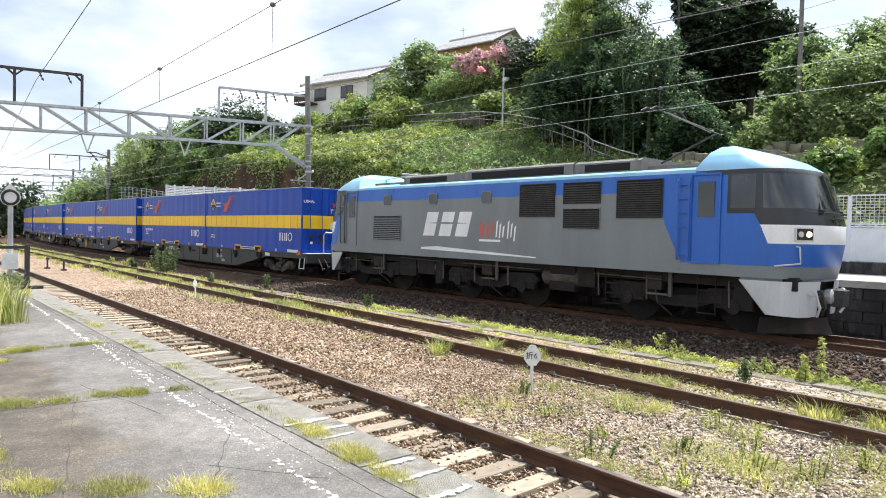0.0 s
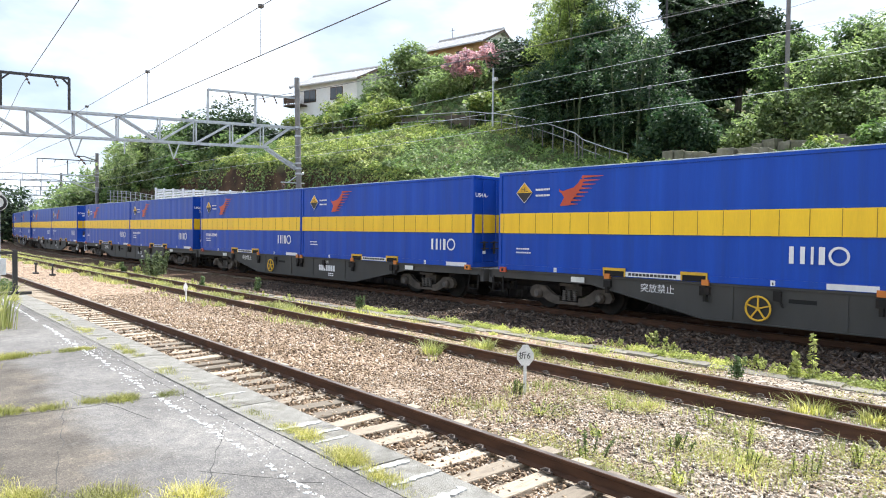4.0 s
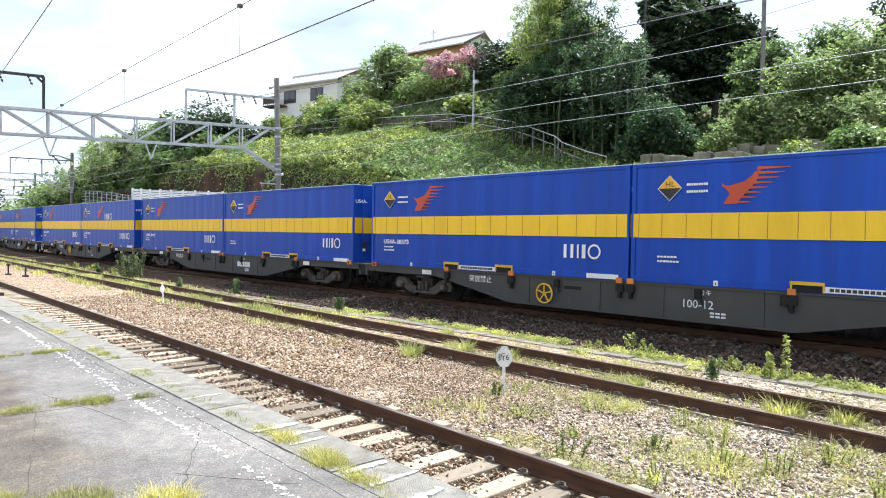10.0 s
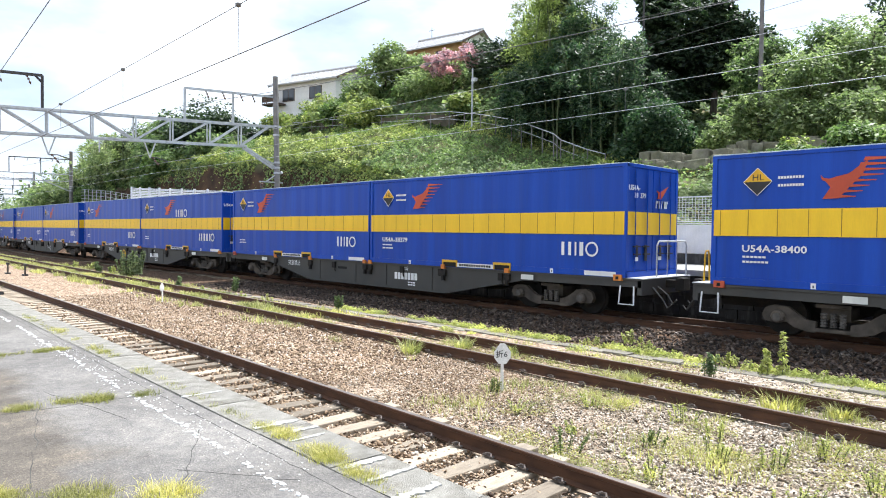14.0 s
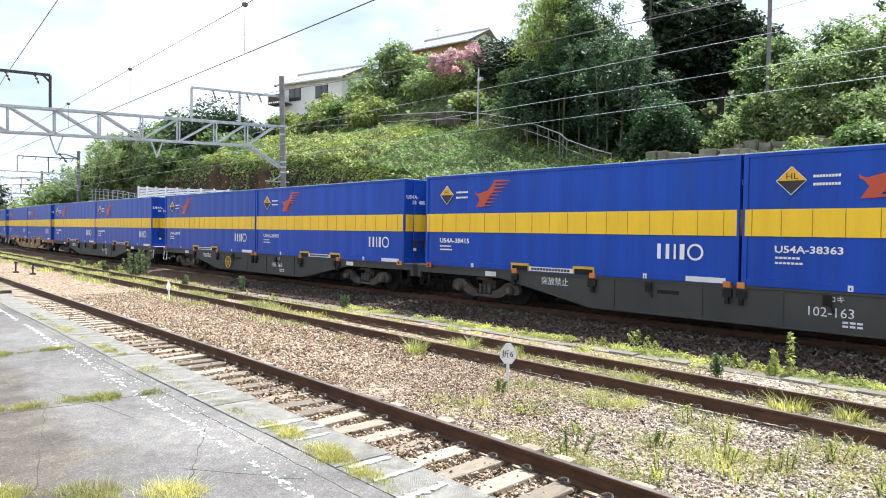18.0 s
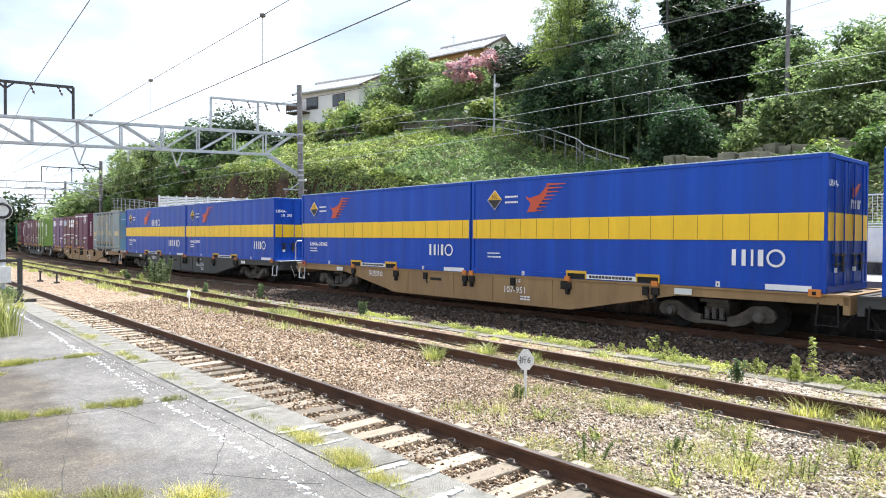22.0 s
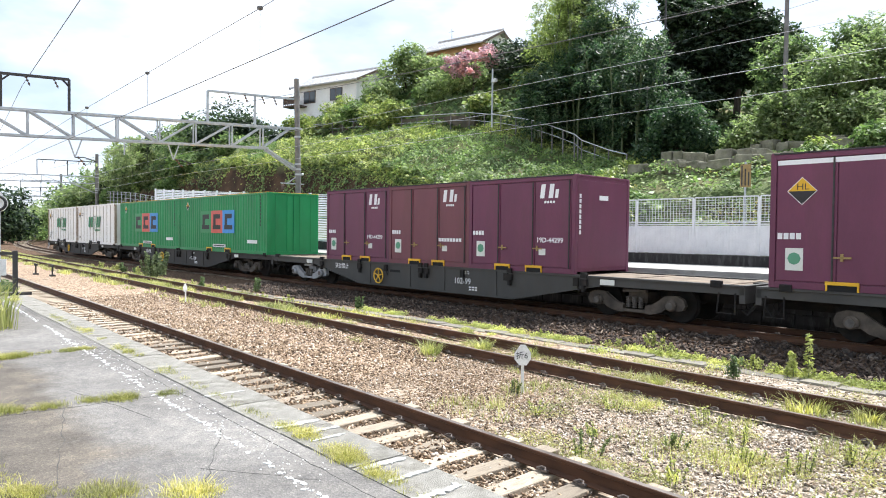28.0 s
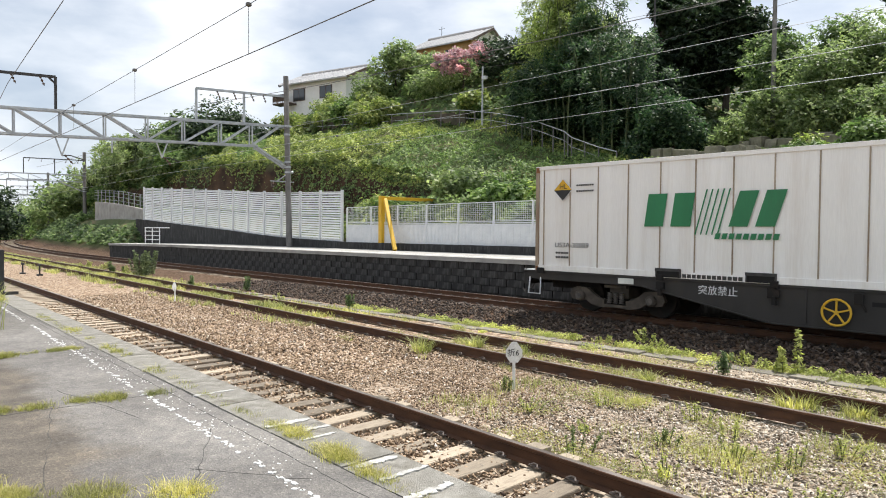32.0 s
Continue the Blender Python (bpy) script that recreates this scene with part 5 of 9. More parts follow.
        for yy in (-0.78, -0.36, 0.34, 0.78):
            b = Build()
            b.box(L + 0.0, L + 0.045, yy - 0.17, yy + 0.12, 0.70, 0.73)
            b.box(L + 0.0, L + 0.045, yy - 0.13, yy + 0.16, 0.52, 0.55)
            b.box(L + 0.0, L + 0.03, yy - 0.05, yy + 0.03, 0.38, 0.75)
            part("door_latch", b, M_DARKSTEEL, c)
            if yy in (-0.78, 0.34):
                part("latch_plate", Build().box(L + 0.0, L + 0.034, yy - 0.08, yy + 0.03, 0.38, 0.47), M_WHITE, c)
        fork_pockets(c, -W, -1, M_YELLOW)
        b = Build()
        b.box(-0.68, 0.68, -W - 0.012, -W, 0.02, 0.13)
        strip = part("label_strip", b, M_WHITE, c)
        b = Build()
        bars_of_text(b, -0.6, 0.6, 0.045, 0.105, -W - 0.012, -1, 13)
        part("strip_print", b, M_DARKSTEEL, strip)
        for x, wide in ((-L + 1.9, 0.09), (L - 2.1, 0.09), (L - 1.1, 0.85)):
            plate = part("tally_plate", Build().box(x, x + wide, -W - 0.008, -W, 0.015, 0.125), M_WHITE, c)
            if wide < 0.1:
                part("slot", Build().box(x + 0.033, x + 0.057, -W - 0.011, -W - 0.004, 0.035, 0.085), M_DARKSTEEL, plate)
    elif kind == "green":
        b = Build()
        x0 = -L + 2.63
        w = 3.66 / 3
        for k, mtl in enumerate((M_DEEPGREEN, M_MARKRED, M_MARKBLUE)):
            b = Build()
            flat_sign(b, rect(x0 + k * w, x0 + (k + 1) * w, 0.88, 1.93), -W - 0.002, -1, t=0.006)
            tile = part("logo_tile", b, mtl, c, ("green", "coral red", "blue")[k] + " square of a painted mark")
            b = Build()
            flat_sign(b, rect(x0 + k * w + 0.2, x0 + (k + 1) * w - 0.2, 1.05, 1.25), -W - 0.008, -1)
            flat_sign(b, rect(x0 + k * w + 0.25, x0 + k * w + 0.5, 1.25, 1.76), -W - 0.008, -1)
            flat_sign(b, rect(x0 + k * w + 0.5, x0 + (k + 1) * w - 0.25, 1.55, 1.76), -W - 0.008, -1)
            part("logo_block", b, M_BLACK, tile)
        hazard_mark(c, -L + 1.1, 2.2, 0.2, y - 0.004)
        b = Build()
        for k in range(9):
            flat_sign(b, rect(L - 0.62, L - 0.55, 1.2 + k * 0.15, 1.31 + k * 0.15), -W - 0.001, -1)
        part("code_bars", b, M_BLACK, c)
        fork_pockets(c, -W, -1, M_AMBER)
        b = Build()
        b.box(-0.6, 0.75, -W - 0.01, -W, 0.22, 0.36)
        b.box(L - 1.75, L - 0.85, -W - 0.01, -W, 0.45, 0.6)
        part("label_strip", b, M_WHITE, c)
        b = Build()
        bars_of_text(b, -0.5, 0.65, 0.26, 0.32, -W - 0.01, -1, 12)
        part("strip_print", b, M_DARKSTEEL, c)
    else:
        b = Build()
        x0 = -L + 3.03
        block_word(b, x0, x0 + 1.25, 1.12, 1.84, 2, y, -1, 0.1)
        block_word(b, x0 + 1.9, x0 + 2.95, 1.12, 1.84, 2, y, -1, 0.22)
        for k in range(5):
            flat_sign(b, rect(x0 + 1.22 + k * 0.12, x0 + 1.25 + k * 0.12, 0.95, 1.9, 0.25), y, -1)
        block_word(b, -L + 4.67, -L + 5.97, 0.86, 0.98, 9, y, -1, 0.03)
        part("wordmark", b, M_MARKGREEN, c, "green block wordmark")
        hazard_mark(c, -L + 0.85, 2.02, 0.27, y)
        b = Build()
        bars_of_text(b, -L + 1.25, -L + 1.75, 2.1, 2.14, y, -1, 8)
        bars_of_text(b, -L + 1.25, -L + 1.75, 1.96, 2.0, y, -1, 8)
        for z in (0.44, 0.33):
            bars_of_text(b, -L + 0.65, -L + 1.05, z, z + 0.05, y, -1, 5)
        part("small_print", b, M_WAGON, c)
        b = Build()
        for x in (-L + 0.02, L - 0.11):
            for y2 in (-W - 0.005, W - 0.09):
                b.box(x, x + 0.09, y2, y2 + 0.095, H - 0.16, H - 0.03)
                b.box(x, x + 0.09, y2, y2 + 0.095, 0.0, 0.1)
        part("corner_castings", b, M_RUST, c, "rusty corner castings")
        fork_pockets(c, -W, -1, M_DARKSTEEL)
        b = Build()
        bars_of_text(b, -0.65, 0.65, 0.02, 0.1, -W - 0.003, -1, 12)
        part("strip_print", b, M_WAGON, c)
    return c


def short_container(body, label, length=3.70, height=2.50, logo="jr", high=False, code="", words=()):
    """A twelve-foot box with side doors."""
    L, W, H = length / 2, 1.225, height
    c = thing("freight_container", label, "container", group="containers on the train")
    b = Build()
    b.box(-L + 0.02, L - 0.02, -W + 0.04, W - 0.04, 0.06, H - 0.03)
    part("shell", b, body, c)
    b = Build()
    b.box(-L + 0.005, L - 0.005, -W + 0.01, W - 0.01, H - 0.05, H)
    part("roof", b, body, c, bevel=0.012)
    for x in (-L, L - 0.11):
        for y in (-W, W - 0.11):
            b = Build()
            b.box(x, x + 0.11, y, y + 0.11, 0.0, H - 0.02)
            part("corner_post", b, body, c, bevel=0.01)
    for y in (-W, W - 0.08):
        for z0, z1 in ((0.0, 0.13), (H - 0.13, H - 0.04)):
            part("side_rail", Build().box(-L + 0.11, L - 0.11, y, y + 0.08, z0, z1), body, c, bevel=0.006)
    for s in (-1, 1):
        for k, (x0, x1) in enumerate(((-L + 0.13, -L * 0.36), (-L * 0.35, L * 0.30), (L * 0.31, L - 0.13))):
            b = Build()
            y0, y1 = sorted((s * (W - 0.05), s * (W - 0.015)))
            b.box(x0, x1, y0, y1, 0.15, H - 0.15)
            door = part("side_door", b, body, c, bevel=0.008)
            if s < 0:
                b = Build()
                b.tube([(x1 - 0.06, -W, 0.14), (x1 - 0.06, -W, H - 0.14)], 0.018, 6)
                part("lock_rod", b, M_DARKSTEEL, door)
                if k:
                    b = Build()
                    b.box(x0 - 0.06, x0 + 0.24, -W - 0.02, -W + 0.0, 0.60, 0.635)
                    b.box(x0 + 0.06, x0 + 0.11, -W - 0.02, -W + 0.0, 0.55, 0.69)
                    part("handle", b, M_BRASS, door)
    for e in (-1, 1):
        b = Build()
        x0, x1 = sorted((e * (L - 0.03), e * (L - 0.005)))
        b.box(x0, x1, -W + 0.12, W - 0.12, 0.14, H - 0.14)
        part("end_panel", b, body, c, bevel=0.008)
    y = -W + 0.012
    b = Build()
    if logo == "jr":
        for q in (rect(0.72, 0.86, H - 0.58, H - 0.22, 0.05), rect(1.0, 1.14, H - 0.58, H - 0.22, 0.05), rect(1.2, 1.3, H - 0.58, H - 0.36, 0.03)):
            flat_sign(b, q, y, -1)
        block_word(b, 0.86, 1.22, H - 0.71, H - 0.65, 4, y, -1)
    elif logo == "jrf":
        x0, x1 = (L * 0.28, L * 0.86) if not words else (L * 0.0, L * 0.86)
        zt = H - 0.28
        zb = zt - (x1 - x0) * 0.36
        block_word(b, x0, x1, (zt + zb) / 2 + 0.02, zt, 3, y, -1, 0.08)
        block_word(b, x0 - 0.09, x1 - 0.12, zb, (zt + zb) / 2 - 0.01, 3, y, -1, 0.08)
        if words:
            flat_sign(b, [(-L * 0.85, 1.10), (-L * 0.2, 1.14), (L * 0.82, 1.10), (L * 0.82, 1.08), (-L * 0.85, 1.05)], y, -1)
        if not words:
            flat_sign(b, rect(-L * 0.86, -L * 0.36, H - 0.72, H - 0.3), y, -1)
    if high:
        flat_sign(b, rect(-L + 0.13, L - 0.13, H - 0.24, H - 0.15), y, -1)
    if not code:
        bars_of_text(b, 0.55, 1.55, 0.74, 0.84, y, -1, 8)
    bars_of_text(b, -L + 0.15, -L + 0.6, 0.95, 1.07, y, -1, 4)
    part("side_print", b, M_WHITE, c, "white block lettering")
    b = Build()
    flat_sign(b, rect(-L + 0.3, -L + 0.62, 0.35, 0.78), y, -1)
    flat_sign(b, rect(0.7, 0.92, 0.45, 0.62), y, -1)
    st = part("sticker", b, M_PAPER, c, "pale paper sticker")
    b = Build()
    flat_sign(b, [(-L + 0.46 + 0.12 * math.cos(0.785 * k), 0.58 + 0.12 * math.sin(0.785 * k)) for k in range(8)], y - 0.004, -1)
    part("sticker_disc", b, M_MOSS, st)
    if high:
        hazard_mark(c, -L + 0.58, H - 0.75, 0.26, y)
    b = Build()
    b.box(L + 0.0, L + 0.004, -0.2, 0.2, H - 0.62, H - 0.5)
    for k in range(8):
        b.box(L, L + 0.004, -W + 0.16, -W + 0.24, 1.0 + k * 0.13, 1.1 + k * 0.13)
    part("end_print", b, M_WHITE, c)
    if code:
        part("container_code", lettering(code, 0.18, M_WHITE, wide=1.05, bold=0.004), None, c, at=pose(0.62, y - 0.004, 0.78))
    if words:
        panel = part("notice_panel", flat_sign(Build(), rect(-L * 0.92, -L * 0.34, H - 0.70, H - 0.30), y, -1), M_PAPER, c, "white notice panel with blue lettering")
        for k, line in enumerate(words):
            part("notice_words", lettering(line, 0.145, M_MARKBLUE), None, panel, at=pose(-L * 0.90, y - 0.008, H - 0.45 - 0.18 * k))
    fork_pockets(c, -W, -1, M_AMBER, (-0.55, 0.55), 0.24, 0.02, 0.14)
    b = Build()
    b.box(-L + 0.06, L - 0.06, -W - 0.012, -W + 0.004, H - 0.035, H - 0.005)
    part("roof_lip", b, M_BLACK, c)
    return c


def old_container():
    """The twenty-foot weathered box with many door bars."""
    L, W, H = 3.0, 1.22, 2.60
    c = thing("freight_container", "weathered blue-grey container with faded yellow lettering and rust", "container", group="containers on the train")
    part("shell", Build().box(-L + 0.03, L - 0.03, -W + 0.05, W - 0.05, 0.06, H - 0.03), M_OLDROD, c)
    for x in (-L, L - 0.10):
        for y in (-W, W - 0.10):
            part("corner_post", Build().box(x, x + 0.10, y, y + 0.10, 0, H), M_OLDBLUE if x > 0 else M_OLDGREY, c, bevel=0.01)
    for y in (-W, W - 0.1):
        part("bottom_rail", Build().box(-L + 0.10, L - 0.10, y, y + 0.1, 0, 0.17), M_OLDGREY, c, "rust-streaked bottom rail", bevel=0.006)
        part("top_rail", Build().box(-L + 0.10, L - 0.10, y, y + 0.1, H - 0.10, H - 0.01), M_OLDBLUE, c, bevel=0.006)
    # side leaves between dark joints
    joints = (-L + 0.10, -1.56, -0.34, 1.07, L - 0.10)
    for a, d in zip(joints[:-1], joints[1:]):
        leaf = part("side_door", Build().box(a + 0.03, d - 0.03, -W + 0.02, -W + 0.06, 0.20, H - 0.13), M_OLDBLUE, c, bevel=0.01)
        part("door_seal", Build().box(d - 0.03, d + 0.03, -W + 0.03, -W + 0.045, 0.17, H - 0.1), M_VOID, leaf)
        if d < L - 0.2:
            for z in (0.3, 1.28, 2.3):
                part("hinge", Build().box(d - 0.11, d + 0.07, -W - 0.02, -W + 0.03, z, z + 0.09), M_OLDGREY, leaf)
    for x in (-1.83, -1.18, -0.56, -0.08, 0.59, 1.44):
        rod = part("lock_rod", Build().box(x - 0.03, x + 0.03, -W - 0.012, -W + 0.03, 0.06, H - 0.06), M_OLDGREY, c, bevel=0.008)
        for z in (0.06, 0.34, H - 0.22):
            part("rod_bracket", Build().box(x - 0.055, x + 0.055, -W - 0.03, -W + 0.02, z, z + 0.12), M_OLDROD, rod)
        b = Build()
        b.tube([(x - 0.2, -W - 0.03, 0.56), (x + 0.06, -W - 0.05, 0.57), (x + 0.2, -W - 0.03, 0.55)], 0.018, 6)
        b.box(x - 0.06, x + 0.0, -W - 0.045, -W - 0.01, 0.50, 0.63)
        part("handle", b, M_BRASS, rod, "tarnished brass handle")
    for z in (0.3, 1.28, 2.3):
        part("corner_hinge", Build().box(L - 0.2, L + 0.02, -W - 0.025, -W + 0.05, z, z + 0.10), M_OLDGREY, c)
    for x0, x1 in ((-1.7, -1.25), (-1.2, -0.8), (0.15, 0.55), (0.68, 1.2)):
        part("fork_pocket", Build().box(x0, x1, -W - 0.006, -W + 0.01, 0.0, 0.13), M_VOID, c)
    # front end: two leaves
    for y0, y1 in ((-W + 0.12, 0.0), (0.03, W - 0.12)):
        leaf = part("end_door", Build().box(L - 0.04, L - 0.005, y0, y1, 0.14, H - 0.1), M_SKYBLUE, c, "sky blue rust-stained end door", bevel=0.008)
        part("lock_rod", Build().tube([(L + 0.015, y1 - 0.06, 0.08), (L + 0.015, y1 - 0.06, H - 0.08)], 0.022, 6), M_OLDROD, leaf)
        part("handle", Build().tube([(L + 0.04, y1 - 0.32, 0.56), (L + 0.05, y1 - 0.02, 0.55)], 0.018, 6), M_BRASS, leaf)
    part("end_rail", Build().box(L - 0.05, L, -W + 0.1, W - 0.1, 0, 0.13), M_OLDGREY, c)
    # faded wordmark as plain slanted strokes and bands
    y = -W - 0.002 + 0.02

    def stroke(*pts, label=""):
        part("wordmark", flat_sign(Build(), pts, y, -1), M_CREAM, c, label)
    stroke(*rect(-L + 0.12, -L + 0.62, 1.02, 1.28), label="faded yellow strokes of lettering")
    stroke(*rect(2.0, L - 0.12, 1.02, 1.30))
    for x0, n in ((-2.28, 6), (0.04, 4)):
        stroke(*rect(x0, x0 + 0.12, 1.02, 1.86, 0.17))
        stroke(*rect(x0 + 0.22, x0 + 0.27, 1.02, 1.86, 0.17))
        for k in range(n):
            a = x0 + 0.60 + k * 0.225
            stroke(*rect(a, a + 0.09, 1.04, 1.32, 0.06))
    part("container_code", lettering("U31A-563", 0.12, M_WHITE, wide=1.2, bold=0.003), None, c, at=pose(-L + 0.15, y - 0.006, 0.70))
    part("container_code", lettering("U31A-563", 0.12, M_WHITE, wide=1.1, bold=0.003), None, c, at=pose(L + 0.003, -W + 0.16, 2.02, 0, 0, 90))
    return c


def bogie(parent, x, mat, name="bogie"):
    bg = part(name, Build().box(x - 0.25, x + 0.25, -0.85, 0.85, 0.42, 0.66), mat, parent, "cast steel bogie with two axles")
    for s in (-1, 1):
        y0, y1 = sorted((s * 0.92, s * 1.04))
        b = Build()
        for k in (-1, 1):
            b.prism([(x + k * u, z) for u, z in ((1.26, 0.44), (1.2, 0.58), (1.06, 0.64), (0.78, 0.62), (0.62, 0.50), (0.46, 0.40), (0.30, 0.37), (0.30, 0.19), (0.42, 0.19), (0.66, 0.25), (0.80, 0.34), (1.08, 0.32), (1.2, 0.34))], "y", y0, y1)
        b.box(x - 0.30, x + 0.30, y0, y1, 0.66, 0.73)
        b.box(x - 0.30, x + 0.30, y0, y1, 0.20, 0.27)
        part("side_frame", b, mat, bg, bevel=0.008)
        for ax in (-0.95, 0.95):
            b = Build()
            b.turned([(-0.09, 0.10), (-0.05, 0.13), (0.09, 0.13)] if s < 0 else [(-0.09, 0.13), (0.05, 0.13), (0.09, 0.10)], "y", (x + ax, s * 1.06, 0.43), 12)
            box = part("axle_box", b, mat, bg)
            if s < 0:
                b = Build()
                b.turned([(-0.012, 0.075), (0.012, 0.075)], "y", (x + ax, s * 1.155, 0.43), 12)
                part("axle_cap", b, M_AXLECAP, box)
        for dx in (-0.16, 0.0, 0.16) if s < 0 else ():
            prof = []
            for k in range(5):
                z = 0.30 + k * 0.055
                prof += [(z, 0.045), (z + 0.008, 0.062), (z + 0.03, 0.062), (z + 0.038, 0.045)]
            part("spring", Build().turned(prof, "z", (x + dx, s * 1.0, 0), 8), M_AXLECAP, bg)
    for ax in (-0.95, 0.95):
        b = Build()
        b.turned([(-0.75, 0.06), (0.75, 0.06)], "y", (x + ax, 0, 0.43), 8)
        for s in (-1, 1):
            y = s * 0.60
            prof = [(-0.065, 0.43), (-0.04, 0.405), (0.06, 0.40)] if s > 0 else [(-0.06, 0.40), (0.04, 0.405), (0.065, 0.43)]
            b.turned([(a, r * 0.999) for a, r in prof], "y", (x + ax, y, 0.43), 24)
        part("wheelset", b, M_BOGIE, bg, smooth=True)
    return bg


def wagon(color, label, rails, brake_left, bogie_mats, locks):
    """A long flat container wagon."""
    w = thing("container_wagon", label, "wagon", group="wagons of the train")
    b = Build()
    b.box(-9.6, 9.6, -1.0, 1.0, 0.86, 0.97)
    for k in range(9):
        x = -9.2 + k * 2.3
        b.box(x - 0.1, x + 0.1, -1.15, 1.15, 0.8, 0.985)
    part("deck", b, M_DECK, w, "worn rusty deck")
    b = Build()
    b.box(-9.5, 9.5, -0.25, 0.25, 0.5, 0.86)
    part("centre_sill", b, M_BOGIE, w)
    for s in (-1, 1):
        b = Build()
        poly = [(-9.7, 0.78), (-9.7, 0.99), (9.7, 0.99), (9.7, 0.80), (6.3, 0.77), (3.75, 0.26), (3.4, 0.22), (-3.4, 0.22), (-3.75, 0.26), (-6.3, 0.77)]
        y0, y1 = sorted((s * 1.16, s * 1.20))
        b.prism(poly, "y", y0, y1)
        y0, y1 = sorted((s * 1.10, s * 1.235))
        b.box(-9.7, 9.7, y0, y1, 0.95, 0.995)
        for p, q in (((-6.3, 0.77), (-3.5, 0.23)), ((-3.5, 0.23), (3.5, 0.23)), ((3.5, 0.23), (6.3, 0.77))):
            b.bar((p[0], s * 1.18, p[1]), (q[0], s * 1.18, q[1]), 0.11, 0.025)
        part("side_sill", b, color, w, bevel=0.004)
        for x in (-2.9, -0.8, 0.8, 2.9) if s < 0 else ():
            b = Build()
            y0, y1 = sorted((s * 1.2, s * 1.22))
            b.box(x - 0.03, x + 0.03, y0, y1, 0.28, 0.94)
            part("stiffener", b, color, w)
    for x in (-5.84, -3.44, -0.1, 3.44, 5.84):
        for dx in (-0.14, 0.14) if x == -0.1 else (0,):
            b = Build()
            b.box(x + dx - 0.075, x + dx + 0.075, -1.29, -1.17, 0.94, 1.06)
            part("twist_lock", b, M_ORANGE if locks else M_BOGIE, w, "orange container lock" if locks else "")
            b = Build()
            b.box(x + dx - 0.09, x + dx + 0.09, -1.28, -1.2, 0.74, 0.90)
            b.box(x + dx - 0.035, x + dx + 0.035, -1.30, -1.2, 0.60, 0.76)
            part("lock_gear", b, M_BOGIE, w)
    for x, mat in ((9.14, M_ORANGE), (-9.14, M_RED)):
        b = Build()
        b.box(x - 0.11, x + 0.11, -1.285, -1.16, 0.93, 1.07)
        lock = part("end_lock", b, mat if locks else M_BOGIE, w, "painted end container lock", bevel=0.01)
        part("lock_hole", Build().box(x - 0.04, x + 0.03, -1.288, -1.285, 0.96, 1.03), M_VOID, lock)
    for x in (-3.5, -2.0, 1.6, 3.3, 5.6):
        b = Build()
        b.box(x - 0.07, x + 0.07, -1.27, -1.19, 0.72, 0.92)
        b.tube([(x + 0.05, -1.25, 0.75), (x + 0.12, -1.26, 0.6)], 0.02, 5)
        part("lever", b, M_BOGIE, w)
    for x0, x1 in ((6.3, 6.7), (-6.9, -6.5)):
        part("data_plate", Build().box(x0, x1, -1.24, -1.235, 0.80, 0.93), M_PAPER, w)
    for e in (-1, 1):
        bogie(w, e * 7.1, bogie_mats[0 if e < 0 else 1])
        b = Build()
        x0, x1 = sorted((e * 9.6, e * 9.72))
        b.box(x0, x1, -1.2, 1.2, 0.62, 0.99)
        part("end_beam", b, color, w, bevel=0.01)
        b = Build()
        x0, x1 = sorted((e * 9.72, e * 10.12))
        b.box(x0, x1, -0.09, 0.09, 0.76, 0.94)
        b.box(*sorted((e * 10.0, e * 10.2)), -0.17, 0.17, 0.70, 1.0)
        part("coupler", b, M_BOGIE, w, bevel=0.02)
        for y, dz in ((-0.45, 0.5), (-0.7, 0.42)):
            b = Build()
            b.tube([(e * 9.72, y, 0.78), (e * 9.95, y, dz + 0.12), (e * 10.08, y, dz - 0.08), (e * 10.18, y, dz + 0.02)], 0.022, 6)
            part("brake_hose", b, M_BLACK, w)
        b = Build()
        x = e * 9.35
        b.tube([(x - 0.17, -1.2, 0.82), (x - 0.19, -1.24, 0.40), (x + 0.19, -1.24, 0.40), (x + 0.17, -1.2, 0.82)], 0.02, 6)
        part("foot_step", b, M_WHITE if e in rails else M_BOGIE, w, "bent white foot step" if e in rails else "")
        if e in rails:
            b = Build()
            x = e * 9.66
            b.tube([(x, -0.42, 0.98), (x, -0.42, 1.74), (x, -0.34, 1.84), (x, 0.98, 1.84), (x, 1.08, 1.74), (x, 1.08, 0.98)], 0.022, 6)
            for yy in (0.1, 0.58):
                b.tube([(x, yy, 0.98), (x, yy, 1.84)], 0.012, 6)
            part("handrail", b, M_STEEL if locks else M_OLIVE, w, "pipe handrail over the end platform")
            b = Build()
            yy = -0.75 if e > 0 else -0.62
            b.tube([(x + e * 0.02, yy - 0.14, 0.98), (x + e * 0.02, yy - 0.10, 1.58), (x + e * 0.02, yy - 0.05, 1.66), (x + e * 0.02, yy + 0.05, 1.66), (x + e * 0.02, yy + 0.10, 1.58), (x + e * 0.02, yy + 0.14, 0.98)], 0.02, 6)
            if e < 0 or not locks:
                part("grab_loop", b, M_AMBER if locks else M_OLIVE, w, "yellow bent grab loop")
            part("end_deck", Build().box(*sorted((e * 9.26, e * 9.74)), -1.19, 1.19, 0.985, 1.005), M_SKIRT, w, "pale worn end deck")
    part("sill_slot", Build().box(-1.8, -1.3, -1.206, -1.2, 0.70, 0.78), M_VOID, w)
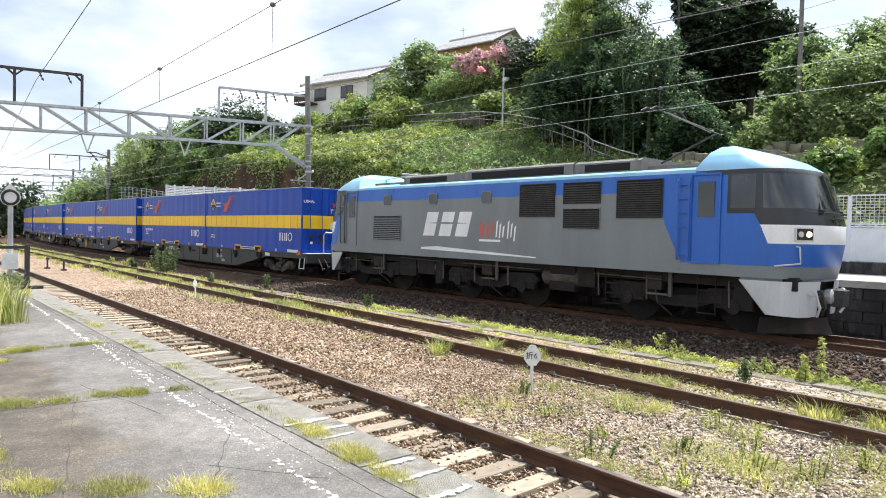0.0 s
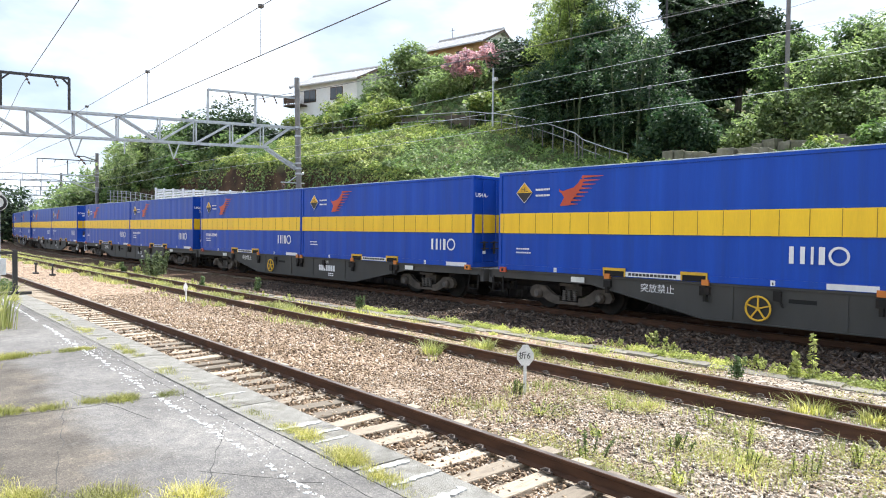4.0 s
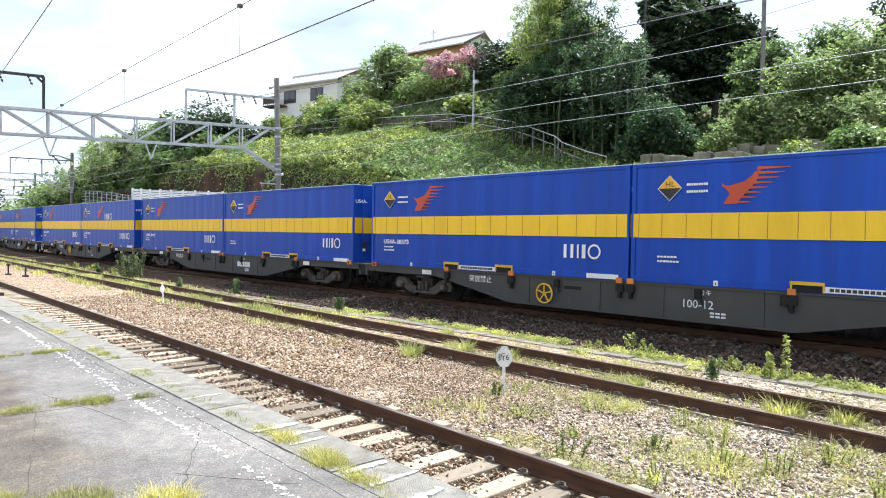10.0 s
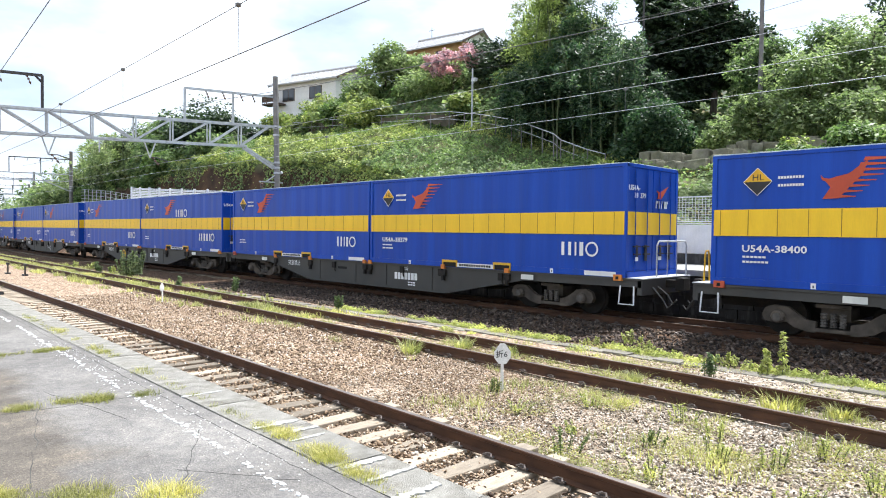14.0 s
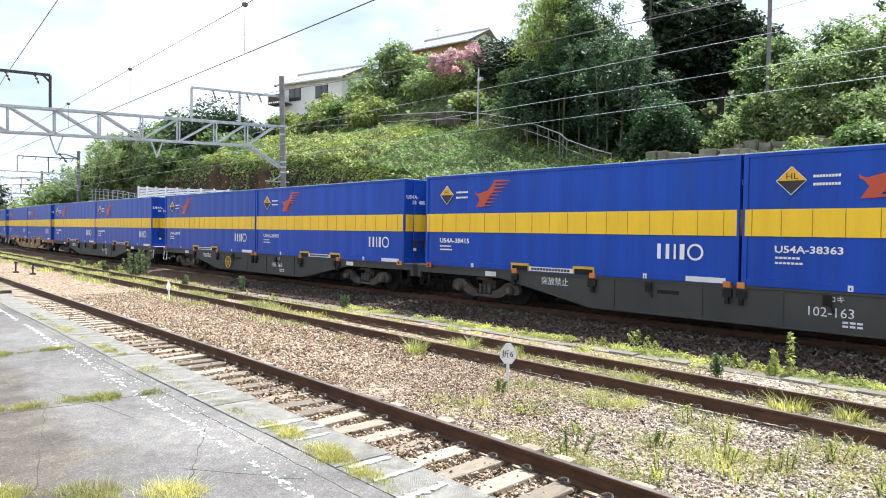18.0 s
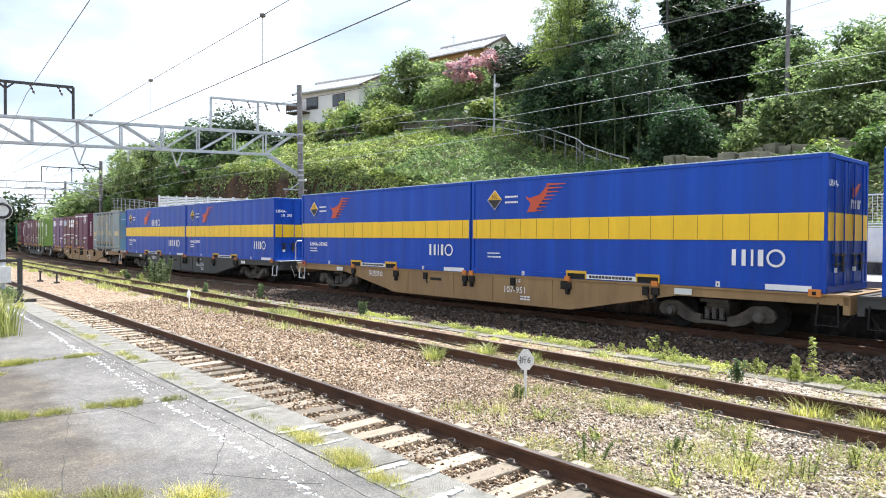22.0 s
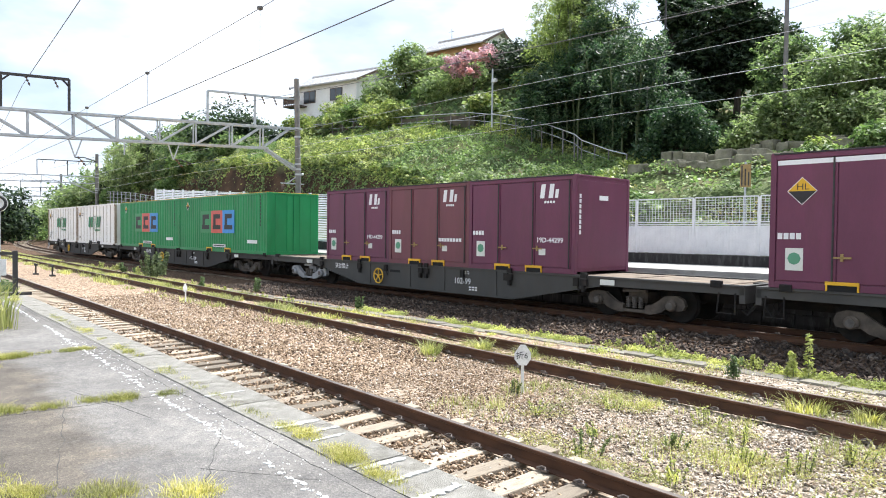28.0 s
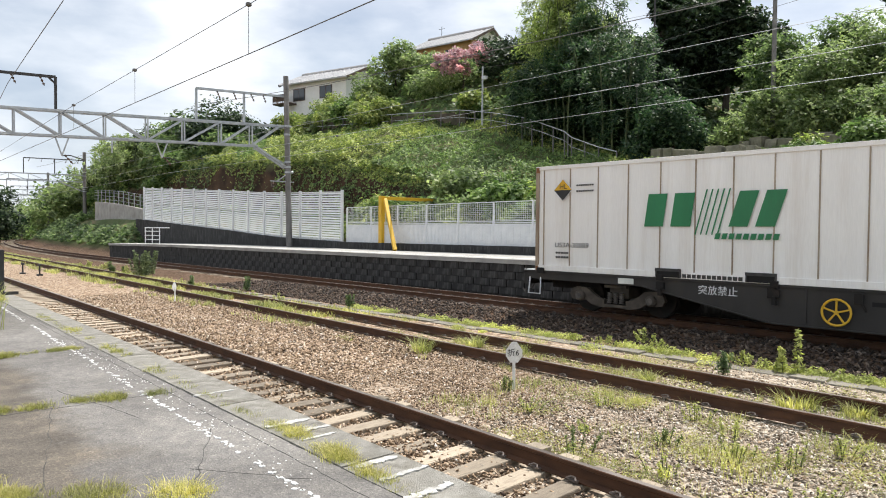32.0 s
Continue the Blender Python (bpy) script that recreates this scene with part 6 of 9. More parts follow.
    if brake_left is not None:
        x = brake_left
        wheel = part("hand_wheel", Build().turned([(-0.02, 0.04), (0.02, 0.04)], "y", (x, -1.27, 0.55), 8), M_YELLOW, w, "yellow spoked brake wheel")
        b = Build()
        ring = [(x + 0.24 * math.cos(6.2832 * k / 20), -1.27, 0.55 + 0.24 * math.sin(6.2832 * k / 20)) for k in range(21)]
        b.tube(ring, 0.022, 6)
        part("rim", b, M_YELLOW, wheel)
        for k in range(5):
            a = 6.2832 * k / 5 + 0.3
            part("spoke", Build().bar((x, -1.27, 0.55), (x + 0.23 * math.cos(a), -1.27, 0.55 + 0.23 * math.sin(a)), 0.03, 0.03), M_YELLOW, wheel)
    part("warning_lettering", TEXT_KEEP, None, w, at=pose(-5.0, -1.203, 0.71))
    return w

# ---- the locomotive ----
def cab_edge(z, e):
    """Where the blue of a cab begins: a slanted line on each side."""
    if e > 0:
        return 5.46 + 0.49 * max(0.0, 2.39 - z)
    return 6.85 + 0.36 * max(0.0, 3.28 - z)


def loco_body():
    """Side walls, noses and roof, painted by region."""
    mats = [M_LOCOGREY, M_LOCOBLUE, M_LOCOSKY, M_CABGLASS, M_SKIRT, M_WHITE, M_CABBLACK]
    b = Build()
    levels = [1.21, 1.45, 1.90, 2.27, 2.49, 2.60, 3.28, 3.39, 3.60, 3.80, 3.93, 3.98]
    front = [8.42, 8.48, 8.56, 8.57, 8.50, 8.44, 8.20, 8.12, 7.78, 7.25, 6.80, 6.62]
    half = [1.40, 1.40, 1.40, 1.40, 1.40, 1.40, 1.385, 1.37, 1.28, 1.10, 0.82, 0.5]
    xc = 7.36

    def outline(k, e):
        xf, w, z = front[k], half[k], levels[k]
        if k < 7:
            start = cab_edge(z, e) if e > 0 else cab_edge(z, e)
            win = max(6.90, start + 0.02)
            slant = 7.44 if z >= 2.49 else 7.57 if z > 2.0 else 7.72
            xs = [start, win, win + 0.07]
            mid = max(xc, start + 0.1)
            slant = max(slant, mid + 0.1)
        else:
            start = 6.14 + 0.14 * (k - 7) ** 0.8
            xs = [start, start + 0.03, start + 0.06]
            mid = min(xc, start + 0.08 + 0.5 * (xf - start - 0.08)) if k > 7 else xc
            slant = mid + 0.12 * (xf - mid)
        pts = [(x, -w) for x in xs] + [(mid, -w)]
        a0 = math.degrees(math.asin(max(0.02, min(0.9, (slant - mid) / (xf - mid)))))
        for a in [a0] + [a0 + (90 - a0) * t for t in (0.10, 0.22, 0.36, 0.52, 0.68, 0.84)]:
            a = radians(a)
            pts.append((mid + (xf - mid) * math.sin(a), -w * math.cos(a) ** 0.72))
        pts.append((xf, 0))
        pts = pts + [(x, -y) for x, y in reversed(pts[:-1])]
        return [(x * e, y * e) for x, y in pts]
    for e in (1, -1):
        rows = [outline(k, e) for k in range(len(levels))]
        n = len(rows[0])
        base = len(b.v)
        for k, row in enumerate(rows):
            b.v += [(x, y, levels[k]) for x, y in row]
        for k in range(len(levels) - 1):
            for j in range(n - 1):
                q = (base + k * n + j, base + k * n + j + 1, base + (k + 1) * n + j + 1, base + (k + 1) * n + j)
                jj = min(j, n - 2 - j)
                mi = 1
                if k == 0:
                    mi = 0
                elif k == 2:
                    mi = 5 if jj >= 4 else 1
                elif k == 3:
                    mi = 6 if jj >= 4 else 1
                elif k == 4:
                    mi = 6 if jj >= 1 else 1
                elif k == 5:
                    mi = 1 if jj < 1 else 6 if jj in (1, 4) else 3
                elif k == 6:
                    mi = 6 if jj >= 1 else 1
                elif k > 6:
                    mi = 2
                b.f.append(q)
                b.m.append(mi)
        b.f.append(tuple(base + (len(levels) - 1) * n + j for j in range(n)))
        b.m.append(2)
        b.f.append(tuple(base + j for j in range(n)))
        b.m.append(0)
        # raked rear face of the cab roof
        for k in range(7, len(levels) - 1):
            b.f.append((base + k * n, base + (k + 1) * n, base + (k + 1) * n + n - 1, base + k * n + n - 1))
            b.m.append(2)
    # long side walls between the cabs
    rows = [(1.21, 0), (1.45, 0), (1.90, 0), (2.27, 0), (2.49, 0), (2.60, 0), (2.97, 1), (3.28, 1), (3.36, 2), (3.43, 2)]
    for s in (-1, 1):
        for (z0, mi), (z1, _) in zip(rows[:-1], rows[1:]):
            w0, w1 = (1.40 if z <= 2.97 else 1.40 - 0.03 * (z - 2.97) / 0.46 for z in (z0, z1))
            r0, r1 = -cab_edge(z0, -1), -cab_edge(z1, -1)
            f0, f1 = cab_edge(min(z0, 3.28), 1), cab_edge(min(z1, 3.28), 1)
            if z0 >= 3.28:
                r0 = r1 = -6.95
                f0 = f1 = 6.2
            b.ngon([(r0, s * w0, z0), (f0, s * w0, z0), (f1, s * w1, z1), (r1, s * w1, z1)], mi)
        b.ngon([(-6.95, s * 1.37, 3.43), (6.2, s * 1.37, 3.43), (6.2, s * 1.12, 3.50), (-6.95, s * 1.12, 3.50)], 2)
    b.ngon([(-6.95, -1.12, 3.50), (6.6, -1.12, 3.50), (6.6, 1.12, 3.50), (-6.95, 1.12, 3.50)], 0)
    return b, mats


def louvres(parent, x0, x1, z0, z1, y, n, s=-1):
    b = Build()
    b.box(x0, x1, min(y, y + s * 0.012), max(y, y + s * 0.012), z0, z1)
    v = part("grille", b, M_VOID, parent, "black louvred intake grille")
    b = Build()
    for i in range(n):
        z = z0 + 0.02 + (z1 - z0 - 0.04) * i / n
        b.box(x0 + 0.02, x1 - 0.02, min(y + s * 0.01, y + s * 0.035), max(y + s * 0.01, y + s * 0.035), z, z + (z1 - z0) / n * 0.45)
    part("slats", b, M_DARKSTEEL if z0 > 2.0 else M_LOCOGREY, v)
    b = Build()
    for q in ((x0 - 0.014, x1 + 0.014, z0 - 0.014, z0), (x0 - 0.014, x1 + 0.014, z1, z1 + 0.014), (x0 - 0.014, x0, z0, z1), (x1, x1 + 0.014, z0, z1)):
        b.box(q[0], q[1], min(y, y + s * 0.03), max(y, y + s * 0.03), q[2], q[3])
    part("grille_frame", b, M_LOCOGREY if z0 < 2.2 else M_DARKSTEEL, v)


def locomotive():
    lo = thing("locomotive", "grey and blue electric freight locomotive with a raked blue cab", "locomotive")
    b, mats = loco_body()
    part("body_shell", b, mats, lo, smooth=True)
    Y = -1.40
    louvres(lo, 1.32, 2.46, 2.44, 3.27, Y, 16)
    louvres(lo, 2.76, 3.83, 2.76, 3.26, Y, 8)
    louvres(lo, 2.76, 3.83, 2.14, 2.62, Y, 9)
    louvres(lo, 4.31, 5.45, 2.41, 3.26, Y, 16)
    louvres(lo, -5.2, -3.75, 1.68, 2.46, Y, 12)
    for x in (-4.49, -2.2, 0.06):
        b = Build()
        b.prism([(x - 0.2, 2.86), (x - 0.14, 2.8), (x + 0.14, 2.8), (x + 0.2, 2.86), (x + 0.2, 3.1), (x + 0.14, 3.16), (x - 0.14, 3.16), (x - 0.2, 3.1)], "y", Y - 0.02, Y + 0.01)
        f = part("round_window", b, M_LOCOGREY, lo)
        b = Build()
        b.prism([(x - 0.18, 2.88), (x - 0.13, 2.83), (x + 0.13, 2.83), (x + 0.18, 2.88), (x + 0.18, 3.08), (x + 0.13, 3.13), (x - 0.13, 3.13), (x - 0.18, 3.08)], "y", Y - 0.026, Y - 0.018)
        part("pane", b, M_PANE, f)
    # cab doors
    for e, x in ((1, 6.45), (-1, -6.55)):
        w = 0.30
        b = Build()
        for q in ((x - w - 0.03, x - w, 1.44, 3.34), (x + w, x + w + 0.03, 1.44, 3.34), (x - w, x + w, 3.30, 3.34), (x - w, x + w, 1.44, 1.48)):
            b.box(q[0], q[1], Y - 0.03, Y, q[2], q[3])
        d = part("cab_door", b, M_LOCOBLUE if e > 0 else M_LOCOGREY, lo)
        b = Build()
        b.box(x - 0.17, x + 0.19, Y - 0.014, Y, 2.42, 3.16)
        part("door_window", b, M_CABGLASS, d)
        for hx in (x - w - 0.30, x - w - 0.04):
            b = Build()
            b.tube([(hx, Y - 0.01, 1.5), (hx, Y - 0.07, 1.55), (hx, Y - 0.07, 3.2), (hx, Y - 0.01, 3.25)], 0.016, 6)
            part("grab_rail", b, M_LOCOBLUE if e > 0 else M_DARKSTEEL, lo)
        b = Build()
        for k in range(6):
            b.box(x - w - 0.30, x - w - 0.06, Y - 0.06, Y, 1.6 + 0.3 * k, 1.63 + 0.3 * k)
        part("side_steps", b, M_LOCOBLUE if e > 0 else M_LOCOGREY, lo)
    # painted marks
    b = Build()
    block_word(b, -2.70, -0.55, 1.86, 2.58, 3, Y - 0.001, -1, 0.2)
    flat_sign(b, [(-2.72, 1.50), (-2.0, 1.545), (1.9, 1.38), (1.9, 1.35), (-2.72, 1.44)], Y - 0.001, -1)
    mark = part("white_mark", b, M_WHITE, lo, "white block mark and long swoosh")
    part("mark_cut", flat_sign(Build(), [(-2.45, 2.25), (-1.6, 2.28), (-0.6, 2.25), (-1.6, 2.215)], Y - 0.005, -1), M_LOCOGREY, mark)
    # brush strokes of the nickname mark, as plain strokes
    for mat, xs in ((M_MARKRED, (-0.2, -0.1, 0.02, 0.14, 0.26)), (M_WHITE, (0.44, 0.56, 0.68, 0.86, 0.98, 1.1))):
        for k, xa in enumerate(xs):
            hi, lo_z = 2.34 - 0.07 * (k % 3), 1.86 - (0.1 if xa > 1 else 0.03 * (k % 2))
            part("brush_stroke", flat_sign(Build(), [(xa, lo_z), (xa + 0.045, lo_z + 0.03), (xa + 0.09, hi), (xa + 0.03, hi - 0.05)], Y - 0.001, -1), mat, lo)
    part("name_strip", flat_sign(Build(), rect(-0.2, 0.62, 1.74, 1.8), Y - 0.001, -1), M_WHITE, lo)
    for e in (1, -1):
        # windscreen pillars, lamps, wipers, skirt, coupler
        b = Build()
        b.bar((e * 8.46, 0, 2.58), (e * 8.20, 0, 3.30), 0.07, 0.05)
        part("pillar", b, M_CABBLACK, lo)
        for y in (-0.62, 0.40):
            b = Build()
            b.bar((e * 8.42, y, 2.56), (e * 8.20, y + 0.3, 3.12), 0.025, 0.025)
            b.box(*sorted((e * 8.38, e * 8.48)), y - 0.04, y + 0.04, 2.5, 2.58)
            part("wiper", b, M_BLACK, lo)
        b = Build()
        arc = [(e * (7.36 + 1.20 * math.cos(radians(a))), 1.42 * math.sin(radians(a))) for a in range(-52, 53, 13)]
        b.tube([(x, y, 2.52) for x, y in arc], 0.016, 6)
        b.tube([(x, y, 2.40) for x, y in arc], 0.012, 6)
        part("nose_rail", b, M_BLACK, lo)
        for y in (-0.99, 0.99):
            b = Build()
            turn = Matrix.Translation((e * 8.22, y, 2.09)) @ Matrix.Rotation(e * (0.62 if y > 0 else -0.62), 4, "Z")
            b.box(-0.12, 0.075, -0.19, 0.19, -0.135, 0.135, 0, turn)
            lamp = part("headlamp", b, M_SKIRT, lo, bevel=0.015)
            b = Build()
            b.box(*sorted((0.07 * e, 0.078 * e)), -0.165, 0.165, -0.11, 0.11, 0, turn)
            part("lamp_hollow", b, M_PLOUGH, lamp)
            for dy in (-0.085, 0.085):
                b = Build()
                b.turned([(-0.01, 0.06), (0.01, 0.055)], "x", (0, 0, 0), 14)
                b.v = [tuple(turn @ (Vector(v) + Vector((0.08 * e, dy, 0)))) for v in b.v]
                part("lens", b, M_LAMP if e > 0 and dy > 0 else M_CHROME, lamp)
            b = Build()
            k = 1 if y > 0 else -1
            b.tube([(e * 8.10, k * 1.12, 1.86), (e * 8.22, k * 1.10, 1.84), (e * 8.24, k * 1.09, 1.52), (e * 7.86, k * 1.36, 1.46)], 0.02, 6)
            part("hand_bar", b, M_SKIRT, lo)
        b = Build()
        deck = [(e * 7.2, -1.38)] + [(e * (7.36 + 1.10 * math.cos(radians(a))), 1.36 * math.sin(radians(a))) for a in range(-75, 76, 15)] + [(e * 7.2, 1.38)]
        b.prism(deck, "z", 1.16, 1.205)
        part("buffer_beam", b, M_LOCOGREY, lo)
        b = Build()
        for s in (-1, 1):
            top = [(7.18, s * 1.37), (7.70, s * 1.37), (8.02, s * 1.26), (8.24, s * 1.02), (8.36, s * 0.74), (8.40, s * 0.45)]
            low = [(7.62, s * 1.35, 0.62), (7.72, s * 1.35, 0.50), (8.00, s * 1.24, 0.48), (8.20, s * 1.00, 0.46), (8.30, s * 0.74, 0.46), (8.33, s * 0.45, 0.46)]
            for (p, q), (r, t) in zip(zip(top[:-1], top[1:]), zip(low[:-1], low[1:])):
                b.hexa([(e * r[0], r[1], r[2]), (e * t[0], t[1], t[2]), (e * (t[0] - 0.03), t[1] - s * 0.03, t[2]), (e * (r[0] - 0.03), r[1] - s * 0.03, r[2]), (e * p[0], p[1], 1.16), (e * q[0], q[1], 1.16), (e * (q[0] - 0.03), q[1] - s * 0.03, 1.16), (e * (p[0] - 0.03), p[1] - s * 0.03, 1.16)])
        part("skirt", b, M_SKIRT, lo, "pale grey front skirt", smooth=True)
        b = Build()
        for s in (-1, 1):
            b.hexa([(e * 7.55, s * 1.25, 0.10), (e * 8.52, s * 0.05, 0.10), (e * 8.46, s * 0.05, 0.10), (e * 7.5, s * 1.2, 0.10), (e * 7.60, s * 1.25, 0.42), (e * 8.40, s * 0.05, 0.42), (e * 8.34, s * 0.05, 0.42), (e * 7.55, s * 1.2, 0.42)])
        part("plough", b, M_PLOUGH, lo, "rust-stained snow plough plate")
        b = Build()
        b.box(*sorted((e * 8.20, e * 8.55)), -0.1, 0.1, 0.72, 0.94)
        b.box(*sorted((e * 8.50, e * 8.74)), -0.17, 0.17, 0.66, 1.0)
        part("coupler", b, M_DARKSTEEL, lo, bevel=0.03)
        b = Build()
        b.turned([(8.30, 0.10), (8.42, 0.15), (8.52, 0.15), (8.56, 0.09)], "x", (0, -0.16, 0.86), 12)
        b.v = [(e * v[0], v[1], v[2]) for v in b.v]
        part("jumper_box", b, M_STEEL, lo)
        for y in (-0.82, -0.50, 0.50, 0.82):
            b = Build()
            b.tube([(e * 8.25, y, 0.95), (e * 8.45, y, 0.92), (e * 8.50, y * 0.92, 0.66), (e * 8.42, y * 0.8, 0.48)], 0.028, 6)
            b.turned([(-0.05, 0.055), (0.05, 0.055)], "y", (e * 8.40, y, 0.94), 8)
            part("air_hose", b, M_SKIRT if abs(y) > 0.7 else M_BLACK, lo)
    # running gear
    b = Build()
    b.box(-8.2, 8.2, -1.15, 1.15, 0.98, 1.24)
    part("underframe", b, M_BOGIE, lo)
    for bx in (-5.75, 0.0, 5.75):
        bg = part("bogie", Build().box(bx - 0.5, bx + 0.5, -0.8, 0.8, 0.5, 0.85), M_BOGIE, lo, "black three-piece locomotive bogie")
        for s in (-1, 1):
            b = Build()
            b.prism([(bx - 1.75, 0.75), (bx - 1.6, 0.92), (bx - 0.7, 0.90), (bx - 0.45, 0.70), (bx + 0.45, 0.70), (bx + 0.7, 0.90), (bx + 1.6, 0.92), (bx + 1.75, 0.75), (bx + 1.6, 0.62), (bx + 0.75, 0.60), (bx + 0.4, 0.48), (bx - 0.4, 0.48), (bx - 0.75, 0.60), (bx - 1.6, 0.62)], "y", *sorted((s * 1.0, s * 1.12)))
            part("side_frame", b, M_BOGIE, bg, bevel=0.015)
            for ax in (-1.25, 1.25):
                b = Build()
                b.turned([(-0.12, 0.15), (0.1, 0.17)], "y", (bx + ax, s * 1.1, 0.56), 12)
                for dx in (-0.3, 0.3):
                    b.turned([(0.62, 0.08), (0.90, 0.08)], "z", (bx + ax + dx, s * 1.06, 0), 10)
                b.box(bx + ax - 0.42, bx + ax + 0.42, *sorted((s * 1.0, s * 1.18)), 0.52, 0.62)
                part("axle_box", b, M_BOGIE, bg)
        for ax in (-1.25, 1.25):
            b = Build()
            b.turned([(-0.7, 0.09), (0.7, 0.09)], "y", (bx + ax, 0, 0.56), 10)
            for s in (-1, 1):
                b.turned([(-0.06, 0.56), (0.06, 0.56)], "y", (bx + ax, s * 0.60, 0.56), 32)
            part("wheelset", b, M_BOGIE, bg, smooth=True)
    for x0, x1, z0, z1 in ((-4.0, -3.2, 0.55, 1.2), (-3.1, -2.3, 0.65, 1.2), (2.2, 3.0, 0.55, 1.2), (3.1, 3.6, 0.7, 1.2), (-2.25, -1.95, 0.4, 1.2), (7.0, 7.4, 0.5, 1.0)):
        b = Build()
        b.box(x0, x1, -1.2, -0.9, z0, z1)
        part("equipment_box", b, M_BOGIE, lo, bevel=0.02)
    # hanging posts with step plates, sand boxes, pipes and tanks between the bogies
    for x in (-4.85, 0.35, 5.6):
        part("step_post", Build().box(x - 0.04, x + 0.04, -1.24, -1.18, 0.66, 1.2), M_AXLECAP, lo)
        part("step_plate", Build().box(x - 0.55, x - 0.04, -1.27, -1.1, 0.68, 0.72), M_AXLECAP, lo)
        part("sand_box", Build().box(x - 0.62, x - 0.22, -1.2, -0.95, 0.78, 1.12), M_PLOUGH, lo, bevel=0.03)
        part("sand_pipe", Build().tube([(x - 0.4, -1.15, 0.8), (x - 0.36, -1.1, 0.5), (x - 0.16, -0.8, 0.2)], 0.022, 6), M_AXLECAP, lo)
    for x, r in ((-2.6, 0.2), (2.5, 0.22)):
        part("air_tank", Build().turned([(x - 0.62, r * 0.6), (x - 0.52, r), (x + 0.52, r), (x + 0.62, r * 0.6)], "x", (0, -1.0, 0.88), 14), M_BOGIEBROWN, lo, smooth=True)
    for x in (-6.5, -5.0, -1.9, -0.55, 0.75, 3.7, 5.0, 6.9):
        part("brake_rod", Build().tube([(x, -1.2, 1.1), (x + 0.03, -1.22, 0.55)], 0.02, 6), M_AXLECAP, lo)
    for x0, x1, z in ((-6.6, -5.4, 0.95), (-3.9, -2.0, 1.12), (-1.0, 1.9, 1.08), (3.6, 5.4, 1.06)):
        part("pipe_run", Build().tube([(x0, -1.24, z), (x1, -1.24, z - 0.03)], 0.018, 6), M_BOGIEBROWN, lo)
    for x in (-7.2, 6.45, -0.9, 4.15):
        b = Build()
        for z in (0.38, 0.62, 0.86, 1.1):
            b.tube([(x - 0.2, -1.25, z), (x + 0.2, -1.25, z)], 0.018, 6)
        for dx in (-0.2, 0.2):
            b.tube([(x + dx, -1.25, 0.36), (x + dx, -1.25, 1.2)], 0.014, 6)
        part("ladder", b, M_BOGIE, lo)
    # roof
    for x0, x1, z1, w in ((-4.3, -1.9, 3.82, 0.85), (-1.4, 2.6, 3.86, 0.85), (2.7, 4.6, 3.84, 0.9)):
        b = Build()
        b.prism([(-w, 3.5), (w, 3.5), (w, z1 - 0.06), (w - 0.12, z1), (-w + 0.12, z1), (-w, z1 - 0.06)], "x", x0, x1)
        box = part("roof_box", b, M_ROOFKIT, lo, "dusty grey roof equipment box", bevel=0.01)
        b = Build()
        b.box(x0 + 0.3, x1 - 0.3, -w - 0.01, -w, 3.56, z1 - 0.1)
        part("roof_vent", b, M_VOID, box)
    for px, arm in ((5.1, 1), (-5.6, -1)):
        b = Build()
        for y in (-0.55, 0.55):
            b.bar((px - 0.9, y, 3.62), (px + 0.9, y, 3.62), 0.06)
            for dx in (-0.8, 0.8):
                b.turned([(3.48, 0.06), (3.53, 0.09), (3.56, 0.06), (3.6, 0.09)], "z", (px + dx, y, 0), 8)
        pan = part("pantograph", b, M_ROOFKIT, lo, "single-arm pantograph")
        if arm > 0:
            b = Build()
            b.tube([(px - 0.75, 0, 3.66), (px + 0.85, 0, 4.36)], 0.022, 6)
            part("lower_arm", b, M_DARKSTEEL, pan)
            b = Build()
            for y in (-0.12, 0.12):
                b.tube([(px + 0.85, y * 2.2, 4.36), (px - 0.42, y * 0.6, 5.0)], 0.013, 6)
            part("upper_arm", b, M_ROOFKIT, pan)
            b = Build()
            for dx in (-0.12, 0.12):
                b.tube([(px - 0.46 + dx, -0.85, 4.94), (px - 0.46 + dx, -0.6, 5.05), (px - 0.46 + dx, 0.6, 5.05), (px - 0.46 + dx, 0.85, 4.9)], 0.022, 6)
            part("contact_head", b, M_DARKSTEEL, pan)
        else:
            b = Build()
            b.tube([(px + 1.0, 0, 3.68), (px - 0.8, 0, 3.84), (px + 1.1, 0, 3.95)], 0.03, 6)
            b.tube([(px + 1.1, -0.8, 3.9), (px + 1.1, 0.8, 3.9)], 0.03, 6)
            part("folded_arm", b, M_STEEL, pan)
    b = Build()
    b.tube([(-6.3, -1.0, 3.5), (-6.75, -1.0, 3.95)], 0.02, 6)
    part("aerial", b, M_SKIRT, lo)
    return lo


LOCO = locomotive()

# ---- make-up of the train ----
RUNS = []                # thing, wagon number (-1 is the locomotive), offset along the vehicle, floor height
RUNS.append((LOCO, -1, 0.0, 0.0))

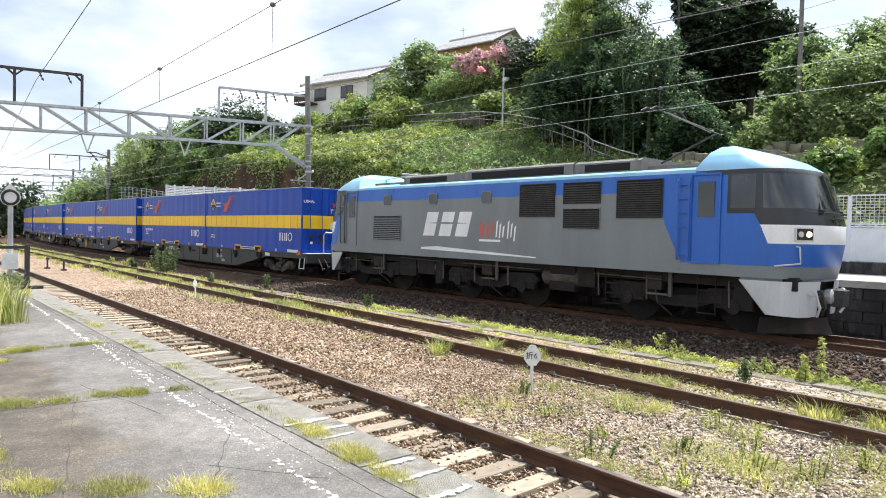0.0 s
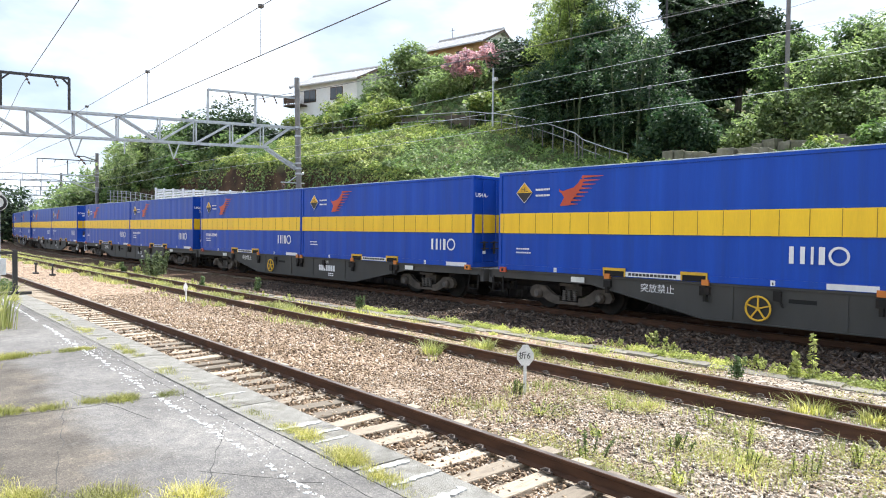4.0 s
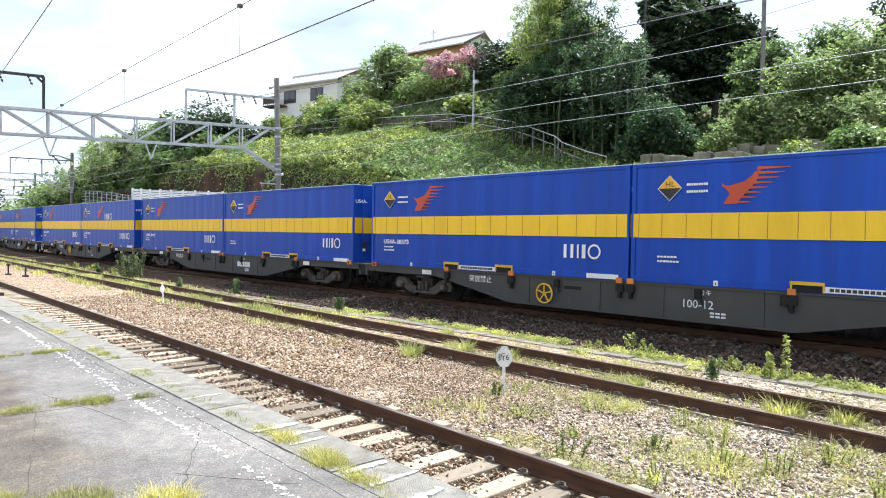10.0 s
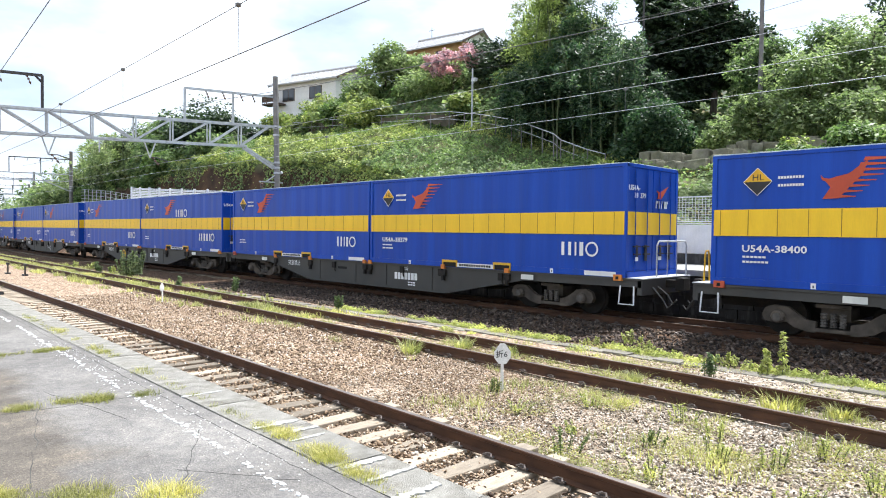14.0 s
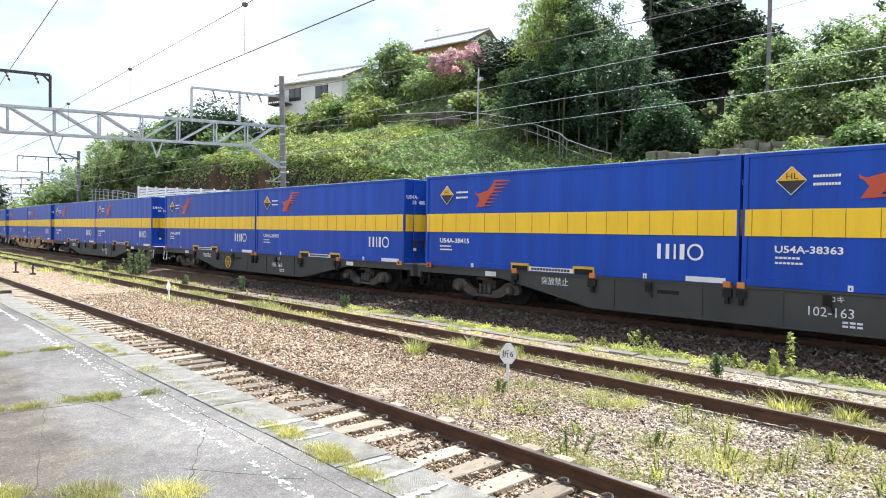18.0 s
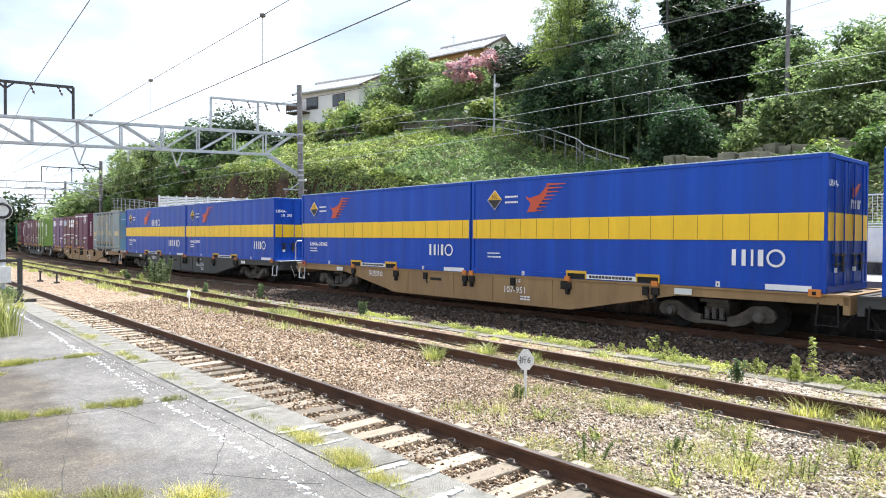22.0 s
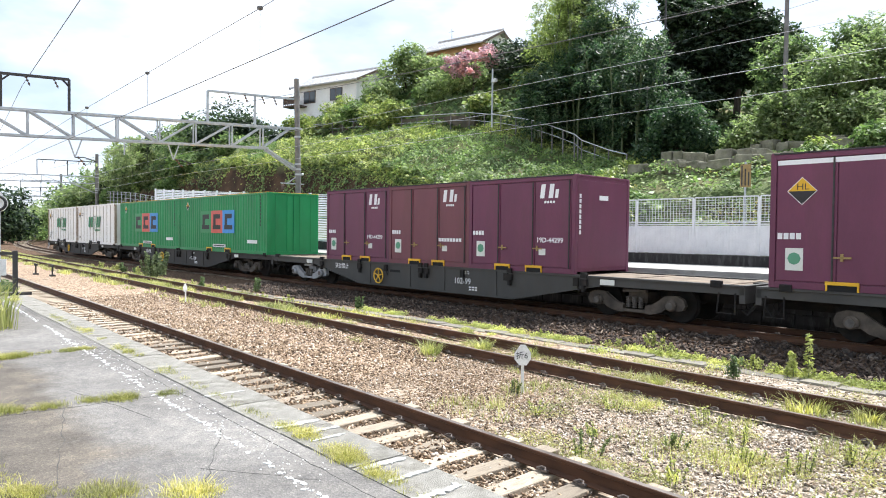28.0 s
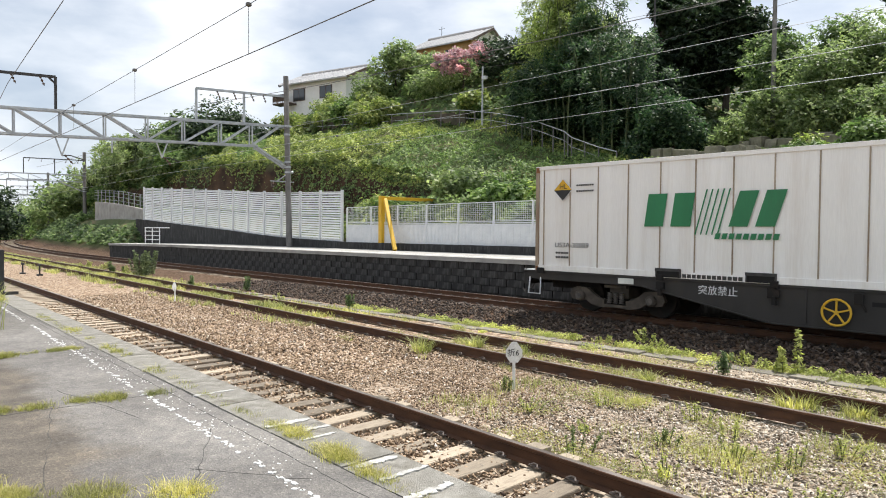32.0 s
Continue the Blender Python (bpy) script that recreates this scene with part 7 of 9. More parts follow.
PROTO = {
    "plain": long_container("blue", "deep blue container with a broad yellow stripe", ()),
    "high": long_container("blue", "deep blue container with a yellow stripe and two wordmarks", ("high", "long")),
    "green": long_container("green", "corrugated green container with a three-colour square mark", ()),
    "ice": long_container("ice", "off-white ribbed container with green lettering and rusty corners", ()),
    "plum": short_container(M_PLUM, "plum twelve-foot container with side doors", logo="jr", code="19D-44299"),
    "plumhigh": short_container(M_PLUM, "tall plum twelve-foot container with a warning diamond", height=2.62, logo="jr", high=True, code="20G-2119"),
    "maroon": short_container(M_MAROON, "brownish maroon twelve-foot container", logo="jr"),
    "jrf": short_container(M_MAROON, "maroon twelve-foot container with a white slanted mark", logo="jrf", code="19D-41921", words=("環境にやさしい", "鉄道コンテナ")),
    "plumjrf": short_container(M_PLUM, "plum twelve-foot container with a white slanted mark", logo="jrf"),
    "violet": short_container(M_VIOLET, "faded violet twelve-foot container", logo="jrf"),
    "lime": short_container(M_ECOGREEN, "light green twelve-foot container with dark marks", logo="jrf"),
    "old": old_container(),
}
PROTO_USED = set()


def load(kind, n, x):
    if kind in PROTO_USED:
        c = copy_thing(PROTO[kind], Matrix())
    else:
        c = PROTO[kind]
        PROTO_USED.add(kind)
    RUNS.append((c, n, x, 1.0))
    return c


WAGON_PROTO = {}


def put_wagon(n, color, rails, brake, bogies, locks):
    key = (color.name, rails, brake, bogies[0].name, bogies[1].name, locks)
    if key in WAGON_PROTO:
        w = copy_thing(WAGON_PROTO[key], Matrix())
    else:
        tint = "tan brown" if color is M_TAN else "sooty black" if color is M_WAGONBLACK else "dark grey"
        w = WAGON_PROTO[key] = wagon(color, "long " + tint + " flat container wagon", rails, brake, bogies, locks)
    RUNS.append((w, n, 0.0, 0.0))
    return w


REAR_RAILS = {3, 7, 11, 13, 19}
FRONT_RAILS = {0, 4, 8, 12, 14, 15, 16}
NUMBERS = {0: "101-36", 1: "100-34", 3: "101-35", 4: "101-12", 5: "100-12", 7: "101-11", 10: "102-163", 11: "103-163", 12: "104-2028", 13: "107-951", 14: "104-2254", 15: "107-1748", 17: "102-99", 18: "102-100", 19: "103-100"}
SMALL = lettering("コキ", 0.14, M_WHITE)
WAGONS = []
for n in range(20):
    rails = tuple(e for e, group in ((-1, REAR_RAILS), (1, FRONT_RAILS)) if n in group)
    brake = -2.35 if n in (1, 2, 5, 7, 9, 11, 17, 18, 19) else None
    bogies = (M_BOGIEGREY if n == 17 else M_BOGIEBROWN, M_BOGIEBROWN)
    WAGONS.append(put_wagon(n, M_TAN if n in (13, 15) else M_WAGONBLACK if n > 17 else M_WAGON, rails, brake, bogies, n < 15))
for n, w in enumerate(WAGONS):
    number = lettering(NUMBERS[n], 0.25, M_WHITE) if n in NUMBERS else bars_of_text(Build(), 1.22, 2.3, 0.52, 0.73, 0, -1, 7)
    part("wagon_number", number, M_WHITE, w, at=pose(1.22, -1.203, 0.52) if n in NUMBERS else pose(0, -1.203, 0))
    part("class_letters", SMALL, None, w, at=pose(1.6, -1.203, 0.80))
    plate = Build()
    bars_of_text(plate, 1.85, 2.2, 0.42, 0.46, -1.203, -1, 3)
    bars_of_text(plate, 1.85, 2.2, 0.35, 0.39, -1.203, -1, 3)
    part("data_bars", plate, M_WHITE, w)
    if n <= 14:
        load("high" if n == 14 else "plain", n, -4.68)
        load("high" if n in (7, 9) else "plain", n, 4.68)
    elif n == 15:
        load("violet", n, -7.62)
        load("jrf", n, -3.92)
        load("plumhigh", n, -0.24)
        load("old", n, 6.05)
    elif n == 16:
        load("plumhigh", n, -7.62)
        load("plumjrf", n, -3.90)
        load("maroon", n, -0.18)
        load("lime", n, 3.54)
    elif n == 17:
        load("plum", n, -3.70)
        load("maroon", n, 0.0)
        load("plum", n, 3.70)
    elif n == 18:
        load("green", n, -4.68)
        load("green", n, 4.68)
    else:
        load("ice", n, -4.68)
        load("ice", n, 4.68)

# container codes that can be read
CODES = {(0, 0): "U54A-38414", (1, 1): "U54A-38345", (2, 0): "U54A-38340", (3, 1): "U54A-38337", (4, 0): "U54A-38387", (4, 1): "U54A-38434", (5, 0): "U54A-38373", (6, 0): "U54A-38392", (7, 0): "U54A-38400", (7, 1): "U54A-38210", (8, 1): "U54A-38379", (10, 0): "U54A-38415", (10, 1): "U54A-38363", (11, 0): "U54A-38378", (11, 1): "U54A-38405", (12, 0): "U54A-38404", (12, 1): "U54A-38382", (13, 0): "U54A-38362", (14, 0): "U54A-38216", (14, 1): "U54A-38381"}
for (n, which), code in CODES.items():
    boxes = [r for r in RUNS if r[1] == n and abs(abs(r[2]) - 4.68) < 0.01]
    c = boxes[which][0]
    part("container_code", lettering(code, 0.19, M_WHITE, wide=1.22, bold=0.004), None, c, at=pose(-STD_L / 2 + 0.62, -STD_W / 2 - 0.004, 0.68))
    part("end_code", lettering(code[5:7] + "  " + code[7:], 0.16, M_WHITE, wide=1.1, bold=0.004), None, c, at=pose(STD_L / 2 + 0.006, -0.92, 1.85, 0, 0, 90))

pale = [r[0] for r in RUNS if r[1] == 19][1]
part("container_code", lettering("U53A-30089", 0.17, M_WAGON, wide=1.15), None, pale, at=pose(-STD_L / 2 + 0.62, -STD_W / 2 - 0.016, 0.60))

# distance of each wagon's centre behind the first wagon's rear corner: short couplings inside a unit, long ones between units
BEHIND = {-1: -28.79, 15: 289.45, 16: 309.35, 17: 329.0, 18: 348.35, 19: 367.85}
for n in range(15):
    BEHIND[n] = 19.652 * n + 0.965 * sum(1 for k in (3, 7, 11, 13) if k < n) - 9.215 - {12: 0.15, 13: 0.25}.get(n, 0.0)


def rolled(t):
    """Place of the first wagon's rear corner: the train slowly gathers speed."""
    return -42.49 + 12.2594 * t + 0.01567 * t * t


def vehicle_pose(t, n):
    s = rolled(t) - BEHIND[n]
    a, b = main_line(s - 7.0), main_line(s + 7.0)
    h = math.atan2(b[1] - a[1], b[0] - a[0])
    return pose((a[0] + b[0]) / 2, (a[1] + b[1]) / 2, 0, 0, 0, math.degrees(h))

# ---- plants ----
def leaf_quads(centres, normals, size, rng, aspect=0.55, bend=0.0):
    """Diamond leaves at the centres, their faces about the normals."""
    n = len(centres)
    nor = normals + rng.normal(0, 0.55, (n, 3))
    nor /= np.linalg.norm(nor, axis=1, keepdims=True) + 1e-9
    ref = rng.normal(0, 1, (n, 3))
    a = np.cross(nor, ref)
    a /= np.linalg.norm(a, axis=1, keepdims=True) + 1e-9
    b = np.cross(nor, a)
    s = (size * rng.uniform(0.6, 1.35, n))[:, None]
    v = np.empty((n, 4, 3))
    v[:, 0], v[:, 2] = centres - a * s, centres + a * s
    v[:, 1], v[:, 3] = centres + b * s * aspect + nor * s * bend, centres - b * s * aspect + nor * s * bend
    return v.reshape(-1, 3), np.arange(n * 4).reshape(-1, 4)


def crown_mesh(name, lobes, count, size, mat, rng, hollow=0.72, aspect=0.55):
    """Leaves crowding the outside of many uneven lobes (x, y, z, radius, squash)."""
    lobes = np.asarray(lobes, float)
    wt = lobes[:, 3] ** 2
    pick = rng.choice(len(lobes), count, p=wt / wt.sum())
    d = rng.normal(0, 1, (count, 3))
    d /= np.linalg.norm(d, axis=1, keepdims=True)
    r = lobes[pick, 3] * (hollow + (1.08 - hollow) * rng.random(count) ** 0.7) * (1 + 0.18 * np.sin(d[:, 0] * 7 + d[:, 2] * 9 + pick))
    c = lobes[pick, :3] + d * r[:, None] * np.stack([np.ones(count), np.ones(count), lobes[pick, 4]], 1)
    v, q = leaf_quads(c, d * 0.6 + np.array([0, 0.1, 0.9]), np.full(count, size), rng, aspect, -0.12)
    return quick_mesh(name, v, q, mat)


def lobes_for(h0, h1, w, n, rng, top=0.55):
    out = []
    for i in range(n):
        t = rng.random()
        z = h0 + (h1 - h0) * t
        reach = w * (1 - abs(t - 0.4) ** 1.6 * top * 1.6) * 0.62
        a, k = rng.uniform(0, 6.283), rng.uniform(0.15, 1.0)
        out.append((math.cos(a) * reach * k, math.sin(a) * reach * k, z, w * rng.uniform(0.22, 0.42), rng.uniform(0.6, 0.95)))
    return out


def tree(x, y, h, w, mat, label, seed, name="tree", leaves=5000, size=0.16, base=0.3, lobes=14, z=None, lean=(0, 0), hollow=0.72, aspect=0.55):
    rng = np.random.default_rng(seed)
    z = hill(x, y) - 0.15 if z is None else z
    tr = thing(name, label, "tree", group="trees on the hill", at=pose(x, y, z))
    lb = lobes_for(h * base, h * 0.9, w, lobes, rng)
    b = Build()
    tx, ty = lean
    trunk = [(0, 0, 0), (0.06 * w + tx * 0.3, -0.03 * w + ty * 0.3, h * 0.3), (-0.04 * w + tx * 0.7, 0.05 * w + ty * 0.7, h * 0.6), (tx, ty, h * 0.85)]
    r0 = 0.03 * h
    b.tube(trunk, [r0, r0 * 0.75, r0 * 0.5, r0 * 0.2], 8)
    t = part("trunk", b, M_BARK, tr, smooth=True)
    for k, L in enumerate(lb[:8]):
        b = Build()
        zs = h * rng.uniform(0.25, 0.55)
        b.tube([(0, 0, zs), (L[0] * 0.5, L[1] * 0.5, zs + (L[2] - zs) * 0.6), (L[0], L[1], L[2])], [r0 * 0.4, r0 * 0.25, r0 * 0.08], 6)
        part("limb", b, M_BARK, t)
    part("crown", crown_mesh("crown", lb, leaves, size, mat, rng, hollow, aspect), None, tr)
    return tr


def shrub_thing(mat, label, seed, w=1.6, h=1.6, leaves=2200, size=0.10, name="shrub"):
    rng = np.random.default_rng(seed)
    sh = thing(name, label, "shrub", group="shrubs on the hill")
    lb = lobes_for(h * 0.15, h * 0.85, w, 9, rng, 0.4)
    for k in range(3):
        L = lb[k]
        part("stem", Build().tube([(0, 0, -0.2), (L[0] * 0.5, L[1] * 0.5, L[2] * 0.5), (L[0], L[1], L[2])], [0.04, 0.028, 0.01], 5), M_BARK, sh)
    part("foliage", crown_mesh("foliage", lb, leaves, size, mat, rng, 0.6), None, sh)
    return sh


def bamboo_grove(x, y, w, h, label, seed, culms=26, leaves=9000, size=0.17, mat=None):
    """Arching culms with drooping sprays of narrow leaves."""
    rng = np.random.default_rng(seed)
    z0 = hill(x, y) - 0.2
    g = thing("bamboo_grove", label, "bamboo", group="bamboo groves", at=pose(x, y, z0))
    cen, nor = [], []
    for k in range(culms):
        a, r = rng.uniform(0, 6.283), w * 0.5 * math.sqrt(rng.random())
        px, py = r * math.cos(a), r * math.sin(a)
        hh = h * rng.uniform(0.7, 1.08)
        la, lr = rng.uniform(0, 6.283), rng.uniform(0.06, 0.2) * hh
        pts = [(px + math.cos(la) * lr * t * t, py + math.sin(la) * lr * t * t, hh * (t - 0.10 * t ** 3)) for t in (0, 0.25, 0.5, 0.75, 1.0)]
        b = Build()
        b.tube(pts, [0.06, 0.055, 0.045, 0.03, 0.008], 6)
        part("culm", b, M_CULM, g)
        m, sprays = leaves // culms, 12
        ts = rng.uniform(0.18, 1.0, sprays)
        sp = (0.3 + 0.75 * np.sin(ts * 3.0)) * w * 0.17
        so = rng.normal(0, 1, (sprays, 3)) * sp[:, None] * np.array([1, 1, 0.4])
        tip = np.stack([px + math.cos(la) * lr * ts * ts, py + math.sin(la) * lr * ts * ts, hh * (ts - 0.1 * ts ** 3)], 1) + so
        pick = rng.integers(0, sprays, m)
        droop = rng.random(m)
        out = so[pick] / (np.linalg.norm(so[pick], axis=1, keepdims=True) + 1e-6)
        o = rng.normal(0, 1, (m, 3)) * (0.09 + 0.15 * droop)[:, None] + out * droop[:, None] * 0.62 - np.array([0, 0, 1.0]) * (droop ** 2 * 0.7)[:, None]
        cen.append(tip[pick] + o)
        nor.append(out * 0.5 + np.array([0, 0.1, 0.8]))
    v, q = leaf_quads(np.concatenate(cen), np.concatenate(nor), np.full(sum(len(c) for c in cen), size), rng, 0.28, -0.2)
    part("leaves", quick_mesh("leaves", v, q, mat or M_BAMBOO), None, g)
    # Added dark leaf core: the grove's inner shade put into leaf colour.
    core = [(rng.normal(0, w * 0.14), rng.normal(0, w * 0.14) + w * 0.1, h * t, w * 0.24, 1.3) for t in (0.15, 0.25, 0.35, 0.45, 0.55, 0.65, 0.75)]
    part("inner_leaves", crown_mesh("inner_leaves", core, 5000, size * 1.2, M_LEAFDARK, rng, 0.2, 0.3), None, g, "inner leaves coloured dark for the shade inside")
    return g


def mound(x, y):
    """Height of the lumpy growth over the ground, about 0 to 1."""
    a = noise.noise((x * 0.42, y * 0.42, 5)) + 0.5
    b = abs(noise.noise((x * 1.15, y * 1.15, 8)))
    c = abs(noise.noise((x * 2.7, y * 2.7, 2)))
    return max(0.0, 0.45 * a + 0.75 * b + 0.3 * c)


def hill_cover():
    """Creepers and low growth all over the slope, in mounds."""
    rng = np.random.default_rng(21)

    def scatter(n, x0, x1, d0, d1, size, lift, mat, name, label, mask=None, aspect=0.75):
        xs, ds = rng.uniform(x0, x1, n), d0 + (d1 - d0) * rng.random(n) ** 1.15
        keep = []
        for x, d, u in zip(xs, ds, rng.random(n)):
            if mask and not mask(x, d):
                continue
            y = line_y(x) + d
            z = hill(x, y)
            gx, gy = hill(x + 0.3, y) - z, hill(x, y + 0.3) - z
            if gy > 0.75:
                keep.append((x, y - 0.1, z + 0.12 * u, -gx, -gy, 0.3))
                continue
            m = mound(x, y) * min(1.0, max(0.2, (17.2 - d) / 2.6) if d < 19 else 1.0)
            gx += lift * (mound(x + 0.3, y) - m)
            gy += lift * (mound(x, y + 0.3) - m)
            keep.append((x, y, z + lift * m * (0.35 + 0.65 * u ** 0.45), -gx, -gy, 0.3))
        k = np.array(keep)
        nor = k[:, 3:] / np.linalg.norm(k[:, 3:], axis=1, keepdims=True)
        v, q = leaf_quads(k[:, :3], 1.1 * nor + np.array([0, 0.05, 0.3]), np.full(len(k), size), rng, aspect, -0.1)
        solid(name, quick_mesh(name, v, q, mat), None, label, "plants", kind="stuff")

    def crest(x, d):
        bare = -72 < x < -24 and 7.4 < d < 10.05 + 0.3 * noise.noise((x * 0.4, 0, 2))
        return not (bare and rng.random() > 0.04 + 0.4 * max(0, noise.noise((x * 0.35, d * 0.5, 9))))

    def fern(x, d):
        return noise.noise((x * 0.16, d * 0.22, 41)) + (0.75 if -33.5 < x < -19 and d < 16.5 else -0.28) > 0.12

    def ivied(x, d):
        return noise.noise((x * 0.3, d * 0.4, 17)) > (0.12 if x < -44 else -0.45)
    scatter(125000, -72, -18, 8.0, 18.5, 0.076, 1.15, M_IVY, "creeper_slope", "sunlit kudzu and ivy covering the slope", lambda x, d: crest(x, d) and not fern(x, d))
    scatter(90000, -72, -18, 8.0, 18.5, 0.10, 1.2, M_FERN, "fern_slope", "darker ferns and brambles on the slope", lambda x, d: crest(x, d) and fern(x, d), 0.4)
    # Ivy in the darker leaf green, which puts the bank's shade into colour.
    scatter(16000, -72, -24, 8.7, 10.1, 0.09, 0.1, M_FERN, "hanging_ivy", "ivy hanging down the bank, darkened for its shade", ivied)
    scatter(20000, -72, -24, 9.85, 11.2, 0.085, 0.45, M_IVY, "ivy_overhang", "ivy hanging over the edge of the dark bank", lambda x, d: noise.noise((x * 0.5, d, 4)) > -0.25)
    scatter(26000, -110, -55, 3.2, 16, 0.17, 1.0, M_LEAF, "bank_growth", "rank green growth on the railway bank", lambda x, d: not (-82 < x < -55 and 5.0 < d < 7.4))
    scatter(66000, -24, 14, 6.5, 22, 0.085, 0.7, M_LEAFLIGHT, "brush_slope", "mixed brush and grass on terraced slope", lambda x, d: noise.noise((x * 0.25, d * 0.5, 12)) > -0.18)
    scatter(16000, -22, 12, 6.5, 20, 0.085, 0.7, M_FERN, "dark_brush", "dusky brush in the hollows of the slope", lambda x, d: noise.noise((x * 0.25, d * 0.5, 12)) < -0.02)
    scatter(22000, -22, 12, 9.0, 15.5, 0.06, 0.6, M_DRYWEED, "dry_terrace", "dry straw-coloured grass on the terraces", lambda x, d: noise.noise((x * 0.12, d * 0.9, 21)) > 0.02)
    scatter(9000, -36, -18, 7.0, 10.5, 0.08, 1.0, M_GREYLEAF, "silvery_growth", "silvery green growth at the foot of the slope", lambda x, d: noise.noise((x * 0.45, d * 0.5, 31)) > 0.1)
    scatter(30000, -75, 22, 18, 40, 0.2, 1.1, M_LEAF, "upper_growth", "undergrowth below the houses and trees")


hill_cover()

# far left: trees and bamboo where the line curves away
def tree_to(x, y, top, w, mat, label, seed, **kw):
    """A tree whose crown reaches the height top."""
    z = hill(x, y) - 0.15
    return tree(x, y, max(1.6, (top - z) / 1.12), w, mat, label, seed, z=z, **kw)


for i, (x, y, top, w) in enumerate(((-76, 26, 12.0, 5.0), (-71, 27, 13.8, 5.5), (-66.3, 28, 14.5, 6), (-62, 29, 13.2, 5.0), (-68, 24.5, 10.6, 4.5), (-60, 26.5, 10.8, 4.0))):
    tree_to(x, y, top, w, (M_LEAFLIGHT, M_LEAF, M_LEAFDARK, M_LEAFDARK, M_LEAF, M_LEAF)[i], "evergreen tree above the bank", 30 + i, leaves=6000, size=0.19, base=0.15)
for i, (x, y, w, h) in enumerate(((-84, 25.5, 6, 5.6), (-92, 27, 7, 5.0), (-78, 25.0, 6, 5.2), (-101, 27, 7, 3.6))):
    bamboo_grove(x, y, w, h, "pale green bamboo thicket beside the curve", 40 + i, 22, 6500, 0.24, M_LEAFLIGHT)
for i, (x, y, h, w) in enumerate(((-108, 24.5, 5, 6), (-118, 28, 5, 8), (-128, 27, 6, 8), (-140, 22, 5, 9), (-150, 8, 5, 9), (-140, -2, 6, 10), (-160, 2, 5, 10), (-125, -6, 6.5, 8), (-160, 30, 6, 10))):
    tree(x, y, h, w, M_LEAF if i % 2 else M_LEAFLIGHT, "green roadside tree in the distance", 50 + i, leaves=3500, size=0.34, base=0.1)

tree(-110, 14.4, 8.6, 6.0, M_LEAFDARK, "dark pine beside the far curve", 59, leaves=3500, size=0.3, base=0.2, z=-0.3)

# round the houses
tree_to(-51.1, 33, 12.4, 2.2, M_LEAFLIGHT, "small pale garden tree below a house", 60, leaves=2600, size=0.13, base=0.15)
tree_to(-49.6, 35, 16.6, 3.0, M_LEAFLIGHT, "young pale green garden tree", 63, leaves=4000, size=0.14, base=0.15)
tree_to(-49.4, 38, 19.2, 3.6, M_LEAFLIGHT, "slender broadleaf tree beside a house", 61, leaves=5200, size=0.14, base=0.15)
tree_to(-46.9, 39, 17.9, 3.6, M_LEAFLIGHT, "light green garden tree", 62, leaves=5000, size=0.14, base=0.15)
tree_to(-44.6, 40, 17.1, 3.8, M_LEAFLIGHT, "leafy green garden tree", 64, leaves=5000, size=0.14, base=0.1)
tree_to(-41.5, 36.5, 14.2, 3.4, M_LEAFLIGHT, "rounded green garden tree", 68, leaves=4500, size=0.14, base=0.1)
tree_to(-37.2, 39, 17.5, 3.0, M_LEAFDARK, "dark glossy evergreen tree", 65, leaves=6000, size=0.14, base=0.05)
tree_to(-34.5, 38, 16.4, 3.6, M_LEAFDARK, "dark glossy evergreen tree", 66, leaves=6500, size=0.14, base=0.05)
tree_to(-54.5, 34.0, 12.4, 2.2, M_LEAF, "low garden tree below the house", 67, leaves=3000, size=0.13, base=0.1)


def crape_myrtle(x, y):
    rng = np.random.default_rng(71)
    z = hill(x, y)
    top = 16.3 - z
    tr = tree(x, y, top * 0.85, 3.6, M_LEAFLIGHT, "crape myrtle tree covered in pink blossom", 70, leaves=1500, size=0.12, base=0.35)
    lb = [(rng.uniform(-2.0, 3.2), rng.uniform(-2.0, 0.2), top * 0.9 - abs(rng.normal(0, 0.9)), rng.uniform(0.3, 0.6), 0.75) for _ in range(30)]
    part("blossom", crown_mesh("blossom", lb, 7500, 0.085, M_PINK, rng, 0.4, 0.8), None, tr, "clusters of pink blossom")


crape_myrtle(-38.6, 36.4)

# tall bamboo and dark trees further along the hill
for i, (x, y, w, top) in enumerate(((-28.9, 36.0, 3.0, 18.6), (-26.2, 34.0, 3.8, 18.8), (-24.0, 33.0, 3.6, 16.2), (-21.2, 32.0, 3.6, 12.4), (-26.6, 31.8, 3.0, 12.2))):
    # Later groves carry their shade in the leaf colour.
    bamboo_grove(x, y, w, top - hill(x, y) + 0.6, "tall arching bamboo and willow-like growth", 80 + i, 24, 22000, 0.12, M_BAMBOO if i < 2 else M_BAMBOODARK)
for i, (x, y, top, w) in enumerate(((-22.4, 38, 18.6, 2.7), (-20.9, 39, 19.4, 3.0), (-18.9, 39.5, 17.2, 2.4), (-20.6, 36.5, 11.5, 2.4))):
    tree_to(x, y, top, w, M_LEAFDARK, "tall dark evergreen oak", 90 + i, leaves=12000, size=0.16, base=0.25, lobes=20)
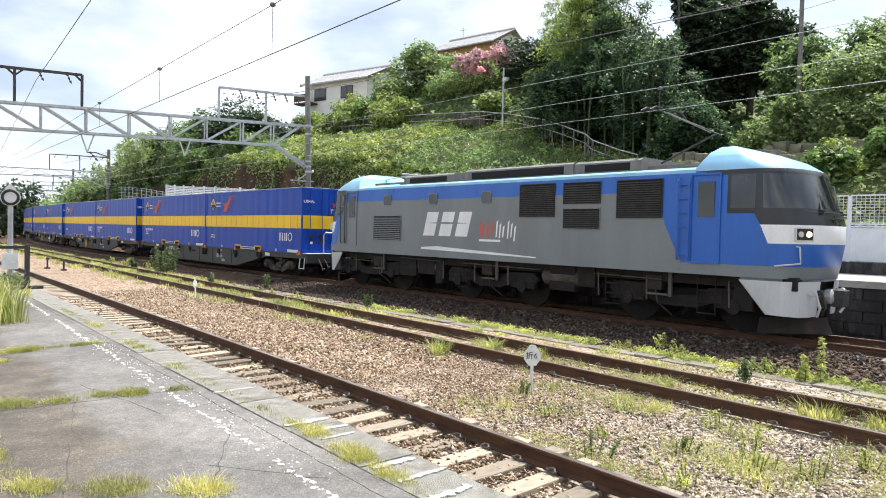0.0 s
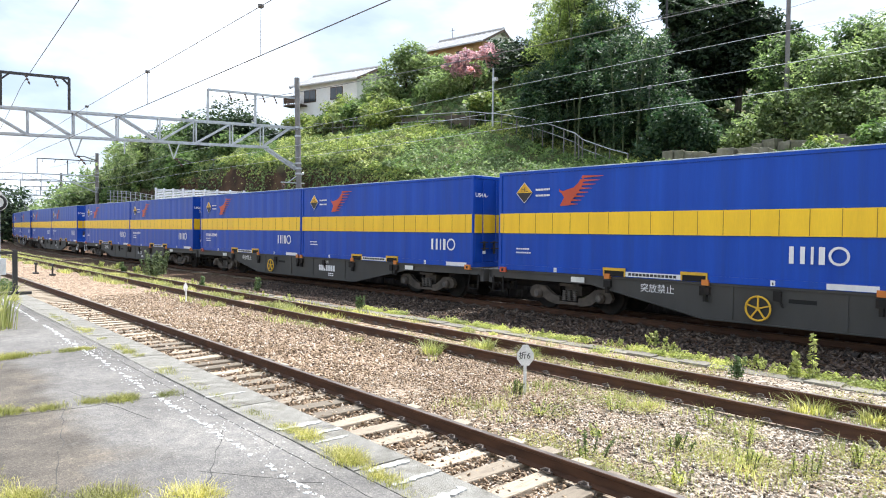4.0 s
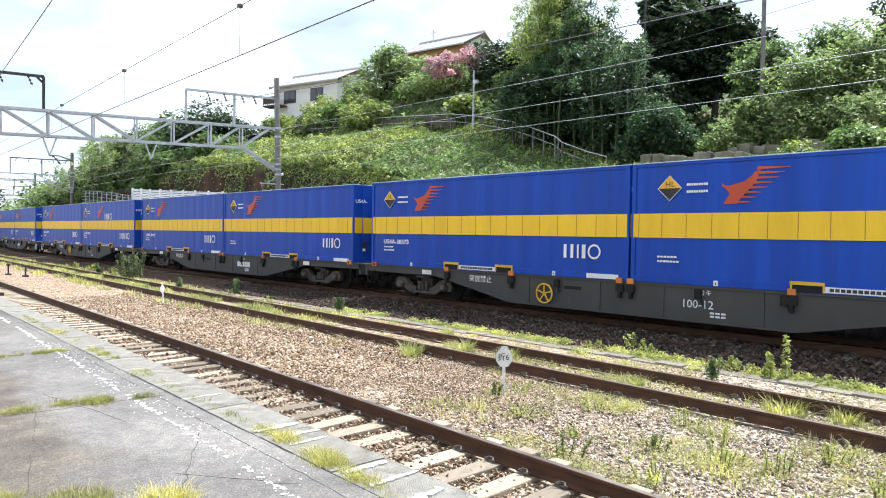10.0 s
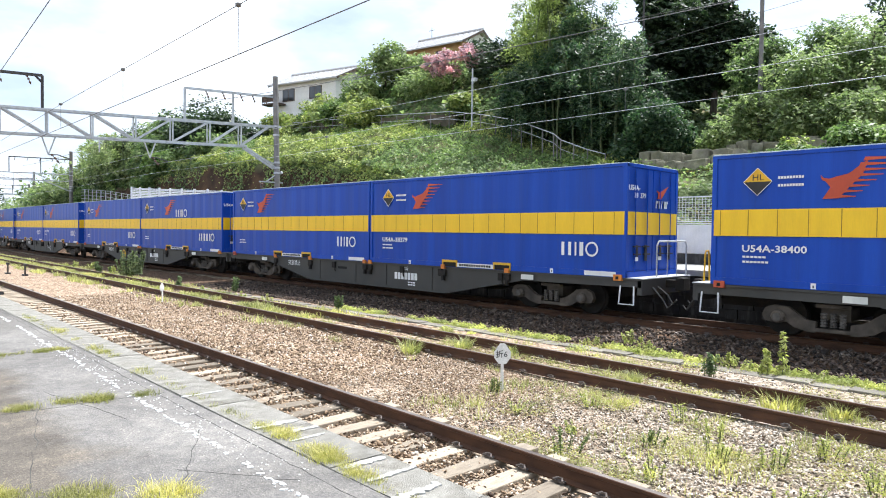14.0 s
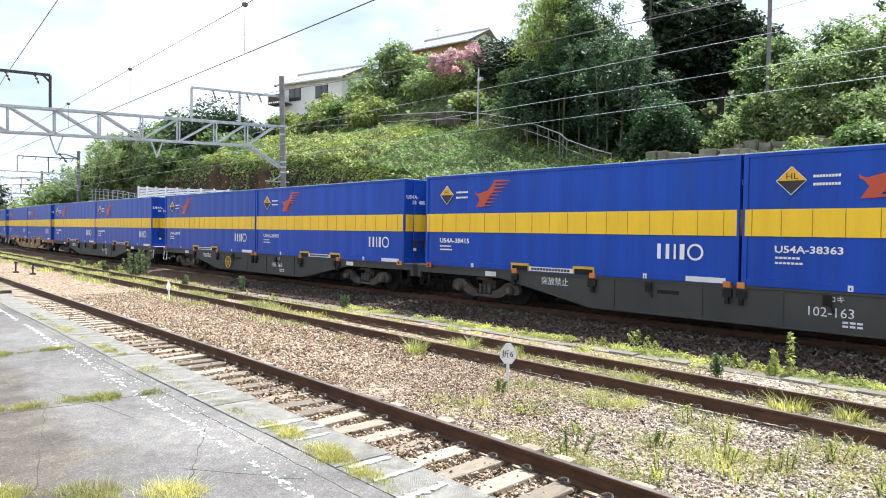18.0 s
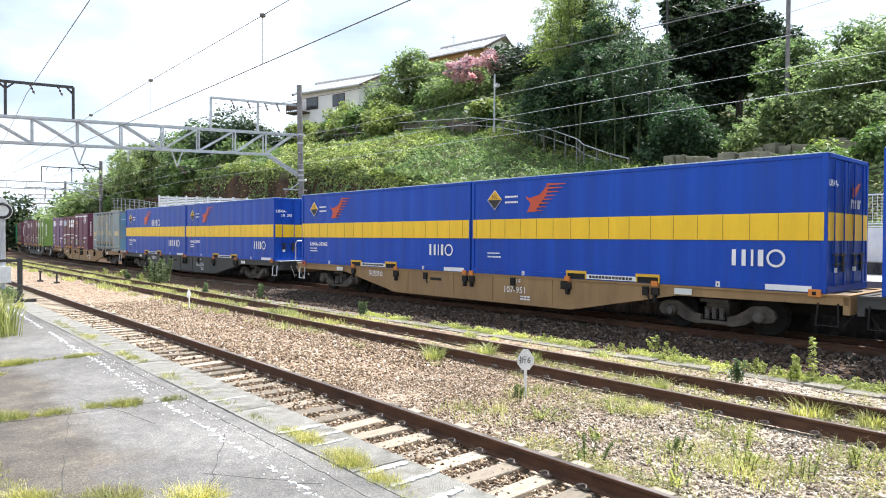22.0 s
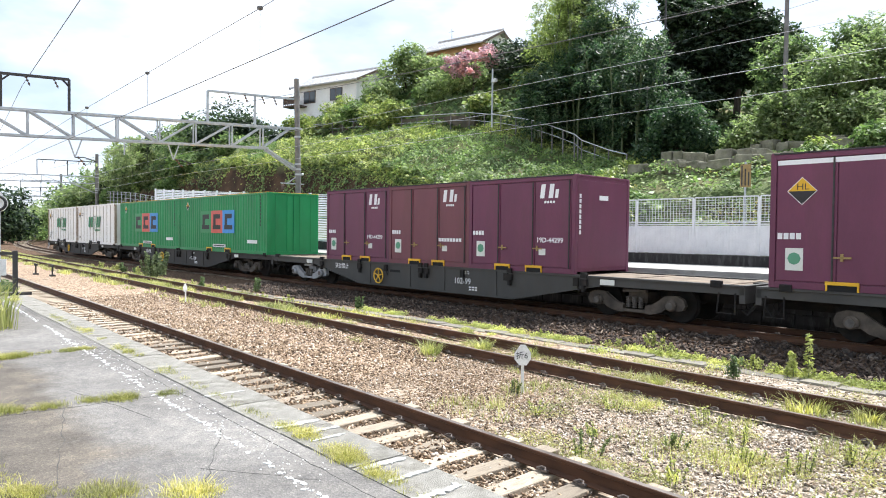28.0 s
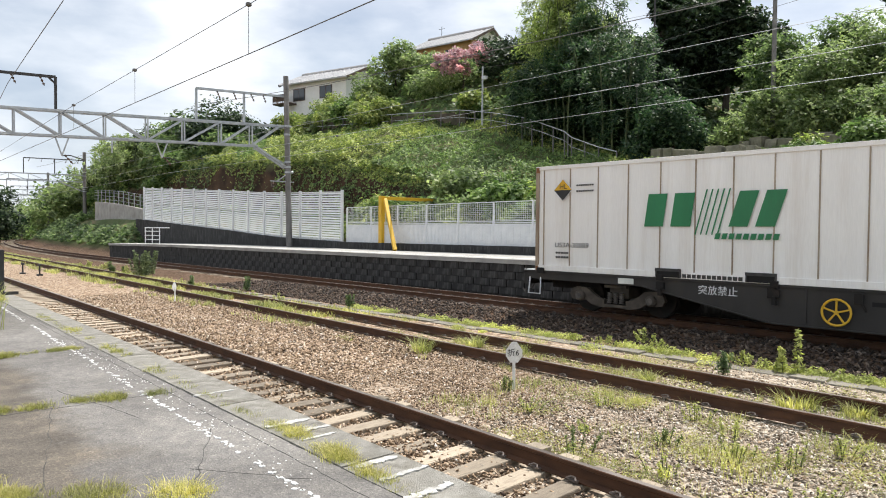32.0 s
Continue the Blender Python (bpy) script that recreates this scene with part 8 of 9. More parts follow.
# Leaf colour of the first two holds the shade below the bamboo.
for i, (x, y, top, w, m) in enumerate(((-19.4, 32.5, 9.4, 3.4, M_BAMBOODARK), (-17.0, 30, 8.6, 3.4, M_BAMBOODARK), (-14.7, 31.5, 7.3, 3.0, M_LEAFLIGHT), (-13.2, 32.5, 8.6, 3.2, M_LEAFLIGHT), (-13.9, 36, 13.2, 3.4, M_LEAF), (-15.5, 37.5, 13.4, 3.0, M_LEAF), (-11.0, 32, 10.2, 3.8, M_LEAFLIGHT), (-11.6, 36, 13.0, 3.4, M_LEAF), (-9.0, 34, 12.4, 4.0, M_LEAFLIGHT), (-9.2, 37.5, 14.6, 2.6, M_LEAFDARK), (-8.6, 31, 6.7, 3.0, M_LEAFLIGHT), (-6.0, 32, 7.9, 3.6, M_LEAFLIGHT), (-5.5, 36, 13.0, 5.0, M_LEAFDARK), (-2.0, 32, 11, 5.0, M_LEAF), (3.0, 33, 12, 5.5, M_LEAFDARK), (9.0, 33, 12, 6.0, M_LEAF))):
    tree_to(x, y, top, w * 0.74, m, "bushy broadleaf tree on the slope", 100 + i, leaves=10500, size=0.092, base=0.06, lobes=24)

tree_to(-17.0, 39.5, 15.9, 2.3, M_LEAFDARK, "dark evergreen oak with a thin ragged crown", 95, leaves=2400, size=0.15, base=0.62, lobes=12)

# shrubs: a few kinds, set out many times
SHRUBS = [shrub_thing(M_IVY, "green shrub on the slope", 120), shrub_thing(M_LEAFLIGHT, "pale green shrub on the slope", 121, 1.8, 1.4), shrub_thing(M_FERN, "dark green shrub on the slope", 122, 1.6, 1.5), shrub_thing(M_IVY, "shrub overgrown with creepers", 123, 2.0, 1.3)]


def set_shrubs():
    rnd = random.Random(33)
    spots = []
    for k in range(26):
        s = rnd.uniform(-31, -14)
        spots.append((s, rnd.uniform(7.0, 10.0), rnd.uniform(0.7, 1.3)))
    for k in range(26):
        spots.append((rnd.uniform(-10, 14), rnd.uniform(10.5, 17), rnd.uniform(0.5, 0.9)))
    for k in range(26):
        spots.append((rnd.uniform(-60, -18), rnd.uniform(18.2, 23), rnd.uniform(0.7, 1.3)))
    for k in range(16):
        spots.append((rnd.uniform(-98, -60), rnd.uniform(8.2, 12), rnd.uniform(1.0, 1.8)))
    used = set()
    for x, d, k in spots:
        y = line_y(x) + d
        m = Matrix.Translation((x, y, hill(x, y) - 0.1)) @ Matrix.Rotation(rnd.uniform(0, 6.28), 4, "Z") @ Matrix.Scale(k, 4)
        i = rnd.randrange(4)
        if i in used:
            copy_thing(SHRUBS[i], m)
        else:
            SHRUBS[i].matrix_basis = m
            used.add(i)


set_shrubs()


# ---- houses and upper fence ----
M_SHEET = surface("blue plastic sheet", (0.02, 0.16, 0.55), (0.04, 0.24, 0.7), 3, 0.4, 0, 30, 0.1)


def house(x, y, z, turn, length, depth, wall_h, roof_h, wall_mat, label, over=0.6, mast=False):
    """A tiled gable-roofed house; the long side faces -y."""
    hs = thing("house", label, "house", group="houses on the hill", at=pose(x, y, z, 0, 0, turn))
    L, D = length / 2, depth / 2
    b = Build()
    b.prism([(-D, -4), (D, -4), (D, wall_h), (0, wall_h + roof_h * 0.93), (-D, wall_h)], "x", -L, L)
    part("wall", b, wall_mat, hs)
    rise = roof_h / D
    rows, cols = 9, int(length / 0.55)
    for s in (-1, 1):
        b = Build()
        b.hexa([(-L - over, s * (D + over), wall_h - over * rise), (L + over, s * (D + over), wall_h - over * rise), (L + over, 0, wall_h + roof_h), (-L - over, 0, wall_h + roof_h), (-L - over, s * (D + over), wall_h - over * rise + 0.14), (L + over, s * (D + over), wall_h - over * rise + 0.14), (L + over, 0, wall_h + roof_h + 0.14), (-L - over, 0, wall_h + roof_h + 0.14)])
        roof = part("roof", b, M_TILE, hs, "pale grey tiled roof")
        for k in range(cols + 1):
            u = -L - over + (2 * L + 2 * over) * k / cols
            b = Build()
            b.tube([(u, s * (D + over), wall_h - over * rise + 0.16), (u, 0, wall_h + roof_h + 0.16)], 0.045, 5)
            part("tile_rib", b, M_TILE, roof)
    b = Build()
    b.tube([(-L - over, 0, wall_h + roof_h + 0.2), (L + over, 0, wall_h + roof_h + 0.2)], 0.16, 8)
    part("ridge", b, M_TILE, hs)
    for e in (-1, 1):
        for s in (-1, 1):
            b = Build()
            b.bar((e * (L + over), s * (D + over), wall_h - over * rise + 0.02), (e * (L + over), 0, wall_h + roof_h + 0.02), 0.06, 0.26)
            part("bargeboard", b, M_TIMBER, hs)
    for wx in (-L * 0.55, L * 0.35):
        b = Build()
        b.box(wx - 0.85, wx + 0.85, -D - 0.06, -D + 0.02, wall_h - 2.0, wall_h - 0.7)
        fr = part("window", b, M_TIMBER, hs)
        for k in (-1, 1):
            b = Build()
            b.box(wx + k * 0.41 - 0.37, wx + k * 0.41 + 0.37, -D - 0.075, -D - 0.05, wall_h - 1.93, wall_h - 0.77)
            part("pane", b, M_PANE, fr)
    for e in (-1, 1):
        b = Build()
        b.prism([(-D * 0.92, wall_h + 0.02), (D * 0.92, wall_h + 0.02), (0, wall_h + roof_h * 0.9)], "x", *sorted((e * (L + 0.01), e * (L + 0.06))))
        part("gable_panel", b, M_PLASTER, hs)
    for wx in (-D * 0.3,):
        b = Build()
        b.box(L - 0.02, L + 0.06, wx - 0.7, wx + 0.7, wall_h - 1.9, wall_h - 0.7)
        fr = part("window", b, M_TIMBER, hs)
        b = Build()
        b.box(L + 0.05, L + 0.075, wx - 0.62, wx + 0.62, wall_h - 1.82, wall_h - 0.78)
        part("pane", b, M_PANE, fr)
    if not mast:
        b = Build()
        b.box(-L - 0.9, -L + 1.5, -D - 1.2, -D - 0.02, 0.6, 0.75)
        for k in range(9):
            b.box(-L - 0.88 + k * 0.29, -L - 0.83 + k * 0.29, -D - 1.2, -D - 1.15, 0.75, 1.7)
        b.box(-L - 0.9, -L + 1.5, -D - 1.2, -D - 1.14, 0.9, 1.65)
        part("balcony", b, M_TIMBER, hs, "dark timber balcony")
        b = Build()
        b.box(L + 0.02, L + 0.08, -D * 0.1, D * 0.35, 0.7, 1.5)
        part("blue_sheet", b, M_SHEET, hs, "bright blue plastic sheet")
        return hs
    b = Build()
    b.tube([(-L * 0.75, 0.4, wall_h + roof_h * 0.6), (-L * 0.75, 0.4, wall_h + roof_h + 1.6)], 0.03, 6)
    b.tube([(-L * 0.75 - 0.4, 0.4, wall_h + roof_h + 1.3), (-L * 0.75 + 0.4, 0.4, wall_h + roof_h + 1.3)], 0.02, 6)
    part("aerial", b, M_DARKSTEEL, hs)
    return hs


house(-63.5, 40.5, 14.9, 17, 8.4, 6.4, 3.0, 1.5, M_PLASTER, "cream plastered house with a pale tiled roof")
house(-54.6, 51.0, 19.3, 12, 7.5, 6.6, 2.6, 1.7, M_OCHRE, "ochre house with a tiled gable roof", mast=True)


def upper_fence():
    pts = [(-59.2, 32.2, 12.3), (-50.3, 31.8, 11.6), (-41.5, 31.6, 10.95), (-33.6, 31.4, 10.25), (-30.2, 31, 9.6), (-27.1, 30.5, 8.85), (-25.1, 30.0, 8.2), (-23.1, 29.5, 7.48), (-22.5, 29.35, 7.08), (-20.5, 29.0, 6.36), (-18.0, 28.5, 5.65)]
    fence = thing("hill_fence", "grey post and rail fence along the hill path", "fence")
    prev = None
    for (x0, y0, z0), (x1, y1, z1) in zip(pts[:-1], pts[1:]):
        n = max(2, int(math.hypot(x1 - x0, y1 - y0) / 1.6))
        for k in range(n):
            x, y, top = (p + (q - p) * k / n for p, q in ((x0, x1), (y0, y1), (z0, z1)))
            part("post", Build().box(x - 0.028, x + 0.028, y - 0.025, y + 0.025, min(hill(x, y), top - 1.1) - 0.3, top), M_OLDRAIL, fence)
            if prev:
                for h in (0.0, -0.5):
                    part("rail", Build().bar((prev[0], prev[1], prev[2] + h), (x, y, top + h), 0.045 if h == 0.0 else 0.028, 0.045 if h == 0.0 else 0.028), M_STEEL, fence)
            prev = (x, y, top)
    # the path's low retaining wall behind it
    wall = Build()
    for (x0, y0, z0), (x1, y1, z1) in zip(pts[:3], pts[1:4]):
        wall.hexa([(x0, y0 + 0.5, z0 - 2.6), (x1, y1 + 0.5, z1 - 2.6), (x1, y1 + 0.8, z1 - 2.6), (x0, y0 + 0.8, z0 - 2.6), (x0, y0 + 0.5, z0 - 0.1), (x1, y1 + 0.5, z1 - 0.1), (x1, y1 + 0.8, z1 - 0.1), (x0, y0 + 0.8, z0 - 0.1)])
    solid("path_wall", wall, M_PATHWALL, "dark brown retaining wall behind the hill path", "wall", kind="structure")


M_PATHWALL = surface("mossy path wall", (0.05, 0.042, 0.03), (0.13, 0.105, 0.075), 1.5, 0.95, 0, 30, 0.5, (0.05, 0.07, 0.03), 0.6, 1.2)
upper_fence()


def utility_pole(x, y, h, r, label, mat=M_STEEL, lamp=False):
    z = hill(x, y) - 0.3
    p = thing("utility_pole", label, "pole", group="poles on the hill", at=pose(x, y, z))
    part("shaft", Build().turned([(0, r), (h, r * 0.8)], "z", (0, 0, 0), 10), mat, p, smooth=True)
    if r > 0.1:
        for z, k in ((h - 0.5, 0.9), (h - 1.1, 0.7)):
            part("cross_arm", Build().box(-k, k, -0.05, 0.05, z, z + 0.09), M_DARKSTEEL, p)
        part("transformer", Build().turned([(h - 2.2, 0.2), (h - 1.5, 0.22)], "z", (0.3, -0.1, 0), 12), M_DARKSTEEL, p)
    if lamp:
        part("lamp_arm", Build().tube([(0, 0, h * 0.72), (0.35, -0.2, h * 0.78)], 0.03, 6), mat, p)
        part("lamp_head", Build().box(0.25, 0.6, -0.35, -0.15, h * 0.77, h * 0.82), M_SKIRT, p)
    return p


def terraces():
    """Low ledges of rough stone across the slope, one mesh a ledge."""
    rng = random.Random(61)
    for d, x0, x1 in ((12.6, -17.5, -10.0), (13.8, -16.5, -3.0), (16.0, -13.5, 0.0)):
        b = Build()
        x = x0
        while x < x1:
            w, h = rng.uniform(0.35, 0.9), rng.uniform(0.25, 0.5)
            y = line_y(x) + d + rng.uniform(-0.15, 0.15)
            z = hill(x, y) + rng.uniform(0.25, 0.45)
            b.box(-w / 2, w / 2, -0.3, 0.35, -h - 0.3, h * 0.5, 0, pose(x, y, z, rng.uniform(-6, 6), rng.uniform(-6, 6), rng.uniform(-14, 14)))
            x += w * rng.uniform(0.85, 1.25)
        solid("stone_ledge", b, M_LEDGE, "rough pale stone ledge across the slope", "wall", group="stone ledges", kind="structure", bevel=0.05)


M_LEDGE = surface("lichened ledge stone", (0.11, 0.105, 0.075), (0.30, 0.285, 0.21), 2.5, 0.95, 0, 25, 0.9, (0.12, 0.13, 0.06), 0.7, 2.0)
terraces()


def hill_notice(x, y, z):
    n = thing("notice_board", "small yellow notice board beyond the fence", "sign", at=pose(x, y, z, 0, 0, 35))
    part("post", Build().box(-0.03, 0.03, 0.0, 0.05, -1.6, 0.5), M_STEEL, n)
    board = part("board", Build().box(-0.16, 0.16, -0.02, 0.0, -0.3, 0.42), M_BRASS, n)
    for k in range(3):
        part("notice_bar", Build().box(-0.13 + 0.1 * k, -0.09 + 0.1 * k, -0.026, -0.02, -0.25, 0.38 - 0.1 * k), M_DARKSTEEL, board)


hill_notice(-9.77, 21.15, 3.85)
utility_pole(-31.3, 31.3, 4.2, 0.07, "slim grey lamp pole on the hill path", lamp=True)
utility_pole(-13.05, 32.0, 10.5, 0.11, "grey concrete utility pole among the trees", M_POLE)
utility_pole(-20.4, 34.0, 9.5, 0.07, "thin dark pole among the trees", M_DARKSTEEL)

# ---- lineside ----
def cable_trough():
    tr = thing("cable_trough", "pale concrete cable trough beside the main line", "trough", kind="structure")
    rnd = random.Random(14)
    b = Build()
    b.box(-0.245, 0.245, -0.17, 0.17, -0.2, 0.0)
    lid = b.mesh("trough_lid", M_TROUGH, 0.012)
    far = Build()
    s = -60.0
    while s < 8:
        m = along(s, -3.88, -0.185 + rnd.uniform(-0.02, 0.012), rnd.uniform(-3, 3))
        if s > -30:
            part("trough_lid", lid, None, tr, at=m)
        else:
            far.box(-0.245, 0.245, -0.17, 0.17, -0.2, 0, 0, m)
        s += 0.505
    part("far_lids", far, M_TROUGH, tr)


cable_trough()


def marker_sign(x, y, turn, text, z0, plate=0.2):
    sg = thing("marker_sign", "small white marker sign on a slim post", "sign", group="marker signs", at=pose(x, y, SINK, 0, 0, turn))
    part("post", Build().box(-0.02, 0.02, -0.012, 0.012, -0.1, z0 + 0.1), M_SIGN, sg)
    b = Build()
    p = plate
    b.prism([(-p * 0.45, z0), (p * 0.45, z0), (p, z0 + p * 0.75), (p, z0 + p * 1.5), (p * 0.3, z0 + p * 2.5), (-p * 0.3, z0 + p * 2.5), (-p, z0 + p * 1.5), (-p, z0 + p * 0.75)], "y", -0.018, -0.012)
    pl = part("plate", b, M_SIGN, sg)
    if text:
        me = lettering(text, p * 0.98, M_BLACK)
        part("sign_text", me, None, pl, at=pose(-p * 0.84, -0.021, z0 + p * 0.85))


marker_sign(-6.21, 6.87, 52, "折6", 0.40, 0.115)
marker_sign(-20.2, 7.29, 305, "", 0.36, 0.10)


def point_lever(x, y):
    lv = thing("point_lever", "dark ground lever stand beside the siding", "lever", group="point levers", at=pose(x, y, SINK))
    part("base", Build().box(-0.18, 0.18, -0.1, 0.1, 0, 0.08), M_DARKSTEEL, lv)
    part("stem", Build().box(-0.03, 0.03, -0.03, 0.03, 0.08, 0.5), M_DARKSTEEL, lv)
    part("weight", Build().box(-0.19, 0.19, -0.05, 0.05, 0.44, 0.54), M_DARKSTEEL, lv, bevel=0.02)


point_lever(-36.9, 6.2)
point_lever(-35.3, 6.6)


def platform_end():
    g = thing("platform_gate", "dark steel post and rail at the platform side", "barrier", at=pose(-16.56, 2.40, PLAT_Z))
    part("post", Build().box(-0.045, 0.045, -0.045, 0.045, 0, 0.95), M_DARKSTEEL, g, bevel=0.005)
    part("rail", Build().box(-0.03, 0.03, -2.6, -0.045, 0.86, 0.92), M_DARKSTEEL, g)
    part("foot_rail", Build().box(-0.03, 0.03, -2.6, 0.3, 0.0, 0.06), M_DARKSTEEL, g)
    s = thing("signal_sign", "grey pole with a round white marker board", "sign", at=pose(-18.0, 2.28, PLAT_Z))
    part("pole", Build().turned([(0, 0.055), (1.78, 0.055)], "z", (0, 0, 0), 12), M_STEEL, s, smooth=True)
    m = Matrix.Rotation(radians(80), 4, "Z")
    ring = Build()
    pts = [(0.0 + 0.155 * math.cos(6.2832 * k / 24), -0.07, 1.98 + 0.155 * math.sin(6.2832 * k / 24)) for k in range(25)]
    ring.tube([m @ Vector(p) for p in pts], 0.03, 6)
    part("ring", ring, M_BLACK, s)
    disc = Build().prism([(0.2 * math.cos(6.2832 * k / 24), 1.98 + 0.2 * math.sin(6.2832 * k / 24)) for k in range(24)], "y", -0.06, -0.04)
    disc.v = [tuple(m @ Vector(p)) for p in disc.v]
    part("disc", disc, M_SIGN, s)
    cap = Build().prism([(-0.12, 2.16), (0.12, 2.16), (0, 2.3)], "y", -0.06, -0.04)
    cap.v = [tuple(m @ Vector(p)) for p in cap.v]
    part("cap", cap, M_SIGN, s)
    box = Build().box(-0.16, 0.16, -0.12, -0.05, 0.35, 0.72)
    box.v = [tuple(m @ Vector(p)) for p in box.v]
    part("lower_board", box, M_SIGN, s)


platform_end()


def step_rail():
    x, y, h = main_line(-51.5, 3.4)
    st = thing("stair_railing", "white pipe railing at the platform ramp", "railing", at=pose(x, y, plat_top(-51.5), 0, 0, math.degrees(h)))
    for dx in (0, 1.4, 2.8):
        part("post", Build().tube([(dx, 0, 0), (dx, 0, 1.15)], 0.035, 6), M_FENCE, st)
    for z in (0.3, 0.6, 0.9, 1.15):
        part("rail", Build().tube([(-0.1, 0, z), (2.9 if z < 1.1 else 4.6, 0, z)], 0.03, 6), M_FENCE, st)


step_rail()


def path_wall():
    """Pale wall and railing of the lane that climbs away beyond the screen fence."""
    w = Build()
    ss = [-59, -63, -67, -72, -78]
    zs = [3.5, 3.85, 4.2, 4.5, 4.8]
    for i in range(len(ss) - 1):
        q = [main_line(ss[i], 6.2), main_line(ss[i + 1], 6.2), main_line(ss[i + 1], 6.5), main_line(ss[i], 6.5)]
        zz = [zs[i], zs[i + 1], zs[i + 1], zs[i]]
        w.hexa([(x, y, 0.8) for x, y, h in q] + [(x, y, z) for (x, y, h), z in zip(q, zz)])
    solid("lane_wall", w, M_CONC, "pale concrete wall of the rising lane", "wall", kind="structure")
    f = thing("lane_railing", "thin grey railing along the rising lane", "fence")
    for k in range(12):
        s = -58.5 - k * 1.7
        x, y, h = main_line(s, 6.35)
        z = float(np.interp(-s, [-v for v in ss], zs))
        part("post", Build().box(x - 0.035, x + 0.035, y - 0.035, y + 0.035, z - 0.1, z + 1.25), M_STEEL, f)
        x2, y2, h2 = main_line(s - 1.7, 6.35)
        z2 = float(np.interp(-s + 1.7, [-v for v in ss], zs))
        for u in (0.3, 0.65, 1.0, 1.22):
            part("rail", Build().bar((x, y, z + u), (x2, y2, z2 + u), 0.03, 0.03), M_STEEL, f)


path_wall()


# ---- stones ----
def stones(name, label, mat, spots, sizes, seed):
    rng = np.random.default_rng(seed)
    n = len(spots)
    octa = np.array([(1, 0, 0), (0, 1, 0), (-1, 0, 0), (0, -1, 0), (0, 0, 0.55), (0, 0, -0.5)], float)
    v = octa[None] * rng.uniform(0.65, 1.3, (n, 6, 1)) + rng.normal(0, 0.12, (n, 6, 3))
    a = rng.uniform(0, 6.283, n)
    tilt = rng.normal(0, 0.5, (n, 2))
    ca, sa = np.cos(a), np.sin(a)
    x, y = v[..., 0] * 1.25, v[..., 1] * 0.85
    z = v[..., 2] + x * tilt[:, :1] + y * tilt[:, 1:]
    v = np.stack([x * ca[:, None] - y * sa[:, None], x * sa[:, None] + y * ca[:, None], z], -1) * sizes[:, None, None]
    v += spots[:, None, :]
    tri = np.array([(0, 1, 4), (1, 2, 4), (2, 3, 4), (3, 0, 4), (1, 0, 5), (2, 1, 5), (3, 2, 5), (0, 3, 5)])
    q = (np.arange(n)[:, None, None] * 6 + tri[None]).reshape(-1, 3)
    solid(name, quick_mesh(name, v.reshape(-1, 3), q, mat, True), None, label, "gravel", kind="stuff")


def stone_material(name, stops):
    mt, n, l, bs = nodes_of(name)
    geo = n.new("ShaderNodeNewGeometry")
    r = ramp_of(n, stops)
    l.new(geo.outputs["Random Per Island"], r.inputs["Fac"])
    tc = n.new("ShaderNodeTexCoord")
    f = noise_of(n, l, tc.outputs["Object"], 60, 4)
    g = ramp_of(n, [(0.25, (0.72, 0.7, 0.68)), (0.75, (1.15, 1.15, 1.15))])
    l.new(f.outputs["Fac"], g.inputs["Fac"])
    l.new(mix_of(n, l, 1.0, r.outputs["Color"], g.outputs["Color"], "MULTIPLY"), bs.inputs["Base Color"])
    bs.inputs["Roughness"].default_value = 0.9
    return mt


M_STONEBROWN = stone_material("brown ballast stones", [(0.0, (0.05, 0.03, 0.02)), (0.3, (0.235, 0.162, 0.10)), (0.65, (0.41, 0.30, 0.195)), (0.92, (0.55, 0.44, 0.335)), (1.0, (0.66, 0.61, 0.54))])
M_STONEGREY = stone_material("pale gravel stones", [(0.0, (0.06, 0.05, 0.038)), (0.3, (0.27, 0.222, 0.168)), (0.65, (0.47, 0.405, 0.325)), (0.92, (0.63, 0.57, 0.49)), (1.0, (0.72, 0.70, 0.65))])
# Rust brown stones, darkened to hold the train's shadow in their colour.
M_STONEDARK = stone_material("rusty ballast with train shadow", [(0.0, (0.014, 0.011, 0.009)), (0.4, (0.052, 0.037, 0.028)), (0.8, (0.11, 0.078, 0.058)), (1.0, (0.21, 0.165, 0.125))])


